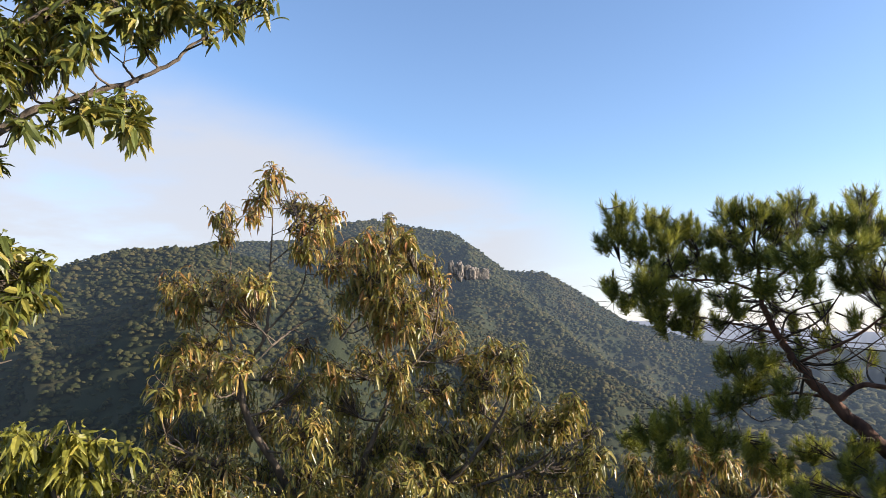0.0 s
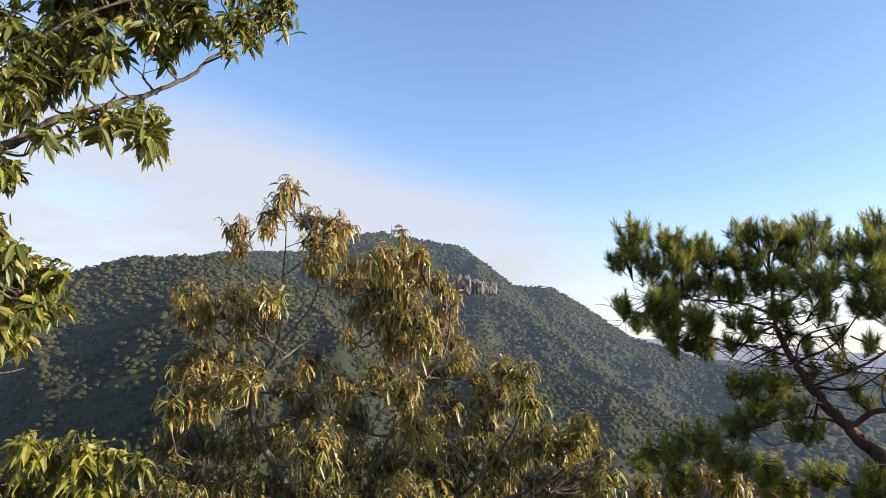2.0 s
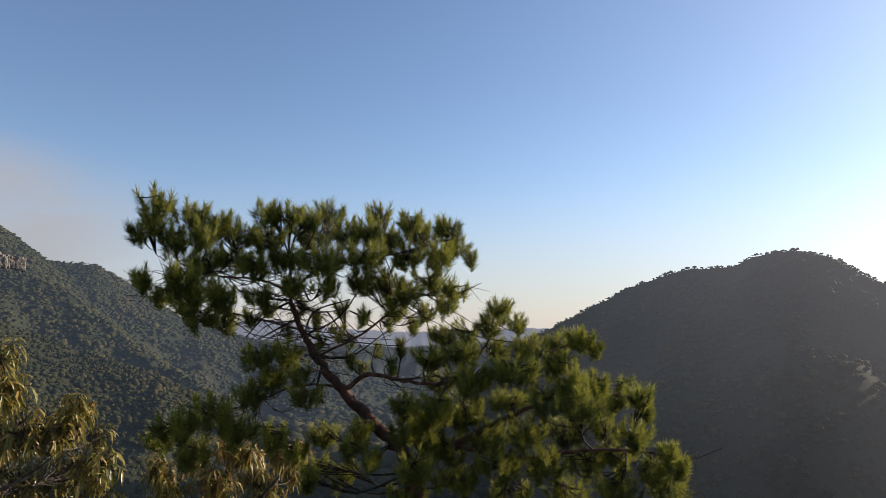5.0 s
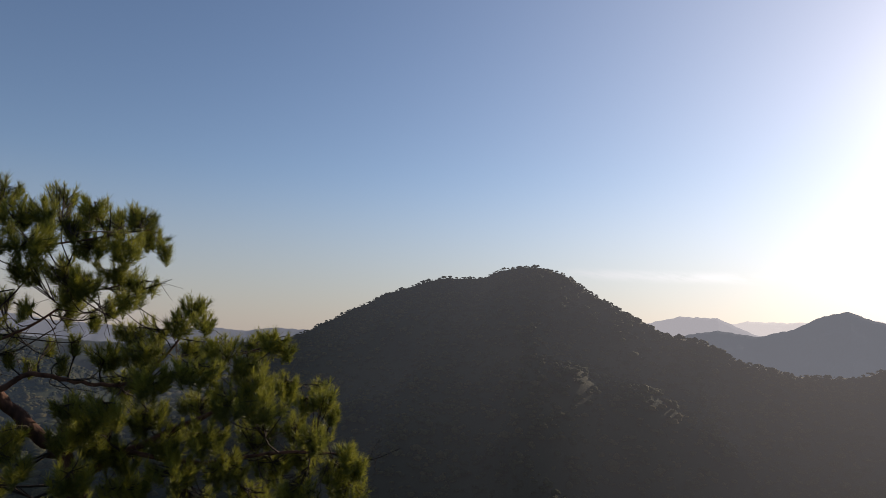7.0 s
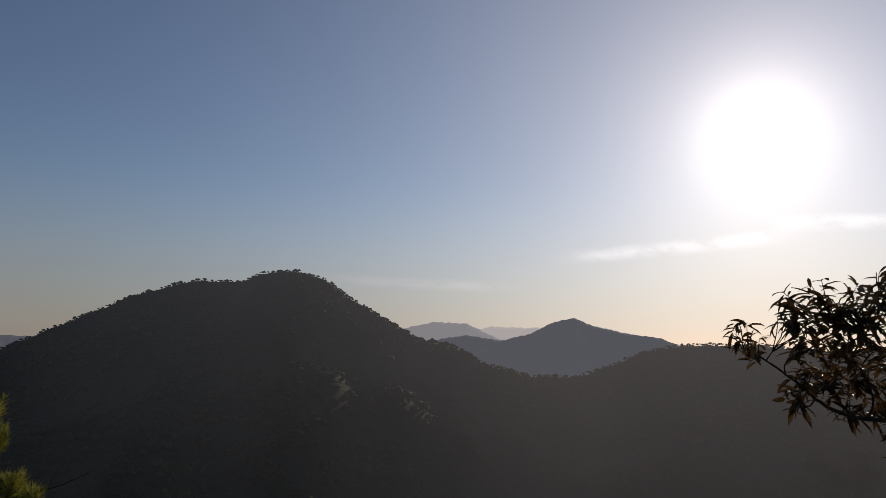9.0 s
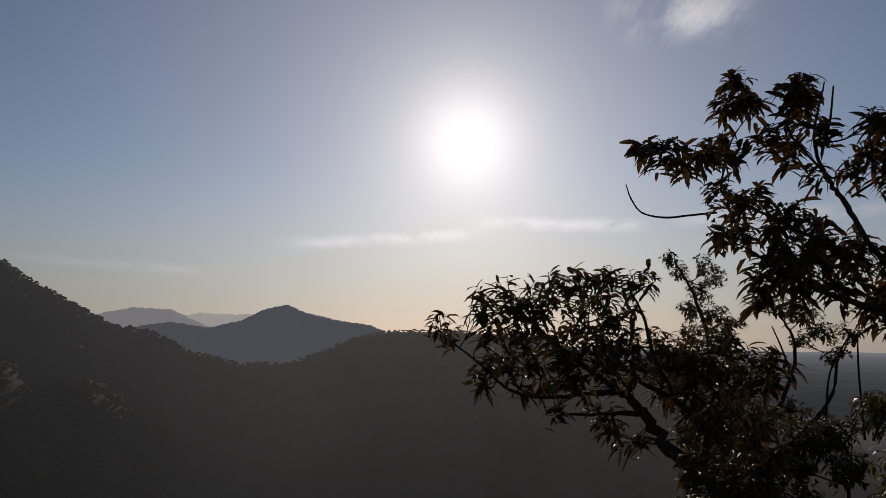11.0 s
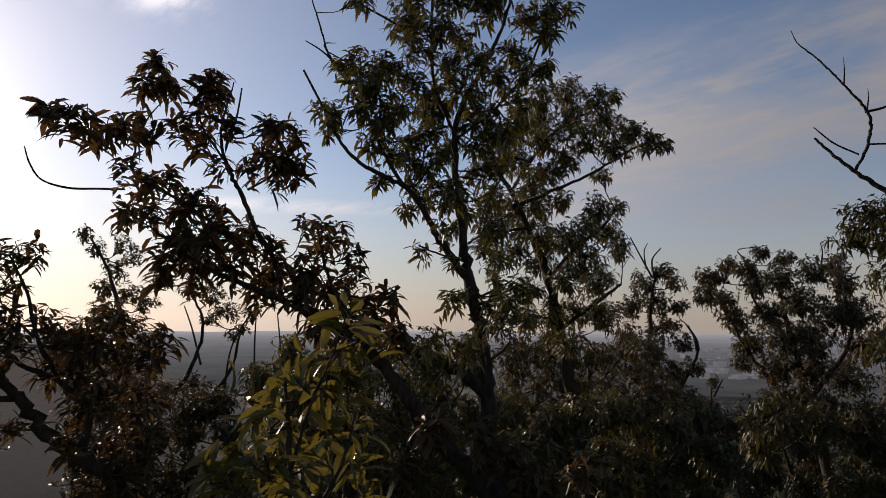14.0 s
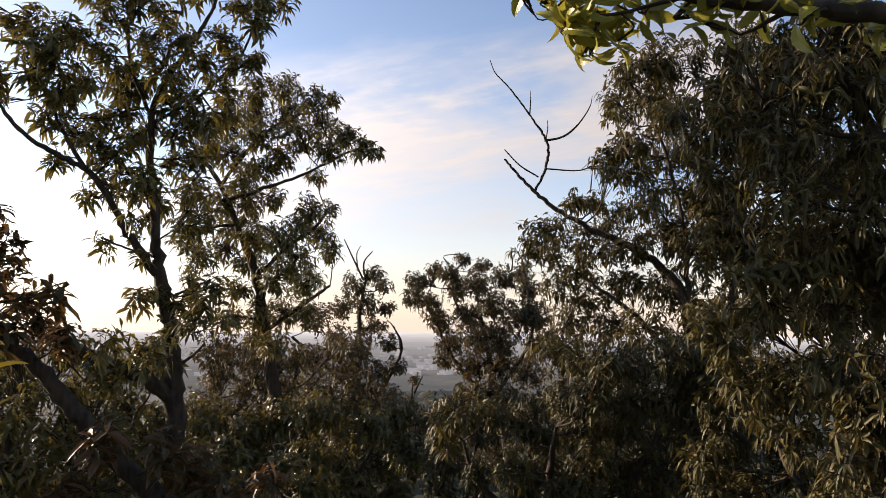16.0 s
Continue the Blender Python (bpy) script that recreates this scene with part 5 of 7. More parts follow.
crooked_chestnut = dict(
    limbs=[
        [(0.62, 0.00, -0.4, 0.16), (0.45, -0.00, 1.4, 0.12), (0.22, -0.01, 1.97, 0.105), (-0.04, -0.02, 2.25, 0.095), (-0.36, -0.03, 2.6, 0.085), (-0.60, -0.04, 2.91, 0.071), (-0.88, -0.08, 3.20, 0.059), (-1.16, -0.14, 3.36, 0.046), (-1.40, -0.20, 3.49, 0.038), (-1.64, -0.28, 3.59, 0.029), (-1.95, -0.39, 3.74, 0.019), (-2.24, -0.52, 3.98, 0.010)],
        [(-1.40, -0.20, 3.49, 0.029), (-1.44, -0.24, 3.74, 0.027), (-1.56, -0.30, 3.97, 0.025), (-1.67, -0.36, 4.24, 0.023), (-1.75, -0.42, 4.41, 0.019), (-1.79, -0.46, 4.67, 0.013), (-1.71, -0.46, 5.02, 0.006)],
        [(-1.76, -0.32, 3.95, 0.017), (-2.10, -0.43, 4.19, 0.015), (-2.36, -0.53, 4.34, 0.013), (-2.38, -0.52, 4.51, 0.010), (-2.33, -0.46, 4.76, 0.008), (-2.23, -0.39, 4.94, 0.004)],
        [(-1.65, -0.28, 4.28, 0.013), (-1.45, -0.12, 4.46, 0.010), (-1.32, 0.01, 4.59, 0.006)],
        [(-2.36, -0.58, 4.51, 0.008), (-2.54, -0.76, 4.66, 0.008), (-2.77, -0.97, 4.70, 0.004)],
        [(-0.88, -0.08, 3.20, 0.025), (-1.00, -0.17, 3.49, 0.019), (-1.08, -0.25, 3.74, 0.015), (-1.12, -0.32, 3.99, 0.008)],
        [(-1.16, -0.14, 3.36, 0.019), (-1.32, -0.17, 3.61, 0.017), (-1.40, -0.19, 3.78, 0.010)],
        [(-1.75, -0.31, 4.41, 0.013), (-1.92, -0.48, 4.70, 0.010), (-1.91, -0.57, 4.96, 0.006)],
    ],
    bare=[
        [(-2.39, -0.60, 4.23, 0.008), (-2.54, -0.68, 4.22, 0.008), (-2.69, -0.77, 4.21, 0.008), (-2.82, -0.85, 4.25, 0.006), (-2.88, -0.89, 4.35, 0.006), (-2.91, -0.91, 4.46, 0.004)],
        [(-1.79, -0.33, 4.62, 0.010), (-1.74, -0.31, 4.80, 0.008), (-1.71, -0.30, 5.03, 0.006)],
        [(-1.49, -0.23, 4.78, 0.006), (-1.52, -0.24, 4.85, 0.004)],
    ],
    crowns=[
        clumps(1, 9, (-0.75, 0.75), (-0.55, -0.15), (1.75, 2.85), (0.1, 0.15)),
        [(-2.36, -0.24, 5.24, 0.11), (-2.41, -0.33, 5.08, 0.092), (-2.25, -0.27, 5.07, 0.10), (-1.90, -0.44, 5.07, 0.11), (-1.92, -0.16, 5.03, 0.11), (-1.93, -0.47, 4.87, 0.092), (-2.78, -0.86, 4.72, 0.084), (-2.55, -1.01, 4.60, 0.084), (-2.45, -1.01, 4.61, 0.084), (-2.63, -0.59, 4.61, 0.067), (-2.35, -0.82, 4.64, 0.092), (-2.48, -0.28, 4.81, 0.092), (-2.28, -0.49, 4.63, 0.075), (-2.10, -0.40, 4.73, 0.10), (-2.07, -0.14, 4.68, 0.10), (-1.76, -0.47, 4.71, 0.092)],
        [(-1.39, -0.55, 4.65, 0.11), (-1.29, -0.37, 4.69, 0.075), (-1.56, -0.28, 4.58, 0.10), (-1.34, -0.44, 4.49, 0.11), (-1.26, -0.32, 4.43, 0.092), (-1.49, -0.05, 4.43, 0.084), (-1.62, -0.36, 4.44, 0.075), (-1.80, -0.45, 4.43, 0.075), (-2.31, -0.77, 4.35, 0.084), (-2.30, -0.53, 4.27, 0.11), (-2.29, -0.16, 4.35, 0.11), (-2.28, -0.80, 4.08, 0.084), (-2.35, -0.31, 4.11, 0.12), (-2.14, -0.27, 4.18, 0.12), (-1.98, -0.33, 4.23, 0.10), (-1.85, -0.32, 4.12, 0.092)],
        [(-2.03, -0.41, 3.94, 0.14), (-1.74, -0.61, 3.91, 0.14), (-1.66, -0.23, 3.95, 0.13), (-2.08, -0.07, 3.80, 0.15), (-2.20, -0.33, 3.79, 0.13), (-1.71, -0.33, 3.74, 0.14), (-1.47, -0.26, 3.86, 0.11), (-1.52, 0.04, 3.71, 0.13), (-1.16, -0.49, 3.71, 0.11), (-1.11, -0.34, 4.01, 0.084), (-1.34, 0.15, 4.07, 0.075), (-1.10, -0.01, 3.96, 0.075), (-1.04, 0.12, 4.04, 0.059), (-1.13, -0.11, 3.82, 0.084), (-0.86, -0.40, 3.79, 0.084), (-0.88, -0.06, 3.70, 0.075)],
        [(-1.59, -0.16, 3.57, 0.11), (-1.21, -0.45, 3.52, 0.14), (-1.04, -0.12, 3.61, 0.13), (-0.89, 0.23, 3.49, 0.13), (-0.59, -0.35, 3.54, 0.075), (-1.05, -0.44, 3.36, 0.14), (-0.87, -0.36, 3.28, 0.14), (-2.22, -0.37, 3.66, 0.10), (-0.80, 0.21, 3.32, 0.13), (-0.56, -0.28, 3.24, 0.11), (-2.04, -0.17, 3.62, 0.092)],
    ],
)
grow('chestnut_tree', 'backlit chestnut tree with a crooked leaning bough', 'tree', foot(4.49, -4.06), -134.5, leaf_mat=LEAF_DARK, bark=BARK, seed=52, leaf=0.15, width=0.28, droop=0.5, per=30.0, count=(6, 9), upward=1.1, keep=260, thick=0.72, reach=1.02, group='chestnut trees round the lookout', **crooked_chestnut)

tall_chestnut = dict(
    limbs=[
        [(-0.26, 0.00, -0.15, 0.17), (-0.36, -0.00, 2.06, 0.13), (-0.42, -0.01, 2.82, 0.11), (-0.45, -0.02, 3.23, 0.086), (-0.51, -0.02, 3.60, 0.076), (-0.58, -0.03, 3.92, 0.067), (-0.63, -0.04, 4.34, 0.048), (-0.68, -0.04, 4.81, 0.038), (-0.66, -0.04, 5.30, 0.033), (-0.43, -0.02, 5.76, 0.026), (-0.27, -0.01, 6.12, 0.019), (-0.15, -0.00, 6.54, 0.014)],
        [(-0.60, -0.03, 3.90, 0.048), (-0.78, -0.09, 4.15, 0.043), (-0.94, -0.15, 4.45, 0.036), (-1.10, -0.21, 4.65, 0.031), (-1.31, -0.29, 4.75, 0.026), (-1.52, -0.37, 4.89, 0.021), (-1.69, -0.45, 5.13, 0.014)],
        [(-1.12, -0.11, 4.67, 0.024), (-1.30, -0.15, 4.96, 0.019), (-1.41, -0.17, 5.23, 0.014), (-1.61, -0.22, 5.58, 0.012), (-1.75, -0.26, 5.76, 0.012), (-1.84, -0.28, 6.05, 0.010), (-1.93, -0.31, 6.35, 0.007)],
        [(-0.66, -0.04, 5.06, 0.021), (-0.88, -0.01, 5.62, 0.021), (-0.91, 0.05, 6.16, 0.019), (-0.91, 0.12, 6.56, 0.014)],
        [(-0.40, -0.02, 2.92, 0.085), (-0.62, -0.10, 3.10, 0.078), (-0.90, -0.18, 3.24, 0.07), (-1.20, -0.26, 3.38, 0.06)],
        [(-0.67, -0.04, 5.10, 0.017), (-0.33, -0.02, 5.37, 0.017), (-0.04, -0.01, 5.73, 0.014), (0.10, -0.02, 6.15, 0.010)],
        [(-0.55, -0.03, 3.69, 0.014), (-0.39, 0.12, 3.78, 0.014), (-0.21, 0.26, 3.88, 0.010)],
        [(-0.58, -0.03, 4.02, 0.014), (-0.85, -0.12, 4.10, 0.010), (-0.98, -0.19, 4.15, 0.007)],
    ],
    bare=[
        [(-1.69, -0.25, 5.13, 0.014), (-1.81, -0.29, 5.36, 0.012), (-1.96, -0.34, 5.65, 0.010)],
        [(-1.71, -0.26, 5.74, 0.010), (-1.83, -0.30, 5.84, 0.007), (-1.95, -0.34, 5.91, 0.005)],
        [(-1.73, -0.27, 5.76, 0.007), (-1.80, -0.29, 5.89, 0.007), (-1.70, -0.26, 5.91, 0.002)],
        [(-0.40, -0.02, 3.19, 0.014), (-0.29, -0.01, 3.28, 0.012), (-0.22, -0.01, 3.36, 0.007)],
        [(-0.61, -0.03, 3.26, 0.010), (-0.76, -0.05, 3.33, 0.010), (-0.76, -0.05, 3.44, 0.005)],
        [(-0.56, -0.03, 3.19, 0.010), (-0.56, -0.03, 3.28, 0.010), (-0.57, -0.03, 3.37, 0.005)],
        [(-1.07, -0.10, 6.04, 0.012), (-1.34, -0.16, 6.19, 0.010), (-1.55, -0.21, 6.30, 0.007)],
    ],
    crowns=[
        clumps(2, 16, (-0.55, 0.5), (-0.6, -0.25), (1.5, 2.65), (0.1, 0.15)),
        [(-1.89, -0.04, 5.40, 0.086), (-1.70, -0.30, 5.25, 0.10), (-1.85, 0.12, 5.23, 0.076), (-1.62, -0.33, 5.65, 0.10), (-1.61, 0.07, 5.89, 0.095), (-1.39, -0.57, 5.46, 0.13), (-1.29, -0.30, 5.66, 0.13), (-1.28, -0.47, 5.36, 0.14), (-1.13, -0.20, 5.66, 0.13), (-1.50, -0.29, 5.35, 0.12), (-1.27, -0.38, 5.17, 0.13), (-1.13, -0.19, 5.33, 0.13), (-1.42, -0.01, 5.09, 0.12), (-1.23, -0.06, 4.98, 0.13), (-1.00, -0.32, 4.79, 0.11), (-1.38, 0.03, 4.76, 0.086)],
        [(-1.20, 0.06, 6.16, 0.13), (-0.97, -0.16, 5.87, 0.14), (-1.07, -0.14, 6.14, 0.12), (-0.81, -0.36, 5.99, 0.13), (-0.70, 0.26, 6.12, 0.13), (-0.73, -0.18, 5.68, 0.14), (-0.94, -0.27, 5.50, 0.13), (-0.94, 0.31, 5.45, 0.14), (-0.59, -0.21, 5.49, 0.14), (-0.45, -0.29, 5.70, 0.13), (-0.32, -0.12, 5.58, 0.13), (-0.19, 0.01, 5.88, 0.13), (-0.05, 0.10, 6.19, 0.14), (0.14, -0.09, 6.21, 0.12), (0.30, 0.16, 6.28, 0.086), (0.09, -0.43, 5.86, 0.11)],
        [(-1.10, 0.28, 4.73, 0.086), (-1.11, -0.14, 4.46, 0.067), (-0.85, -0.11, 4.65, 0.086), (-0.76, -0.10, 4.52, 0.095), (-0.88, -0.27, 4.76, 0.10), (-0.77, 0.23, 5.12, 0.12), (-0.50, -0.07, 5.05, 0.13), (-0.44, -0.38, 5.25, 0.13), (-0.31, -0.15, 5.13, 0.12), (-0.14, -0.02, 5.42, 0.12), (-0.09, -0.13, 5.63, 0.10), (0.05, -0.36, 5.55, 0.095), (-0.71, 0.31, 4.39, 0.067), (-0.69, -0.36, 4.61, 0.076), (-0.52, 0.18, 4.82, 0.11), (-0.38, -0.08, 4.58, 0.095)],
        [(-0.97, -0.09, 4.08, 0.067), (-0.78, 0.11, 4.17, 0.057), (-0.73, -0.49, 4.26, 0.057), (-0.70, -0.05, 3.67, 0.086), (-0.61, -0.07, 3.74, 0.076), (-0.39, -0.08, 3.67, 0.10), (-0.21, -0.45, 3.66, 0.10), (-0.27, -0.45, 3.53, 0.10), (-0.11, -0.01, 3.55, 0.086), (-0.34, -0.05, 3.83, 0.086), (-0.46, -0.17, 3.46, 0.067), (-0.15, -0.35, 3.77, 0.095), (-0.70, -0.17, 4.00, 0.048)],
        [(-0.94, 0.08, 5.18, 0.12), (-0.83, 0.23, 5.48, 0.12), (-1.09, 0.14, 5.14, 0.11), (-0.63, -0.49, 4.50, 0.10), (-0.80, -0.20, 4.91, 0.11), (-0.60, -0.04, 5.25, 0.12), (-0.99, 0.20, 4.57, 0.095), (-0.32, 0.05, 4.84, 0.11), (-0.24, 0.27, 5.10, 0.11), (-0.60, 0.14, 4.51, 0.095), (-0.37, -0.40, 4.21, 0.095), (-0.14, 0.43, 5.36, 0.12)],
        [(-0.44, 0.03, 6.29, 0.16), (-0.73, 0.05, 6.48, 0.19), (-0.33, -0.23, 6.42, 0.19), (0.05, 0.36, 6.69, 0.17), (-1.17, 0.34, 6.60, 0.17), (-1.47, -0.34, 6.24, 0.095)],
    ],
)
grow('chestnut_tree', 'tall chestnut tree with a forked dark trunk', 'tree', foot(4.68, -4.94), -137.4, leaf_mat=LEAF_OLIVE, bark=BARK, seed=53, leaf=0.108, width=0.26, droop=0.5, per=54.0, count=(6, 9), upward=0.9, keep=260, reach=1.4, thick=0.74, group='chestnut trees round the lookout', **tall_chestnut)

second_chestnut = dict(
    limbs=[
        [(0.00, 0.00, -0.15, 0.14), (-0.31, -0.01, 2.66, 0.11), (-0.45, -0.01, 3.40, 0.099), (-0.55, -0.02, 4.08, 0.085), (-0.66, -0.03, 4.63, 0.071), (-0.77, -0.04, 5.19, 0.056), (-1.02, -0.06, 5.76, 0.042), (-1.20, -0.09, 6.18, 0.032), (-1.51, -0.14, 6.60, 0.021)],
        [(-0.73, -0.03, 5.05, 0.032), (-0.42, -0.02, 5.41, 0.028), (-0.07, -0.01, 5.69, 0.021), (0.08, -0.02, 5.91, 0.014)],
        [(-1.12, -0.08, 5.97, 0.028), (-0.71, -0.15, 6.12, 0.025), (-0.28, -0.25, 6.27, 0.018), (0.29, -0.37, 6.56, 0.014), (0.65, -0.52, 6.69, 0.007)],
        [(-1.20, -0.09, 6.15, 0.025), (-0.85, 0.05, 6.70, 0.021), (-0.50, 0.18, 7.07, 0.018), (0.01, 0.29, 7.30, 0.011)],
        [(-0.61, -0.02, 4.43, 0.028), (-0.14, 0.08, 4.77, 0.025), (0.14, 0.16, 4.98, 0.018)],
        [(-0.98, -0.06, 5.69, 0.021), (-1.39, -0.27, 5.61, 0.018), (-1.59, -0.45, 5.53, 0.011)],
    ],
    crowns=[
        [(-1.48, 0.34, 6.72, 0.20), (-1.14, -0.01, 6.92, 0.21), (-0.92, 0.55, 7.32, 0.21), (-1.19, 0.37, 6.65, 0.21), (-0.73, -0.60, 6.70, 0.23), (-0.48, -0.38, 7.32, 0.17), (-0.45, 0.47, 7.29, 0.23), (-0.73, -0.69, 7.15, 0.18), (-0.13, -0.52, 7.17, 0.16), (0.12, 0.58, 7.53, 0.11), (0.01, 0.43, 7.13, 0.18), (-0.27, -0.35, 6.76, 0.21), (0.29, -0.23, 6.83, 0.16), (0.07, -0.65, 6.51, 0.18), (0.48, -0.54, 6.59, 0.14), (0.63, -0.71, 6.52, 0.085)],
        [(-0.50, 0.10, 6.59, 0.18), (-0.72, 0.12, 6.44, 0.18), (-0.93, -0.55, 6.16, 0.20), (-0.07, 0.46, 6.44, 0.11), (-1.19, -0.10, 5.96, 0.20), (-0.86, 0.09, 6.00, 0.21), (-0.58, 0.21, 6.09, 0.14), (-1.33, -0.52, 5.69, 0.20), (-1.10, 0.36, 5.74, 0.21), (-0.76, -0.16, 5.53, 0.20), (-1.53, -0.14, 5.47, 0.17), (-0.46, -0.54, 5.49, 0.21), (-0.13, -0.35, 5.85, 0.16), (0.11, -0.07, 5.90, 0.11), (0.00, 0.31, 5.66, 0.17), (-0.28, -0.07, 5.26, 0.23)],
        [(0.15, 0.08, 5.42, 0.13), (-0.87, 0.31, 5.29, 0.18), (-0.48, -0.15, 5.05, 0.21), (-0.13, -0.68, 4.95, 0.20), (-0.98, 0.03, 4.92, 0.17), (-1.20, 0.54, 5.46, 0.18), (-1.28, -0.75, 5.20, 0.16), (-0.73, -0.09, 4.63, 0.17), (-0.43, 0.20, 4.63, 0.20), (-0.14, -0.02, 4.63, 0.17), (-0.91, -0.61, 4.56, 0.14), (-0.76, -0.02, 4.36, 0.14), (-0.45, -0.60, 4.30, 0.18), (-1.37, -0.72, 5.93, 0.16), (-0.27, -0.23, 5.66, 0.17)],
    ],
)
grow('chestnut_tree', 'chestnut tree with a spreading crown of dark leaves', 'tree', foot(5.85, -7.60), -143.6, leaf_mat=LEAF_OLIVE, bark=BARK, seed=54, leaf=0.115, width=0.27, droop=0.5, per=58.0, count=(6, 9), upward=0.8, plain=True, reach=1.35, thick=0.9, group='chestnut trees round the lookout', **second_chestnut)

slender_tree = dict(
    limbs=[
        [(0.00, 0.00, -0.15, 0.12), (-0.17, -0.00, 3.14, 0.078), (-0.41, -0.01, 4.02, 0.055), (-0.57, -0.02, 4.75, 0.039), (-0.72, -0.03, 5.35, 0.027), (-0.95, -0.05, 5.79, 0.016)],
        [(-0.25, -0.00, 3.43, 0.047), (0.25, -0.11, 4.15, 0.035), (0.39, -0.22, 4.75, 0.023), (0.23, -0.31, 5.13, 0.016)],
        [(-0.41, -0.01, 4.02, 0.031), (-0.84, -0.04, 4.46, 0.023), (-0.99, -0.05, 4.68, 0.016)],
        [(-0.17, -0.00, 3.14, 0.047), (0.69, 0.19, 3.99, 0.031), (0.91, 0.38, 4.67, 0.019)],
    ],
    bare=[
        [(0.69, -0.03, 3.92, 0.016), (0.76, -0.03, 4.44, 0.012), (0.99, -0.05, 4.90, 0.008)],
        [(0.39, -0.01, 4.22, 0.016), (0.27, -0.01, 4.67, 0.012), (0.16, -0.00, 4.98, 0.008)],
        [(1.07, -0.06, 3.68, 0.016), (1.05, -0.06, 4.44, 0.012), (1.06, -0.06, 4.90, 0.008)],
        [(1.15, -0.07, 3.68, 0.016), (1.37, -0.10, 4.28, 0.012), (1.33, -0.10, 4.90, 0.008)],
    ],
    crowns=[
        [(-0.98, -0.40, 5.79, 0.14), (-0.93, 0.54, 5.73, 0.16), (-0.58, -0.20, 5.71, 0.17), (-0.46, 0.39, 5.61, 0.17), (-0.66, 0.00, 5.42, 0.20), (-0.82, 0.30, 5.21, 0.19), (-0.53, 0.42, 5.14, 0.22), (-0.30, 0.40, 4.98, 0.19), (-0.75, -0.45, 4.90, 0.22), (-0.44, 0.46, 4.71, 0.19), (-0.87, -0.50, 4.69, 0.22), (-0.65, 0.26, 4.60, 0.22), (-1.12, -0.62, 4.56, 0.20), (-0.88, -0.28, 4.33, 0.23), (-0.53, -0.46, 4.34, 0.22), (-0.28, 0.14, 4.45, 0.17)],
        [(0.22, -0.23, 5.19, 0.19), (0.54, 0.06, 5.13, 0.19), (0.66, -0.36, 4.90, 0.20), (0.98, -0.17, 4.90, 0.16), (0.48, 0.47, 4.82, 0.14), (0.92, 0.07, 4.67, 0.12), (0.76, -0.05, 4.59, 0.11), (-1.28, 0.19, 4.31, 0.23), (-1.10, 0.53, 3.99, 0.23), (-0.74, -0.23, 3.90, 0.25), (-0.39, -0.48, 3.99, 0.25), (-0.04, -0.31, 3.89, 0.23), (-0.19, -0.42, 4.19, 0.16), (0.32, -0.12, 3.94, 0.23), (0.72, 0.26, 3.81, 0.20), (1.03, 0.26, 3.80, 0.17)],
    ],
)
grow('slender_tree', 'slender tree with sparse small leaves lower on the slope', 'tree', foot(9.79, -3.70), -109.8, leaf_mat=LEAF_SMALL, bark=BARK, seed=55, leaf=0.075, width=0.4, droop=0.4, per=34.0, count=(6, 9), plain=True, upward=0.6, twig=0.003, group='slender trees lower on the slope', **slender_tree)

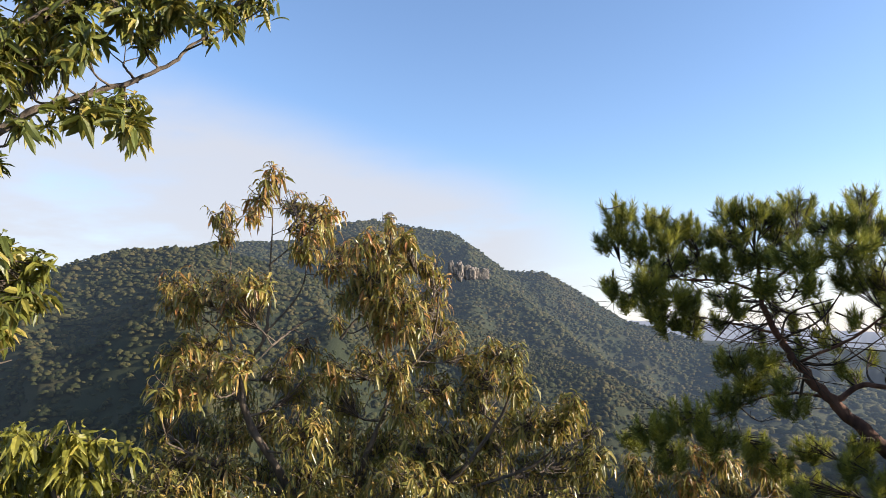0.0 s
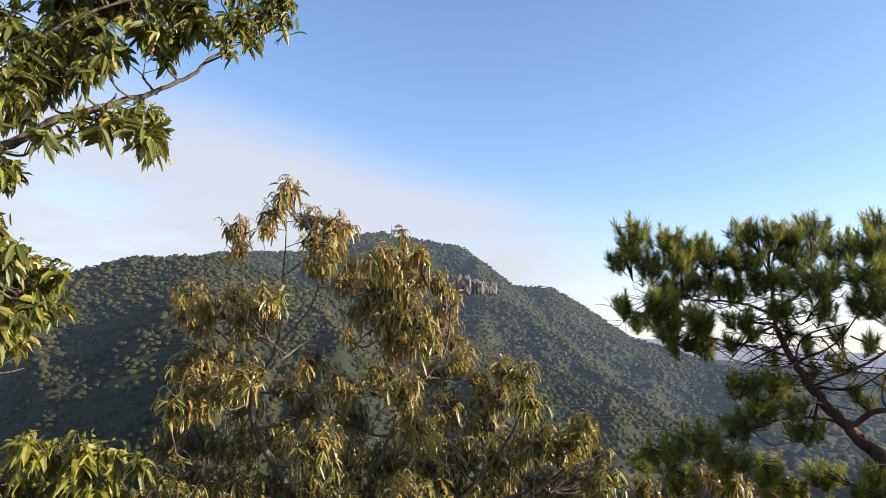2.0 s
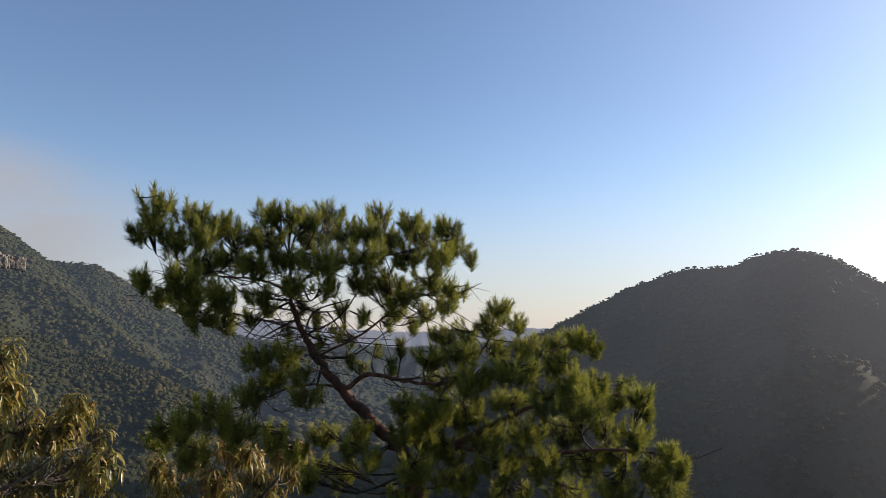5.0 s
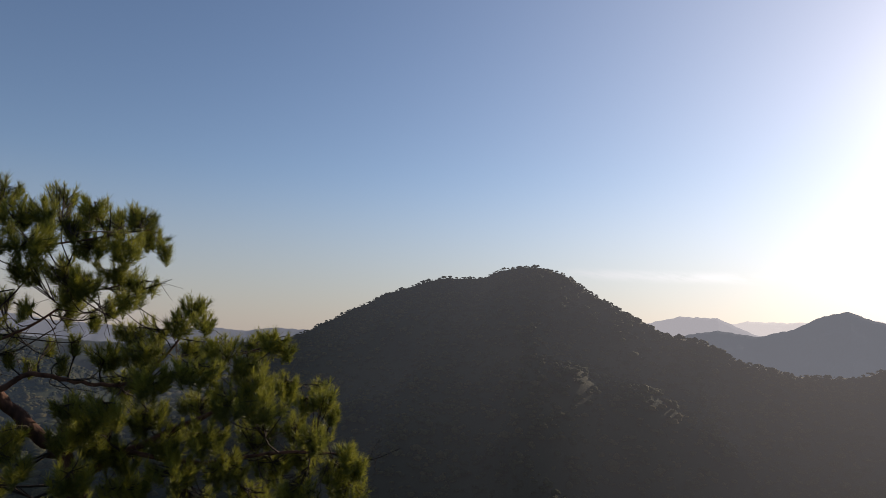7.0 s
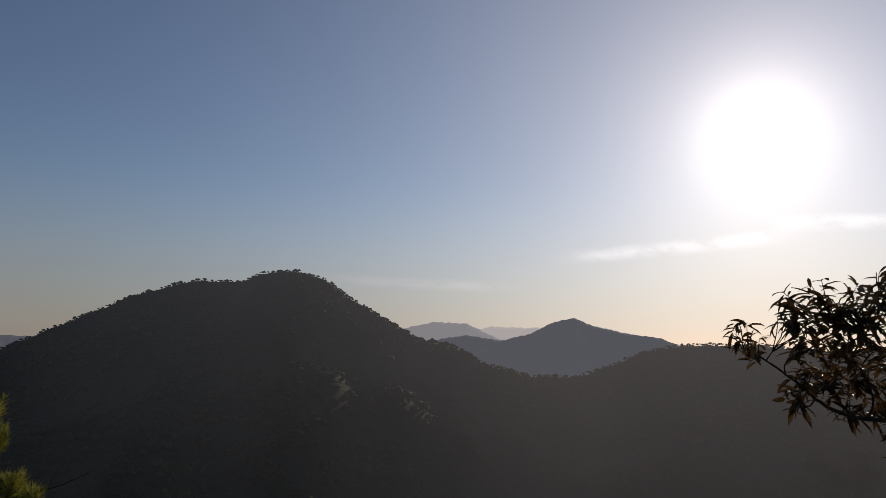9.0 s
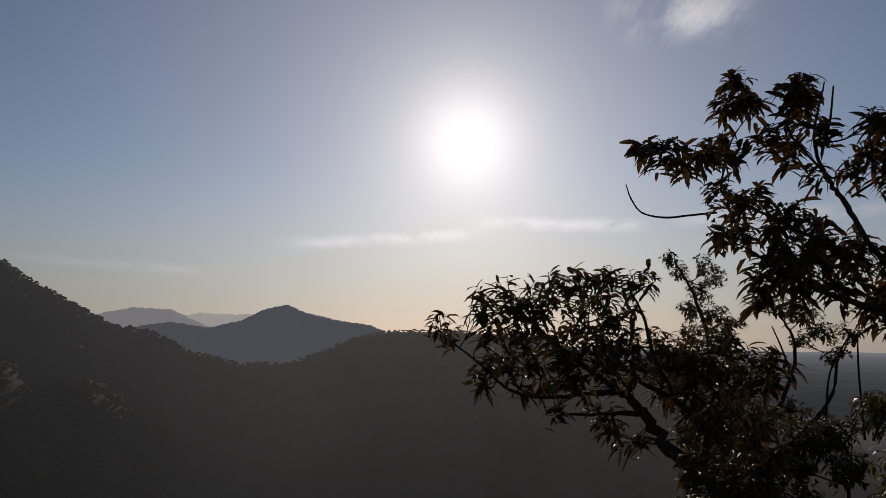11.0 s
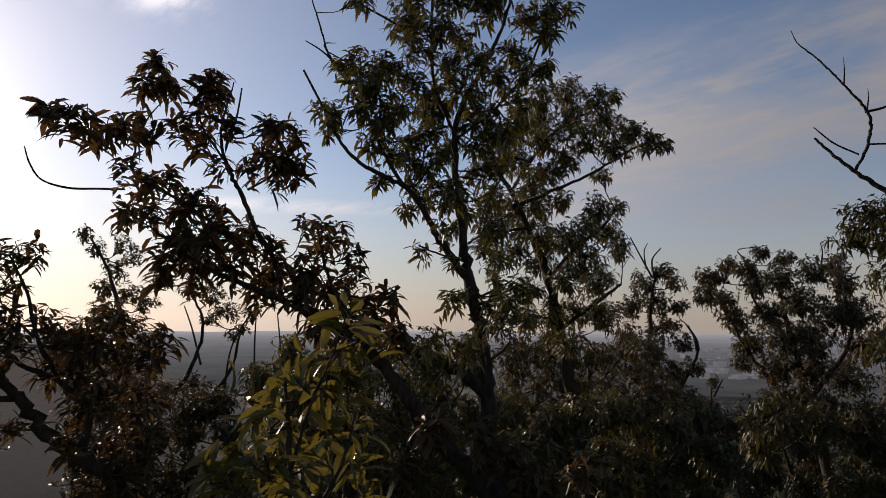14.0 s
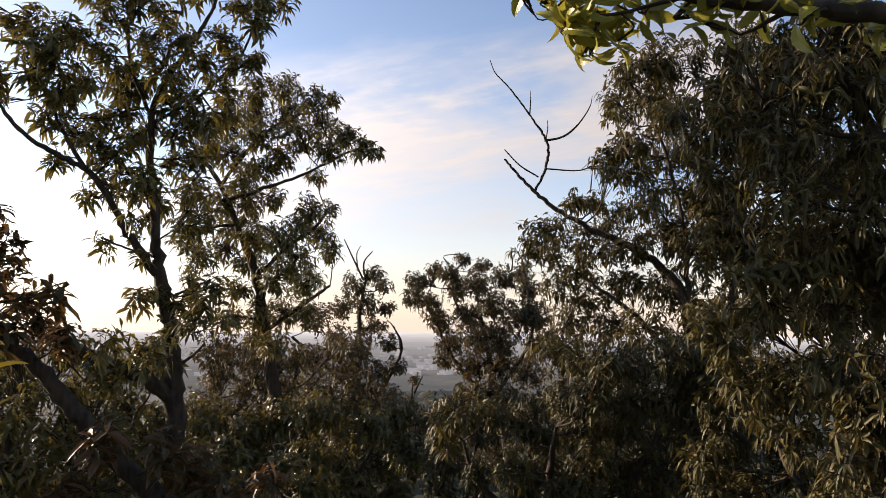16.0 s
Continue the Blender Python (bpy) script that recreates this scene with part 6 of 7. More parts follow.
dry_tree = dict(
    limbs=[
        [(0.00, 0.00, -0.15, 0.14), (-0.08, -0.00, 2.90, 0.10), (-0.16, -0.00, 3.89, 0.075), (-0.25, -0.00, 4.80, 0.057), (-0.24, -0.00, 5.54, 0.038), (-0.14, -0.00, 6.20, 0.024)],
        [(-0.16, -0.00, 3.89, 0.057), (0.21, -0.17, 4.43, 0.038), (0.45, -0.34, 4.98, 0.024), (0.31, -0.51, 5.35, 0.014)],
        [(-0.21, -0.00, 4.25, 0.047), (-0.90, -0.25, 4.80, 0.038), (-1.27, -0.50, 5.17, 0.024)],
        [(-0.08, -0.00, 2.90, 0.066), (-1.27, -0.13, 3.71, 0.047), (-2.00, -0.29, 4.35, 0.033), (-2.36, -0.42, 4.72, 0.019)],
        [(-0.08, -0.00, 2.90, 0.057), (0.57, 0.21, 3.89, 0.038), (0.67, 0.42, 4.34, 0.019)],
    ],
    bare=[
        [(-0.19, -0.00, 6.10, 0.019), (-0.38, -0.01, 6.48, 0.014), (-0.52, -0.01, 6.77, 0.009)],
        [(-0.16, -0.00, 6.10, 0.019), (-0.19, -0.00, 6.39, 0.014), (-0.05, -0.00, 6.58, 0.009)],
        [(-0.29, -0.00, 6.29, 0.014), (-0.31, -0.00, 6.53, 0.009), (-0.25, -0.00, 6.67, 0.005)],
        [(0.45, -0.01, 4.94, 0.024), (0.41, -0.01, 5.17, 0.019), (0.27, -0.00, 5.40, 0.009)],
        [(0.67, -0.02, 4.25, 0.019), (0.76, -0.03, 4.44, 0.014), (0.81, -0.03, 4.53, 0.009)],
        [(-2.36, -0.25, 4.72, 0.019), (-2.54, -0.28, 4.91, 0.014), (-2.72, -0.33, 4.95, 0.009)],
        [(-2.00, -0.18, 4.35, 0.019), (-2.27, -0.23, 4.63, 0.014), (-2.36, -0.25, 4.81, 0.009)],
    ],
    crowns=[
        [(-0.00, -0.03, 6.19, 0.19), (-0.34, 0.06, 6.01, 0.25), (0.13, -0.34, 5.99, 0.17), (-0.15, 0.08, 5.73, 0.26), (0.23, 0.17, 5.63, 0.17), (-0.51, -0.27, 5.63, 0.26), (-0.06, 0.16, 5.35, 0.26), (-0.64, 0.39, 5.16, 0.28), (-0.24, -0.24, 4.99, 0.28), (0.22, -0.07, 5.08, 0.19), (-0.85, -0.62, 5.45, 0.25), (0.03, -0.39, 4.64, 0.26), (-0.41, -0.74, 4.67, 0.30), (-0.84, -0.74, 4.84, 0.30), (0.38, -0.67, 4.75, 0.17), (0.71, 0.62, 4.38, 0.13)],
        [(-2.35, 0.14, 4.79, 0.23), (-1.94, -0.03, 4.80, 0.25), (-2.55, 0.20, 4.50, 0.26), (-1.91, -0.69, 4.40, 0.28), (-1.42, -0.33, 4.64, 0.26), (-1.28, 0.06, 4.33, 0.30), (-0.85, 0.54, 4.19, 0.32), (-0.26, 0.06, 4.15, 0.32), (0.20, -0.60, 4.23, 0.28), (-1.53, -0.84, 4.08, 0.32), (-2.20, -0.97, 4.09, 0.32), (0.59, 0.39, 4.02, 0.21), (0.41, 0.62, 3.61, 0.32), (-0.33, -0.57, 3.71, 0.38), (-1.13, 0.44, 3.45, 0.38), (-1.86, -0.90, 3.66, 0.38), (-2.83, 0.20, 4.13, 0.23)],
    ],
)
grow('slender_tree', 'slender tree with thin russet leaves and dry twig tips', 'tree', foot(6.82, -10.44), -148.1, leaf_mat=LEAF_SMALL, bark=BARK, seed=56, leaf=0.085, width=0.4, droop=0.5, per=44.0, count=(6, 9), plain=True, upward=0.6, twig=0.004, reach=1.15, group='slender trees lower on the slope', **dry_tree)

round_tree = dict(
    limbs=[
        [(0.00, 0.00, -0.15, 0.21), (-0.07, -0.00, 3.67, 0.17), (-0.40, -0.01, 5.33, 0.13), (-0.63, -0.01, 6.65, 0.084), (-0.87, -0.02, 7.73, 0.049)],
        [(-0.40, -0.01, 5.33, 0.084), (-1.30, 0.09, 6.11, 0.063), (-1.82, 0.18, 7.05, 0.042), (-2.21, 0.27, 7.87, 0.028)],
        [(-0.40, -0.01, 5.59, 0.070), (0.42, -0.04, 6.92, 0.056), (0.33, -0.06, 8.11, 0.028)],
        [(-0.63, -0.01, 6.65, 0.049), (-1.40, -0.08, 7.73, 0.035), (-1.52, -0.12, 8.55, 0.021)],
    ],
    bare=[
        [(-1.58, -0.08, 8.69, 0.021), (-1.71, -0.09, 8.90, 0.014), (-1.24, -0.05, 8.96, 0.007)],
        [(-0.05, -0.00, 8.53, 0.021), (-0.02, -0.00, 8.80, 0.014), (-0.05, -0.00, 9.00, 0.007)],
    ],
    crowns=[
        [(-2.24, -0.89, 8.25, 0.31), (-2.05, 1.00, 8.64, 0.28), (-2.39, -0.77, 7.86, 0.28), (-1.53, -0.69, 8.44, 0.31), (-1.29, 0.66, 8.89, 0.25), (-0.78, 0.18, 8.69, 0.22), (-1.39, -0.02, 8.14, 0.39), (-2.10, 0.05, 7.74, 0.39), (-0.80, -1.04, 8.21, 0.39), (-0.24, -1.02, 8.33, 0.33), (0.22, 1.24, 8.61, 0.33), (0.34, 0.52, 8.14, 0.39), (-1.84, 0.20, 7.32, 0.39), (-1.15, 0.12, 7.46, 0.45), (-0.45, -0.70, 7.71, 0.45), (0.17, -0.90, 7.44, 0.47)],
        [(-1.57, 0.14, 6.77, 0.39), (-0.82, -1.30, 6.95, 0.47), (-0.21, -1.23, 6.95, 0.50), (0.55, -0.42, 7.44, 0.47), (0.67, 0.21, 6.78, 0.50), (-1.81, 1.02, 6.31, 0.31), (-1.03, -0.16, 6.25, 0.45), (-0.37, -0.51, 6.28, 0.50), (0.42, 1.17, 6.05, 0.53), (-0.64, -0.54, 5.64, 0.50), (-0.02, -0.05, 5.35, 0.56), (-1.18, -0.10, 5.59, 0.28), (-0.87, -1.21, 5.09, 0.50), (0.70, -1.04, 5.48, 0.56), (-1.36, -1.34, 4.85, 0.50), (-0.45, 0.76, 4.16, 0.61), (0.81, -0.34, 4.40, 0.61)],
    ],
)
grow('broadleaf_tree', 'round broadleaf tree with rust-tinged leaves', 'tree', foot(6.70, -16.60), -159.5, leaf_mat=LEAF_SMALL, bark=BARK, seed=57, leaf=0.13, width=0.4, droop=0.6, per=27.0, count=(6, 9), plain=True, upward=0.5, twig=0.006, reach=1.1, group='', **round_tree)

dead_bough_chestnut = dict(
    limbs=[
        [(0.00, 0.00, -0.15, 0.24), (0.01, -0.00, 2.35, 0.19), (0.02, -0.00, 3.48, 0.16), (-0.08, -0.00, 4.41, 0.13), (-0.38, -0.01, 4.91, 0.082), (-0.87, -0.05, 5.21, 0.061), (-1.22, -0.09, 5.39, 0.051), (-1.63, -0.16, 5.67, 0.041), (-1.81, -0.20, 5.84, 0.034), (-1.99, -0.25, 6.04, 0.027), (-2.14, -0.28, 6.22, 0.020)],
        [(0.02, -0.00, 3.48, 0.082), (0.38, 0.04, 4.52, 0.068), (0.54, 0.08, 5.50, 0.048), (0.49, 0.13, 6.40, 0.031), (0.33, 0.19, 7.11, 0.020)],
        [(-0.08, -0.00, 4.41, 0.054), (-0.09, -0.02, 5.26, 0.041), (-0.26, -0.04, 6.14, 0.031), (-0.51, -0.06, 6.82, 0.020), (-0.78, -0.10, 7.26, 0.014)],
        [(0.01, -0.00, 2.35, 0.082), (-0.68, -0.03, 3.33, 0.054), (-1.22, -0.10, 3.80, 0.037), (-1.62, -0.17, 4.11, 0.020)],
        [(0.02, -0.00, 3.48, 0.068), (-0.63, 0.11, 4.30, 0.044), (-1.13, 0.19, 4.68, 0.031), (-1.47, 0.27, 4.95, 0.017)],
        [(-1.78, -0.20, 5.82, 0.027), (-1.68, -0.19, 6.02, 0.027), (-1.62, -0.19, 6.25, 0.027), (-1.65, -0.21, 6.45, 0.024), (-1.78, -0.26, 6.67, 0.020), (-1.90, -0.30, 6.86, 0.017), (-2.09, -0.36, 7.12, 0.014), (-2.22, -0.41, 7.27, 0.010), (-2.28, -0.44, 7.43, 0.007)],
    ],
    bare=[
        [(-1.67, -0.17, 6.44, 0.017), (-1.51, -0.14, 6.46, 0.014), (-1.38, -0.12, 6.52, 0.014), (-1.24, -0.10, 6.66, 0.010), (-1.13, -0.08, 6.84, 0.007), (-1.10, -0.08, 6.97, 0.003)],
        [(-1.84, -0.21, 6.78, 0.010), (-1.83, -0.21, 6.92, 0.007), (-1.83, -0.21, 7.07, 0.003)],
        [(-1.74, -0.19, 5.99, 0.010), (-1.96, -0.24, 6.14, 0.010), (-2.14, -0.28, 6.34, 0.007)],
        [(-1.65, -0.17, 6.45, 0.010), (-1.63, -0.16, 6.59, 0.007), (-1.63, -0.17, 6.69, 0.003)],
        [(-1.14, -0.08, 5.78, 0.010), (-1.12, -0.08, 5.97, 0.007), (-1.11, -0.08, 6.07, 0.003)],
    ],
    crowns=[
        clumps(3, 30, (0.5, 2.0), (-0.4, 0.9), (2.6, 7.6), (0.28, 0.36)),
        clumps(6, 18, (-0.4, 0.55), (-0.3, 0.6), (5.2, 7.7), (0.22, 0.29)),
        [(-1.26, -0.66, 5.60, 0.14), (-1.18, 0.15, 5.72, 0.15), (-1.63, -0.84, 5.20, 0.16), (-1.90, -0.20, 5.10, 0.15), (-1.49, -0.32, 5.32, 0.19), (-1.57, -0.26, 5.07, 0.20), (-1.27, 0.22, 5.30, 0.20), (-0.97, 0.42, 5.51, 0.19), (-1.07, 0.58, 5.19, 0.23), (-1.35, 0.28, 4.98, 0.22), (-0.72, 0.41, 5.69, 0.20), (-1.10, 0.54, 5.74, 0.12)],
        [(-0.96, -0.22, 6.12, 0.15), (-0.80, -0.26, 6.22, 0.18), (-0.82, -0.71, 5.88, 0.16), (-0.66, -0.09, 5.98, 0.20), (-0.54, -0.64, 6.27, 0.22), (-0.77, -0.44, 6.61, 0.18), (-0.90, -0.18, 6.84, 0.12), (-0.72, -0.16, 7.01, 0.19), (-0.47, 0.35, 6.99, 0.23), (-0.66, -0.08, 7.28, 0.20), (-0.33, 0.28, 7.35, 0.24), (-0.22, -0.68, 6.45, 0.26), (-0.39, 0.30, 6.23, 0.26), (-0.12, 0.36, 5.82, 0.27), (-0.42, -0.70, 5.54, 0.24)],
        [(-0.63, -0.24, 5.14, 0.26), (-0.31, 0.18, 5.30, 0.27), (0.00, -0.51, 5.02, 0.29), (-1.62, 0.27, 4.71, 0.23), (-1.28, 0.57, 4.65, 0.26), (-0.82, 0.36, 4.76, 0.27), (-0.40, 0.15, 4.67, 0.29), (-0.03, 0.39, 4.55, 0.29), (-1.48, 0.49, 4.31, 0.26), (-1.05, 0.57, 4.24, 0.29), (-0.56, -0.26, 4.18, 0.29), (-0.16, 0.20, 4.05, 0.30), (0.25, -0.58, 4.29, 0.30), (0.38, 0.57, 4.98, 0.30)],
        [(-1.40, -0.75, 3.95, 0.26), (-1.12, -0.38, 3.82, 0.29), (-0.72, 0.07, 3.68, 0.30), (-0.27, -0.40, 3.62, 0.31), (0.13, -0.12, 3.61, 0.31), (-1.38, -0.33, 3.45, 0.29), (-0.98, 0.17, 3.23, 0.31), (-0.47, 0.01, 3.10, 0.33), (-0.00, 0.46, 2.96, 0.33), (0.42, 0.16, 3.37, 0.33), (-1.36, 0.20, 2.89, 0.31), (-0.80, -0.72, 2.90, 0.33), (-0.35, 0.24, 2.55, 0.34), (0.18, 0.57, 2.42, 0.34), (-1.47, -0.65, 2.60, 0.31), (-1.10, 0.32, 2.26, 0.34)],
    ],
)
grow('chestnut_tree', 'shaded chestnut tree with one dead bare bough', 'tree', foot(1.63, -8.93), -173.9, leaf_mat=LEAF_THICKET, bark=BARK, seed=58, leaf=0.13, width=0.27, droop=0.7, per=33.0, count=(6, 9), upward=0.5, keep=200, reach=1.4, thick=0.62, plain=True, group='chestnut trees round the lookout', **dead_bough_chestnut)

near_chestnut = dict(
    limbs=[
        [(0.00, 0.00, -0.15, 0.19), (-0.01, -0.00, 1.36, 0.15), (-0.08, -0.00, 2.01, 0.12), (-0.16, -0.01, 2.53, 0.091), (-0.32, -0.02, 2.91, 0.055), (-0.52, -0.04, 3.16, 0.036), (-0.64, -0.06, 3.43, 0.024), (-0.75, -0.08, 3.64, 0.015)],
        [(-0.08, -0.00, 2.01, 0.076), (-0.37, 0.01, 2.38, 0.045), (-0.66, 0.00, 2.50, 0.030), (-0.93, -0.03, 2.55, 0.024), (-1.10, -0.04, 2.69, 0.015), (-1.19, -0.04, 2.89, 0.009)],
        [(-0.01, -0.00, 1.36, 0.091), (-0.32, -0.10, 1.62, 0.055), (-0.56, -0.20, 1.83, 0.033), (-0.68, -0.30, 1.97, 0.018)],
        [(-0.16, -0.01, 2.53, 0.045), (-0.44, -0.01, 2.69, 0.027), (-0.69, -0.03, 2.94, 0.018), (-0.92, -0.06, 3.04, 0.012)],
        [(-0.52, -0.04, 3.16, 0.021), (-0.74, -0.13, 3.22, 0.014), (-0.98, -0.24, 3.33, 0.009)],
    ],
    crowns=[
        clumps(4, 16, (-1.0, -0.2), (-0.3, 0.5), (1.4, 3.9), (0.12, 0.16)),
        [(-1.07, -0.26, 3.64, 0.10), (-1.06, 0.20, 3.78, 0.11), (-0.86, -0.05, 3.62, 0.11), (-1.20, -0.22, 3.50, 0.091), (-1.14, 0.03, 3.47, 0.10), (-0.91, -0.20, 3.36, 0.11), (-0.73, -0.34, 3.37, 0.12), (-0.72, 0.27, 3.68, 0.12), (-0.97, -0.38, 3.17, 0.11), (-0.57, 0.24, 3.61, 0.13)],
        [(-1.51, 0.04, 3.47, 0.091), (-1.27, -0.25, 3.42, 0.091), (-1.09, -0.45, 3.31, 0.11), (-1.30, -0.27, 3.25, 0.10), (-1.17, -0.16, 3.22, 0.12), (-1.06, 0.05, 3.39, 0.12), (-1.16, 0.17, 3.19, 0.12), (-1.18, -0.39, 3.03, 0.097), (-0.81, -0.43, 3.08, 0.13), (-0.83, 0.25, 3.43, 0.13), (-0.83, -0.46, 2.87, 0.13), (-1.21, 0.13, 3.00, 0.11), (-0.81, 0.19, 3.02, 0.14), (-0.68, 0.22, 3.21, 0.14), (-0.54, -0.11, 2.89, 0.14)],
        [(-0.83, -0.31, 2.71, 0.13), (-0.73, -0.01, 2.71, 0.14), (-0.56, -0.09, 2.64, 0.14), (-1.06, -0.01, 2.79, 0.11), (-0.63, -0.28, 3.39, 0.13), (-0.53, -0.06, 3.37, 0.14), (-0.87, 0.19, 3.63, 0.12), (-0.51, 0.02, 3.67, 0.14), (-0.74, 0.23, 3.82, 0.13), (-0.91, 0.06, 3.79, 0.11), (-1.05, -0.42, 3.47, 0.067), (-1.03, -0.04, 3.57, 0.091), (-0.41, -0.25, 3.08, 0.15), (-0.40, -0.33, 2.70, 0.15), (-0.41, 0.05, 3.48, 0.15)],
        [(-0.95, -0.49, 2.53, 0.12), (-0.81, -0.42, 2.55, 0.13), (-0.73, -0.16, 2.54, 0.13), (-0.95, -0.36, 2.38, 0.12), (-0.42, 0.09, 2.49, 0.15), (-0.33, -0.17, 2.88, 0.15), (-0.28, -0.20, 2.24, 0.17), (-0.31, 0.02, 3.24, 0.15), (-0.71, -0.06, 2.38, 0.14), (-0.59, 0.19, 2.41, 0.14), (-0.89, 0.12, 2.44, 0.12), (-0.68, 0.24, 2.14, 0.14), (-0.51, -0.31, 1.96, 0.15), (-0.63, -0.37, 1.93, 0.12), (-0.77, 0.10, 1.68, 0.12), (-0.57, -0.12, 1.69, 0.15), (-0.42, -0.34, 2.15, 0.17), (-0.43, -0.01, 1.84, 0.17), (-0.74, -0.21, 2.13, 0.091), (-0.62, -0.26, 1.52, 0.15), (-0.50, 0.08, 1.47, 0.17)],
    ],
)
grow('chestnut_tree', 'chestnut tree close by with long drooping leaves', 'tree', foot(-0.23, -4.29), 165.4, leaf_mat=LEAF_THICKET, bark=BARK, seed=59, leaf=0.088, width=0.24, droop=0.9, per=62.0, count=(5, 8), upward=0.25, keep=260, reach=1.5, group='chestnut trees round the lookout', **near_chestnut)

slope_shrub = dict(
    limbs=[
        [(0.00, 0.00, -0.15, 0.076), (-0.05, 0.00, 1.88, 0.056), (-0.16, 0.00, 2.35, 0.036), (-0.21, 0.00, 2.78, 0.015)],
        [(-0.05, 0.00, 1.88, 0.041), (0.46, 0.08, 2.32, 0.025), (0.55, 0.17, 2.66, 0.013)],
        [(-0.05, 0.00, 1.88, 0.041), (-0.56, -0.12, 2.24, 0.025), (-0.61, -0.22, 2.57, 0.013)],
    ],
    crowns=[
        [(-0.58, 0.14, 2.88, 0.18), (-0.32, -0.28, 2.97, 0.21), (-0.04, 0.39, 2.93, 0.16), (0.24, -0.10, 2.93, 0.22), (0.43, -0.04, 2.91, 0.21), (-0.50, -0.35, 2.70, 0.16), (-0.36, -0.04, 2.69, 0.23), (-0.06, -0.22, 2.75, 0.19), (0.19, 0.29, 2.66, 0.19), (0.48, -0.38, 2.76, 0.18), (-0.58, 0.01, 2.50, 0.16), (-0.27, -0.10, 2.46, 0.21), (-0.08, 0.42, 2.28, 0.22), (0.20, 0.16, 2.42, 0.21), (0.54, 0.04, 2.34, 0.19)],
        [(-0.42, -0.36, 2.34, 0.20), (-0.14, -0.39, 2.26, 0.20), (0.09, 0.11, 2.25, 0.18), (0.41, 0.41, 2.10, 0.17), (0.59, -0.44, 2.25, 0.21), (-0.53, -0.10, 2.04, 0.22), (-0.27, -0.13, 2.04, 0.20), (-0.05, -0.47, 2.17, 0.21), (0.33, 0.12, 1.90, 0.19), (0.51, -0.05, 1.95, 0.23)],
    ],
)
grow('shrub', 'dense dark shrub with small leathery leaves', 'shrub', foot(6.68, -2.58), -109.8, leaf_mat=LEAF_SMALL, bark=BARK, seed=61, leaf=0.08, width=0.4, droop=0.5, per=44.0, count=(6, 9), plain=True, group='shrubs on the slope', **slope_shrub)

hollow_shrub = dict(
    limbs=[
        [(0.00, 0.00, -0.15, 0.097), (-0.04, 0.00, 1.90, 0.076), (-0.19, 0.00, 2.45, 0.049), (-0.40, -0.01, 3.07, 0.022)],
        [(-0.04, 0.00, 1.90, 0.049), (0.43, -0.02, 2.56, 0.032), (0.55, -0.04, 3.08, 0.016)],
        [(-0.04, 0.00, 1.90, 0.049), (-0.82, 0.11, 2.40, 0.032), (-1.03, 0.24, 2.87, 0.016)],
    ],
    crowns=[
        [(-0.98, 0.08, 3.57, 0.20), (-0.60, -0.34, 3.47, 0.25), (-0.40, 0.55, 3.43, 0.24), (0.01, 0.51, 3.53, 0.23), (0.33, 0.23, 3.43, 0.28), (0.68, -0.49, 3.51, 0.23), (-1.27, 0.04, 3.28, 0.23), (-0.79, -0.65, 3.28, 0.27), (-0.48, -0.27, 3.22, 0.21), (-0.23, -0.08, 3.24, 0.20), (0.17, -0.04, 3.11, 0.25), (0.48, 0.33, 3.09, 0.25), (-1.02, -0.01, 2.86, 0.25), (-0.78, 0.14, 2.80, 0.27), (-0.44, -0.07, 2.88, 0.25)],
        [(-0.07, 0.28, 2.87, 0.23), (0.31, -0.38, 2.97, 0.26), (0.62, 0.45, 2.78, 0.27), (-1.19, 0.31, 2.48, 0.25), (-0.86, 0.45, 2.59, 0.22), (-0.47, 0.53, 2.59, 0.27), (-0.17, 0.34, 2.49, 0.22), (0.26, -0.25, 2.65, 0.23), (0.58, 0.48, 2.52, 0.24), (-1.27, 0.26, 2.27, 0.27), (-0.81, -0.08, 2.43, 0.26), (-0.44, -0.49, 2.39, 0.21), (-0.14, 0.57, 2.30, 0.24), (0.13, -0.34, 2.48, 0.27), (0.41, -0.40, 2.45, 0.26)],
        [(-1.23, -0.05, 1.99, 0.23), (-0.87, 0.38, 2.04, 0.22), (-0.54, -0.29, 2.11, 0.19), (-0.11, -0.35, 2.25, 0.25), (0.08, 0.35, 2.03, 0.26), (0.44, 0.07, 2.12, 0.25)],
    ],
)
grow('shrub', 'broad dark shrub under the chestnut trees', 'shrub', foot(6.08, -4.50), -127.6, leaf_mat=LEAF_OLIVE, bark=BARK, seed=62, leaf=0.12, width=0.32, droop=0.7, per=32.0, count=(6, 9), plain=True, group='shrubs on the slope', **hollow_shrub)

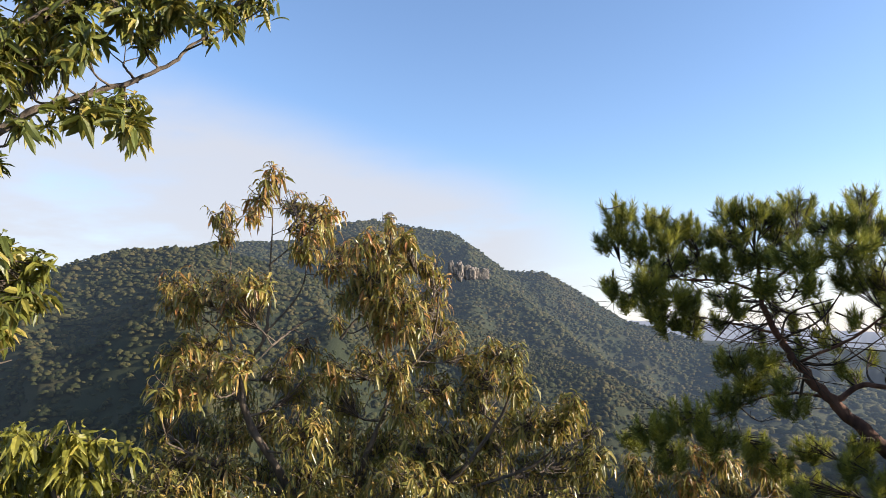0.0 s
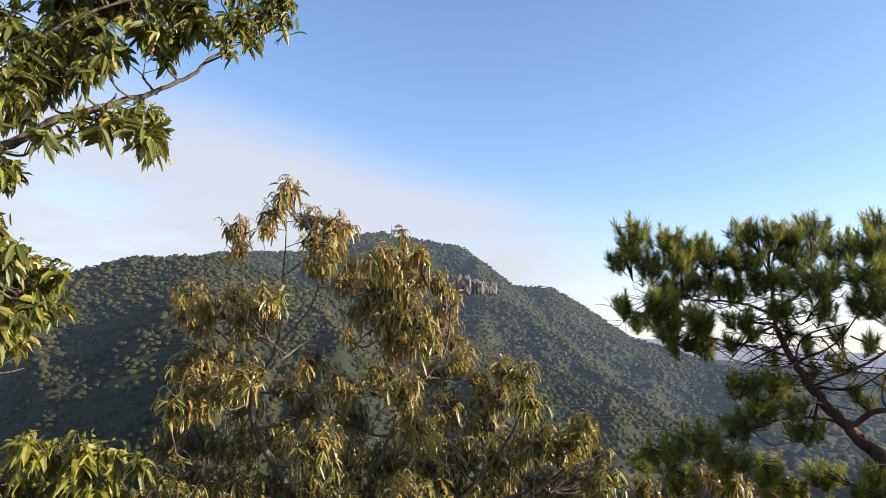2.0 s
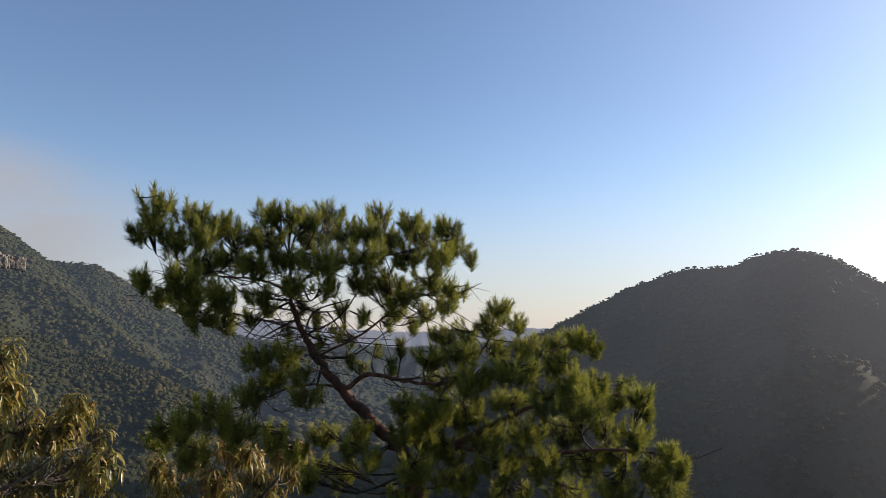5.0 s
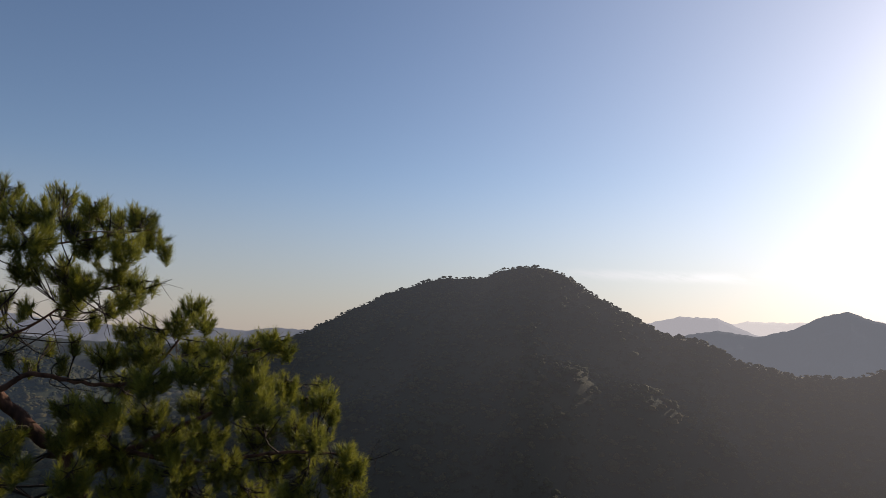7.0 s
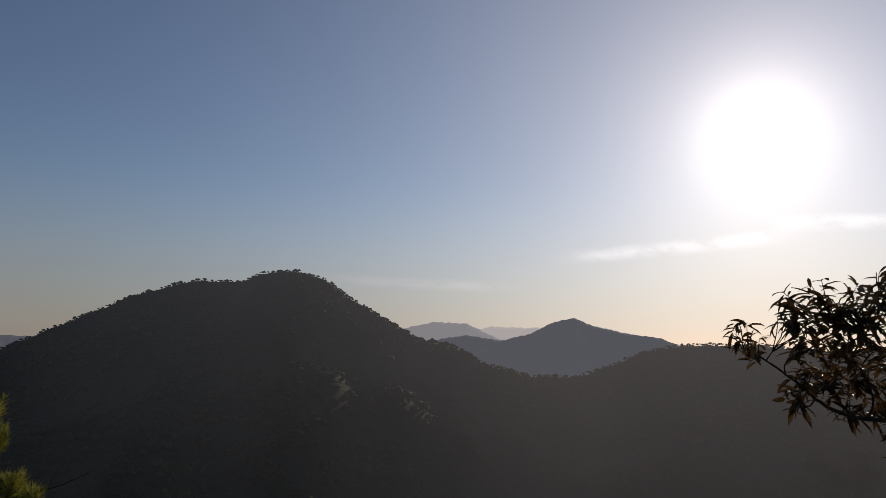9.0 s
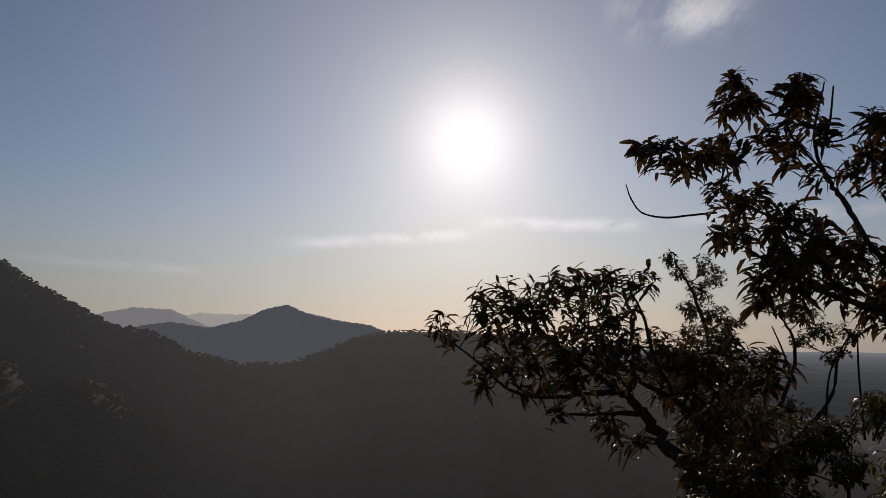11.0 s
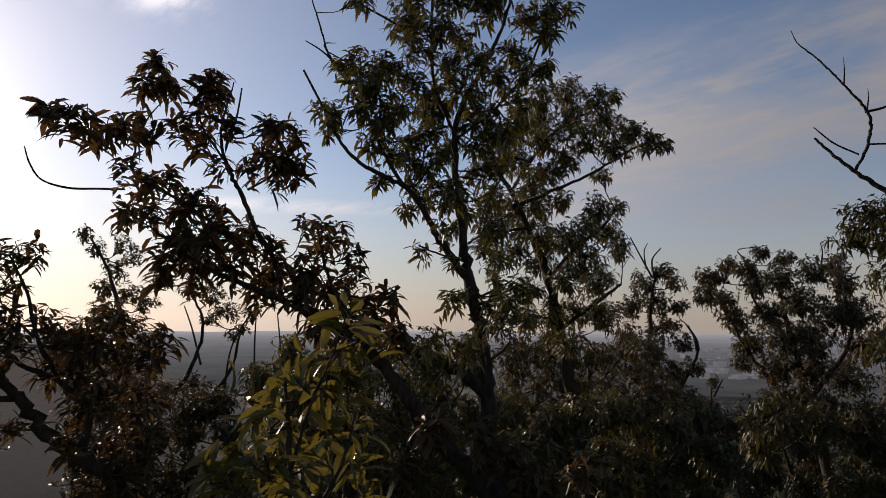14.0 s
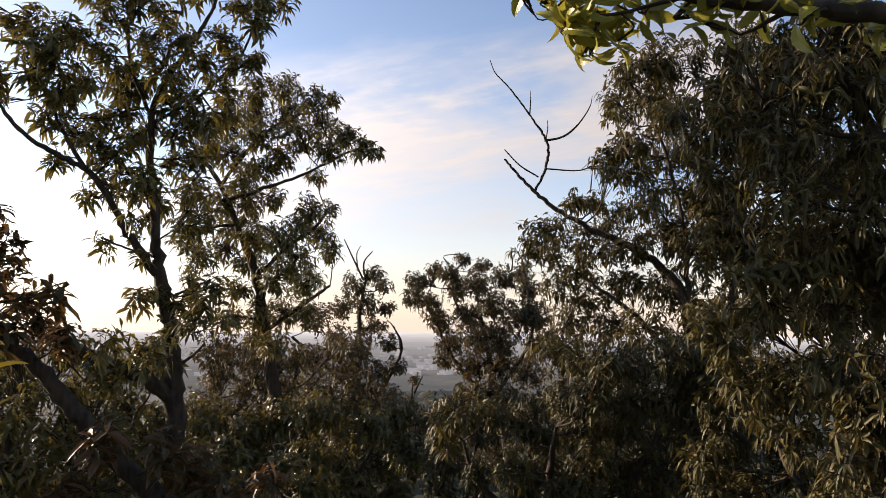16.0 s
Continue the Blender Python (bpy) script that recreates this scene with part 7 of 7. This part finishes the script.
left_shrub = dict(
    limbs=[
        [(0.00, 0.00, -0.15, 0.080), (0.02, 0.00, 1.91, 0.062), (0.07, 0.00, 2.36, 0.040), (0.13, 0.00, 2.90, 0.018)],
        [(0.02, 0.00, 1.91, 0.040), (-0.38, 0.02, 2.40, 0.027), (-0.54, 0.03, 2.79, 0.013)],
        [(0.02, 0.00, 1.91, 0.040), (0.45, 0.02, 2.36, 0.027), (0.66, 0.04, 2.96, 0.013)],
    ],
    crowns=[
        [(0.09, 0.31, 3.27, 0.21), (0.36, 0.27, 3.31, 0.16), (0.60, -0.27, 3.29, 0.18), (0.90, -0.21, 3.25, 0.22), (0.16, 0.50, 3.04, 0.21), (0.45, 0.32, 2.99, 0.22), (0.67, 0.00, 3.07, 0.22), (0.13, -0.18, 2.89, 0.23), (0.44, 0.39, 2.70, 0.23), (0.67, -0.26, 2.74, 0.19), (0.20, -0.04, 2.51, 0.23), (0.42, 0.08, 2.59, 0.18), (0.80, 0.21, 2.50, 0.21), (0.13, 0.21, 2.32, 0.19), (0.40, 0.17, 2.28, 0.23)],
        [(0.62, -0.33, 2.31, 0.23), (0.92, -0.24, 2.30, 0.17), (0.29, 0.24, 1.99, 0.20), (0.51, 0.06, 2.12, 0.22), (0.80, 0.36, 2.00, 0.17)],
        [(-0.52, -0.46, 2.69, 0.22), (-0.43, 0.47, 2.59, 0.17), (-0.16, -0.01, 2.57, 0.17), (-0.54, -0.23, 2.50, 0.19), (-0.26, -0.40, 2.47, 0.16), (-0.09, -0.43, 2.52, 0.23), (-0.49, 0.47, 2.05, 0.22), (-0.23, 0.28, 2.07, 0.18), (0.01, 0.48, 2.03, 0.22)],
    ],
)
grow('shrub', 'dark shrub with broad leaves at the trunk foot', 'shrub', foot(5.36, -3.48), -121.3, leaf_mat=LEAF_OLIVE, bark=BARK, seed=63, leaf=0.11, width=0.27, droop=0.5, per=22.0, count=(6, 9), plain=True, group='shrubs on the slope', **left_shrub)

middle_shrub = dict(
    limbs=[
        [(0.00, 0.00, -0.15, 0.11), (-0.00, 0.00, 1.90, 0.079), (-0.12, 0.00, 2.47, 0.055), (-0.36, -0.01, 2.93, 0.024)],
        [(-0.00, 0.00, 1.90, 0.055), (0.64, 0.14, 2.46, 0.036), (0.94, 0.28, 2.92, 0.018)],
        [(-0.00, 0.00, 1.90, 0.055), (-0.76, -0.07, 2.43, 0.036), (-0.93, -0.12, 2.83, 0.018)],
    ],
    crowns=[
        [(-1.21, -0.47, 3.23, 0.24), (-0.91, -0.01, 3.16, 0.32), (-0.38, -0.32, 3.12, 0.24), (-0.05, -0.41, 3.23, 0.24), (0.28, 0.06, 3.18, 0.32), (0.79, 0.04, 3.05, 0.30), (1.16, 0.50, 3.09, 0.29), (-1.08, 0.29, 2.68, 0.23), (-0.63, -0.61, 2.88, 0.27), (-0.35, -0.40, 2.88, 0.23), (0.15, 0.07, 2.70, 0.28), (0.45, 0.24, 2.65, 0.28), (1.00, 0.53, 2.61, 0.27), (1.24, -0.04, 2.77, 0.27), (-1.25, -0.14, 2.45, 0.22)],
        [(-0.84, -0.64, 2.60, 0.25), (-0.45, -0.09, 2.50, 0.25), (0.00, 0.44, 2.43, 0.26), (0.25, -0.53, 2.56, 0.25), (0.69, 0.00, 2.41, 0.25), (1.18, 0.45, 2.25, 0.23), (-1.38, 0.44, 1.99, 0.29), (-0.84, -0.63, 2.36, 0.24), (-0.48, -0.25, 2.31, 0.29), (-0.04, -0.36, 2.15, 0.30), (0.39, 0.57, 2.09, 0.25), (0.79, 0.32, 1.98, 0.26), (1.09, -0.36, 2.20, 0.30)],
    ],
)
grow('shrub', 'thick olive-brown shrub on the slope', 'shrub', foot(5.32, -6.49), -141.8, leaf_mat=LEAF_OLIVE, bark=BARK, seed=64, leaf=0.11, width=0.36, droop=0.7, per=40.0, count=(6, 9), plain=True, group='shrubs on the slope', **middle_shrub)

corner_shrub = dict(
    limbs=[
        [(0.00, 0.00, -0.15, 0.094), (0.02, -0.00, 1.84, 0.068), (0.08, -0.01, 2.31, 0.047), (0.15, -0.01, 2.79, 0.021)],
        [(0.02, -0.00, 1.84, 0.047), (-0.53, -0.08, 2.28, 0.031), (-0.67, -0.15, 2.66, 0.016)],
        [(0.02, -0.00, 1.84, 0.047), (0.79, 0.03, 2.33, 0.031), (1.10, 0.07, 2.93, 0.016)],
    ],
    crowns=[
        [(-0.67, -0.61, 2.98, 0.27), (-0.38, -0.42, 2.94, 0.19), (-0.13, 0.34, 2.85, 0.25), (0.24, -0.24, 3.08, 0.23), (-0.81, -0.37, 2.71, 0.19), (-0.61, 0.46, 2.64, 0.27), (-0.18, 0.26, 2.71, 0.26), (0.06, 0.42, 2.61, 0.20), (-0.92, 0.27, 2.38, 0.21), (-0.53, -0.01, 2.33, 0.22), (-0.20, -0.39, 2.49, 0.25), (0.00, 0.23, 2.30, 0.25), (0.41, 0.04, 2.38, 0.22), (-0.93, 0.21, 2.11, 0.20), (-0.57, 0.18, 2.05, 0.19)],
        [(-0.19, 0.34, 2.09, 0.22), (0.14, -0.54, 2.30, 0.22), (-0.74, -0.45, 2.02, 0.27), (-0.61, 0.43, 1.67, 0.26), (-0.26, 0.21, 1.75, 0.23), (0.14, 0.43, 1.86, 0.20)],
        [(0.57, -0.56, 3.41, 0.24), (0.83, -0.03, 3.35, 0.25), (1.10, -0.70, 3.44, 0.28), (1.34, -0.57, 3.37, 0.28), (0.44, -0.56, 3.10, 0.23), (0.75, -0.42, 3.07, 0.24), (1.08, -0.39, 3.10, 0.29), (1.25, -0.65, 3.23, 0.28), (1.73, -0.06, 3.13, 0.22), (0.44, 0.08, 2.81, 0.30), (0.77, 0.17, 2.82, 0.27), (1.11, 0.48, 2.65, 0.29), (1.27, -0.40, 2.85, 0.27), (1.54, -0.51, 2.82, 0.21), (0.44, -0.25, 2.57, 0.26)],
        [(0.74, 0.33, 2.36, 0.26), (1.04, 0.10, 2.47, 0.24), (1.36, 0.16, 2.51, 0.22), (1.49, -0.51, 2.59, 0.27), (0.37, -0.46, 2.38, 0.24), (0.71, -0.08, 2.21, 0.24), (1.03, 0.40, 2.16, 0.22), (1.26, -0.42, 2.43, 0.25), (1.63, 0.11, 2.27, 0.30)],
    ],
)
grow('shrub', 'tall dark thicket with long drooping leaves', 'shrub', foot(2.74, -6.76), -161.9, leaf_mat=LEAF_THICKET, bark=BARK, seed=65, leaf=0.1, width=0.28, droop=0.8, per=38.0, count=(6, 9), plain=True, group='shrubs on the slope', **corner_shrub)

overhead_bough = dict(
    limbs=[
        [(0.00, 0.00, -0.15, 0.11), (0.03, 0.00, 1.64, 0.088), (-0.00, 0.00, 2.20, 0.074), (-0.19, -0.01, 2.46, 0.047), (-0.38, -0.04, 2.50, 0.030), (-0.55, -0.09, 2.53, 0.022), (-0.70, -0.16, 2.58, 0.018), (-0.91, -0.27, 2.65, 0.012), (-1.07, -0.39, 2.70, 0.007)],
        [(-0.70, -0.16, 2.58, 0.007), (-0.78, -0.17, 2.56, 0.005), (-0.82, -0.18, 2.55, 0.003)],
        [(-0.91, -0.27, 2.65, 0.006), (-1.03, -0.38, 2.62, 0.004), (-1.12, -0.46, 2.63, 0.003)],
    ],
    crowns=[
        [(-1.11, -0.37, 2.60, 0.032), (-1.09, -0.28, 2.60, 0.032), (-1.04, -0.46, 2.51, 0.022), (-1.08, -0.48, 2.56, 0.027), (-1.11, -0.47, 2.64, 0.035), (-1.06, -0.48, 2.59, 0.035), (-1.14, -0.49, 2.66, 0.035), (-1.10, -0.34, 2.66, 0.035), (-1.03, -0.25, 2.66, 0.032), (-0.92, -0.23, 2.62, 0.038), (-0.86, -0.23, 2.58, 0.032), (-0.81, -0.10, 2.62, 0.035), (-0.65, -0.22, 2.52, 0.035), (-0.63, -0.07, 2.56, 0.035), (-1.17, -0.53, 2.69, 0.035), (-0.59, 0.01, 2.54, 0.041), (-0.97, -0.40, 2.67, 0.046), (-0.78, -0.26, 2.64, 0.049)],
    ],
)
grow('chestnut_tree', 'chestnut bough overhead with large serrated yellow-green leaves', 'tree', foot(-0.04, -2.18), 153.5, leaf_mat=LEAF_BRIGHT, bark=BARK, seed=71, leaf=0.1, width=0.29, droop=1.1, per=7.0, count=(3, 5), upward=-0.5, keep=300, thick=1.0, lift=0.0, group='chestnut trees round the lookout', **overhead_bough)

sapling = dict(
    limbs=[
        [(0.00, 0.00, -0.15, 0.034), (-0.02, 0.00, 1.29, 0.026), (-0.04, 0.00, 1.58, 0.019), (-0.04, 0.00, 1.79, 0.014), (-0.05, 0.00, 1.98, 0.009), (-0.07, 0.00, 2.12, 0.005)],
        [(-0.04, 0.00, 1.79, 0.009), (0.01, -0.03, 1.98, 0.007), (0.07, -0.06, 2.13, 0.004), (0.11, -0.09, 2.26, 0.003)],
        [(-0.04, 0.00, 1.58, 0.010), (0.10, -0.00, 1.79, 0.007), (0.15, -0.01, 1.97, 0.004)],
        [(-0.04, 0.00, 1.58, 0.010), (-0.18, 0.02, 1.78, 0.007), (-0.23, 0.04, 1.90, 0.004)],
    ],
    crowns=[
        [(0.12, -0.06, 2.26, 0.045), (0.16, 0.12, 2.18, 0.052), (0.09, 0.09, 2.14, 0.045), (-0.06, -0.07, 2.08, 0.052), (0.03, 0.04, 2.05, 0.062), (0.14, 0.05, 2.05, 0.062), (-0.13, -0.11, 2.00, 0.052), (-0.05, 0.05, 1.96, 0.069), (0.06, 0.04, 1.92, 0.076), (0.16, 0.11, 1.92, 0.062), (-0.21, -0.07, 1.91, 0.069), (-0.11, -0.11, 1.87, 0.079), (0.00, 0.02, 1.82, 0.079), (0.15, 0.11, 1.79, 0.076), (-0.21, -0.12, 1.81, 0.079), (-0.09, -0.09, 1.73, 0.086), (0.05, -0.11, 1.71, 0.086), (0.21, 0.14, 1.66, 0.076), (-0.12, 0.08, 1.57, 0.086), (0.03, -0.12, 1.60, 0.086)],
    ],
)
grow('chestnut_sapling', 'young chestnut sapling with large shiny green and yellowing leaves', 'sapling', foot(2.63, -1.59), -117.7, leaf_mat=LEAF_SAPLING, bark=BARK, seed=72, leaf=0.122, width=0.27, droop=0.55, per=4.6, count=(4, 6), upward=0.3, keep=300, thick=0.7, lift=0.0, group='', **sapling)

edge_shrub = dict(
    limbs=[
        [(0.00, 0.00, -0.15, 0.077), (0.02, -0.00, 1.68, 0.055), (0.01, -0.00, 2.24, 0.038), (0.07, -0.00, 2.78, 0.017)],
        [(0.02, -0.00, 1.68, 0.038), (-0.35, 0.12, 2.13, 0.026), (-0.47, 0.25, 2.56, 0.013)],
        [(0.02, -0.00, 1.68, 0.038), (0.46, -0.05, 2.22, 0.026), (0.54, -0.08, 2.83, 0.013)],
    ],
    crowns=[
        [(-0.75, -0.54, 3.07, 0.18), (-0.47, -0.47, 3.12, 0.18), (-0.24, -0.26, 3.17, 0.21), (-0.04, -0.46, 3.16, 0.21), (0.25, -0.34, 3.16, 0.20), (0.42, -0.46, 3.04, 0.22), (0.61, -0.40, 3.04, 0.18), (-0.66, -0.45, 2.91, 0.19), (-0.44, -0.10, 2.80, 0.19), (-0.17, 0.32, 2.82, 0.20), (0.08, 0.28, 2.92, 0.18), (0.28, 0.02, 2.84, 0.21), (0.46, -0.46, 2.89, 0.21), (-0.84, 0.38, 2.51, 0.20), (-0.49, -0.46, 2.64, 0.25)],
        [(-0.23, -0.50, 2.69, 0.25), (-0.07, 0.24, 2.61, 0.23), (0.18, 0.12, 2.63, 0.18), (0.46, 0.24, 2.60, 0.22), (0.64, -0.27, 2.72, 0.23), (-0.81, 0.33, 2.29, 0.24), (-0.48, 0.35, 2.31, 0.23), (-0.26, -0.47, 2.41, 0.23), (0.06, 0.45, 2.29, 0.20), (0.24, 0.26, 2.35, 0.18), (0.49, 0.33, 2.44, 0.19), (-0.83, -0.09, 2.14, 0.20), (-0.64, 0.25, 1.99, 0.18), (-0.37, 0.40, 2.04, 0.25), (-0.06, 0.39, 2.03, 0.20)],
        [(0.14, -0.23, 2.24, 0.25), (0.39, -0.35, 2.32, 0.19), (0.58, 0.11, 2.24, 0.21), (-0.79, -0.12, 1.93, 0.21), (-0.56, 0.33, 1.77, 0.25), (-0.23, -0.06, 1.91, 0.23), (0.01, -0.34, 2.07, 0.25), (0.24, -0.13, 1.94, 0.24), (0.47, 0.44, 1.91, 0.18), (-0.85, 0.13, 1.61, 0.19), (-0.51, -0.36, 1.75, 0.18), (-0.28, -0.32, 1.80, 0.18), (-0.02, -0.12, 1.80, 0.25), (0.25, 0.43, 1.69, 0.20), (0.43, -0.00, 1.80, 0.19)],
    ],
)
grow('shrub', 'tall dark thicket beside the leaning chestnut tree', 'shrub', foot(0.40, -5.90), 176.6, leaf_mat=LEAF_THICKET, bark=BARK, seed=66, leaf=0.1, width=0.28, droop=0.8, per=38.0, count=(6, 9), plain=True, group='shrubs on the slope', **edge_shrub)

russet_shrub = dict(
    limbs=[
        [(0.00, 0.00, -0.15, 0.12), (0.03, -0.00, 2.42, 0.086), (-0.08, -0.00, 3.10, 0.055), (-0.18, -0.00, 3.79, 0.023)],
        [(0.03, -0.00, 2.42, 0.062), (0.69, -0.17, 3.15, 0.039), (0.97, -0.34, 3.71, 0.019)],
        [(0.03, -0.00, 2.42, 0.062), (-0.76, -0.21, 3.06, 0.039), (-1.01, -0.42, 3.77, 0.019)],
    ],
    crowns=[
        [(-1.09, -0.47, 4.39, 0.33), (-0.88, 0.02, 4.34, 0.36), (-0.43, -0.47, 4.28, 0.30), (-0.01, -0.63, 4.33, 0.27), (0.46, 0.51, 4.37, 0.27), (0.70, 0.22, 4.34, 0.30), (-1.07, 0.09, 3.99, 0.28), (-0.52, -0.41, 4.06, 0.32), (-0.25, -0.13, 3.91, 0.29), (0.20, 0.60, 3.89, 0.32), (0.57, -0.40, 3.97, 0.26), (0.82, -0.14, 3.88, 0.30), (-1.10, -0.71, 3.61, 0.33), (-0.76, -0.21, 3.63, 0.29), (-0.34, -0.67, 3.74, 0.33)],
        [(-0.12, 0.43, 3.49, 0.33), (0.44, 0.79, 3.43, 0.30), (0.61, -0.70, 3.77, 0.30), (-1.22, -0.30, 3.13, 0.30), (-0.78, 0.69, 3.15, 0.27), (-0.41, -0.62, 3.35, 0.28), (0.02, 0.50, 3.19, 0.34), (0.44, -0.63, 3.43, 0.30), (0.71, -0.09, 3.26, 0.36), (-1.28, 0.37, 2.78, 0.25), (-0.86, 0.43, 2.79, 0.26), (-0.49, 0.47, 2.83, 0.30), (-0.07, -0.28, 2.97, 0.31), (0.28, 0.06, 2.99, 0.26), (0.58, -0.61, 3.05, 0.29)],
        [(-1.20, 0.72, 2.23, 0.36), (-0.80, 0.34, 2.52, 0.26), (-0.32, -0.18, 2.55, 0.33), (0.05, -0.01, 2.46, 0.25), (0.50, 0.12, 2.63, 0.34), (0.71, -0.25, 2.58, 0.33)],
        [(1.07, -0.33, 3.50, 0.34), (1.48, 0.54, 3.31, 0.35), (1.62, -0.69, 3.50, 0.32), (2.18, 0.49, 3.38, 0.33), (1.14, 0.01, 3.12, 0.27), (1.37, -0.16, 3.09, 0.35), (1.75, -0.21, 3.07, 0.29), (1.92, -0.99, 3.36, 0.28), (1.13, -0.35, 2.81, 0.26), (1.43, -0.17, 2.84, 0.28), (1.68, -0.89, 3.02, 0.34), (1.96, -1.00, 3.09, 0.29)],
    ],
)
grow('shrub', 'loose russet shrub between the trunks lower on the slope', 'shrub', foot(6.47, -8.14), -143.7, leaf_mat=LEAF_SMALL, bark=BARK, seed=67, leaf=0.1, width=0.36, droop=0.7, per=20.0, count=(6, 9), plain=True, group='shrubs on the slope', **russet_shrub)


# ---------------------------------------------------------------- small things far away
def spot(az, r, lift=0.0):
    x, y, h = land(np.array([float(az)]), np.array([float(r)]))
    return float(x[0]), float(y[0]), float(h[0]) + lift


def block(bm, size, at, bevel=0.0, taper=1.0):
    made = bmesh.ops.create_cube(bm, size=1.0)["verts"]
    for v in made:
        k = taper if v.co.z > 0 else 1.0
        v.co = Vector((v.co.x * size[0] * k + at[0], v.co.y * size[1] * k + at[1], v.co.z * size[2] + at[2]))
    if bevel:
        edges = list({e for v in made for e in v.link_edges})
        bmesh.ops.bevel(bm, geom=edges, offset=bevel, segments=1, affect="EDGES")


def summit_hut():
    """The little lookout pavilion on the peak, with its mast."""
    root = new("summit_pavilion")
    x, y, z = spot(15.9, 984, 1.5)
    root.matrix_world = place(15.9, (x, y, z)) @ Matrix.Diagonal((1.15, 1.15, 1.4, 1))
    tagged(root, "small white pavilion with a grey roof on the summit", "pavilion")
    bm = bmesh.new()
    block(bm, (15, 9, 6.0), (0, 0, 2.0), 0.15)
    part("base_storey", bm, WHITE, root)
    for u in (-5, 0, 5):
        bm = bmesh.new()
        block(bm, (2.2, 0.3, 2.2), (u, -4.55, 2.6), 0.05)
        part("window", bm, ROOF, root)
    bm = bmesh.new()
    block(bm, (18, 12, 1.6), (0, 0, 5.8), 0.1, 0.72)
    part("roof", bm, ROOF, root)
    bm = bmesh.new()
    block(bm, (7, 6, 4.0), (0, 0, 8.0), 0.1)
    part("upper_storey", bm, WHITE, root)
    bm = bmesh.new()
    block(bm, (10, 8.5, 2.6), (0, 0, 11.2), 0.1, 0.25)
    part("upper_roof", bm, ROOF, root)
    bm = bmesh.new()
    bmesh.ops.create_cone(bm, cap_ends=True, segments=6, radius1=0.35, radius2=0.12, depth=9, matrix=Matrix.Translation((-9, 0, 8)))
    part("mast", bm, ROOF, root)


def cliff():
    """Bare rock face under the summit: leaning pillars of broken stone."""
    rng = np.random.default_rng(77)
    root = new("rock_cliff")
    x, y, z = spot(9.2, 893)
    root.matrix_world = place(9.4, (x, y, z))
    tagged(root, "bare pale rock cliff among the trees below the summit", "cliff", kind="structure")
    for k in range(16):
        u, top = rng.uniform(-25, 25), rng.uniform(6, 13)
        bm = bmesh.new()
        bmesh.ops.create_icosphere(bm, subdivisions=3, radius=1.0)
        wide, deep = rng.uniform(3.5, 6.5), rng.uniform(3, 6)
        for v in bm.verts:
            n = noise.fractal(v.co * 2.1 + Vector((k * 3.1, 0, 0)), 1.0, 2.0, 4)
            q = v.co * (1 + 0.35 * n)
            p = 0.55
            q = Vector((math.copysign(abs(q.x) ** p, q.x), math.copysign(abs(q.y) ** p, q.y), math.copysign(abs(q.z) ** 0.7, q.z)))
            v.co = Vector((u + q.x * wide, -5 + rng.uniform(-0.2, 0.2) + q.y * deep + 0.25 * u * 0.3, q.z * top + 1.0 - 0.28 * u))
        part("rock", bm, ROCK, root)


def town():
    """Pale buildings of the town on the plain, lost in haze that is painted as emission."""
    rng = np.random.default_rng(8)
    s = Soup()
    cube = np.array([(-.5, -.5, 0), (.5, -.5, 0), (.5, .5, 0), (-.5, .5, 0), (-.5, -.5, 1), (.5, -.5, 1), (.5, .5, 1), (-.5, .5, 1)])
    quad = np.array([(0, 1, 5, 4), (1, 2, 6, 5), (2, 3, 7, 6), (3, 0, 4, 7), (4, 5, 6, 7)])
    for k in range(330):
        az, r = rng.uniform(-176, -125), rng.uniform(1150, 2300)
        size = np.array([rng.uniform(10, 26), rng.uniform(8, 16), rng.uniform(4, 10) * (2.2 if rng.random() < 0.08 else 1)])
        a = rng.uniform(0, 3.14)
        v = cube * size
        v = np.stack([v[:, 0] * math.cos(a) - v[:, 1] * math.sin(a), v[:, 0] * math.sin(a) + v[:, 1] * math.cos(a), v[:, 2]], -1)
        s.add(v + np.array([-math.sin(radians(az)) * r, math.cos(radians(az)) * r, PLAIN_Z + 7]), quad)
    tagged(s.make("backdrop_town", far_material("town_air", (0.06, 0.06, 0.07), (0.1, 0.1, 0.1), (0.6, 0.66, 0.78, 0.24))), "scattered pale buildings of a town in the haze", "town", kind="stuff")


summit_hut()
cliff()
town()
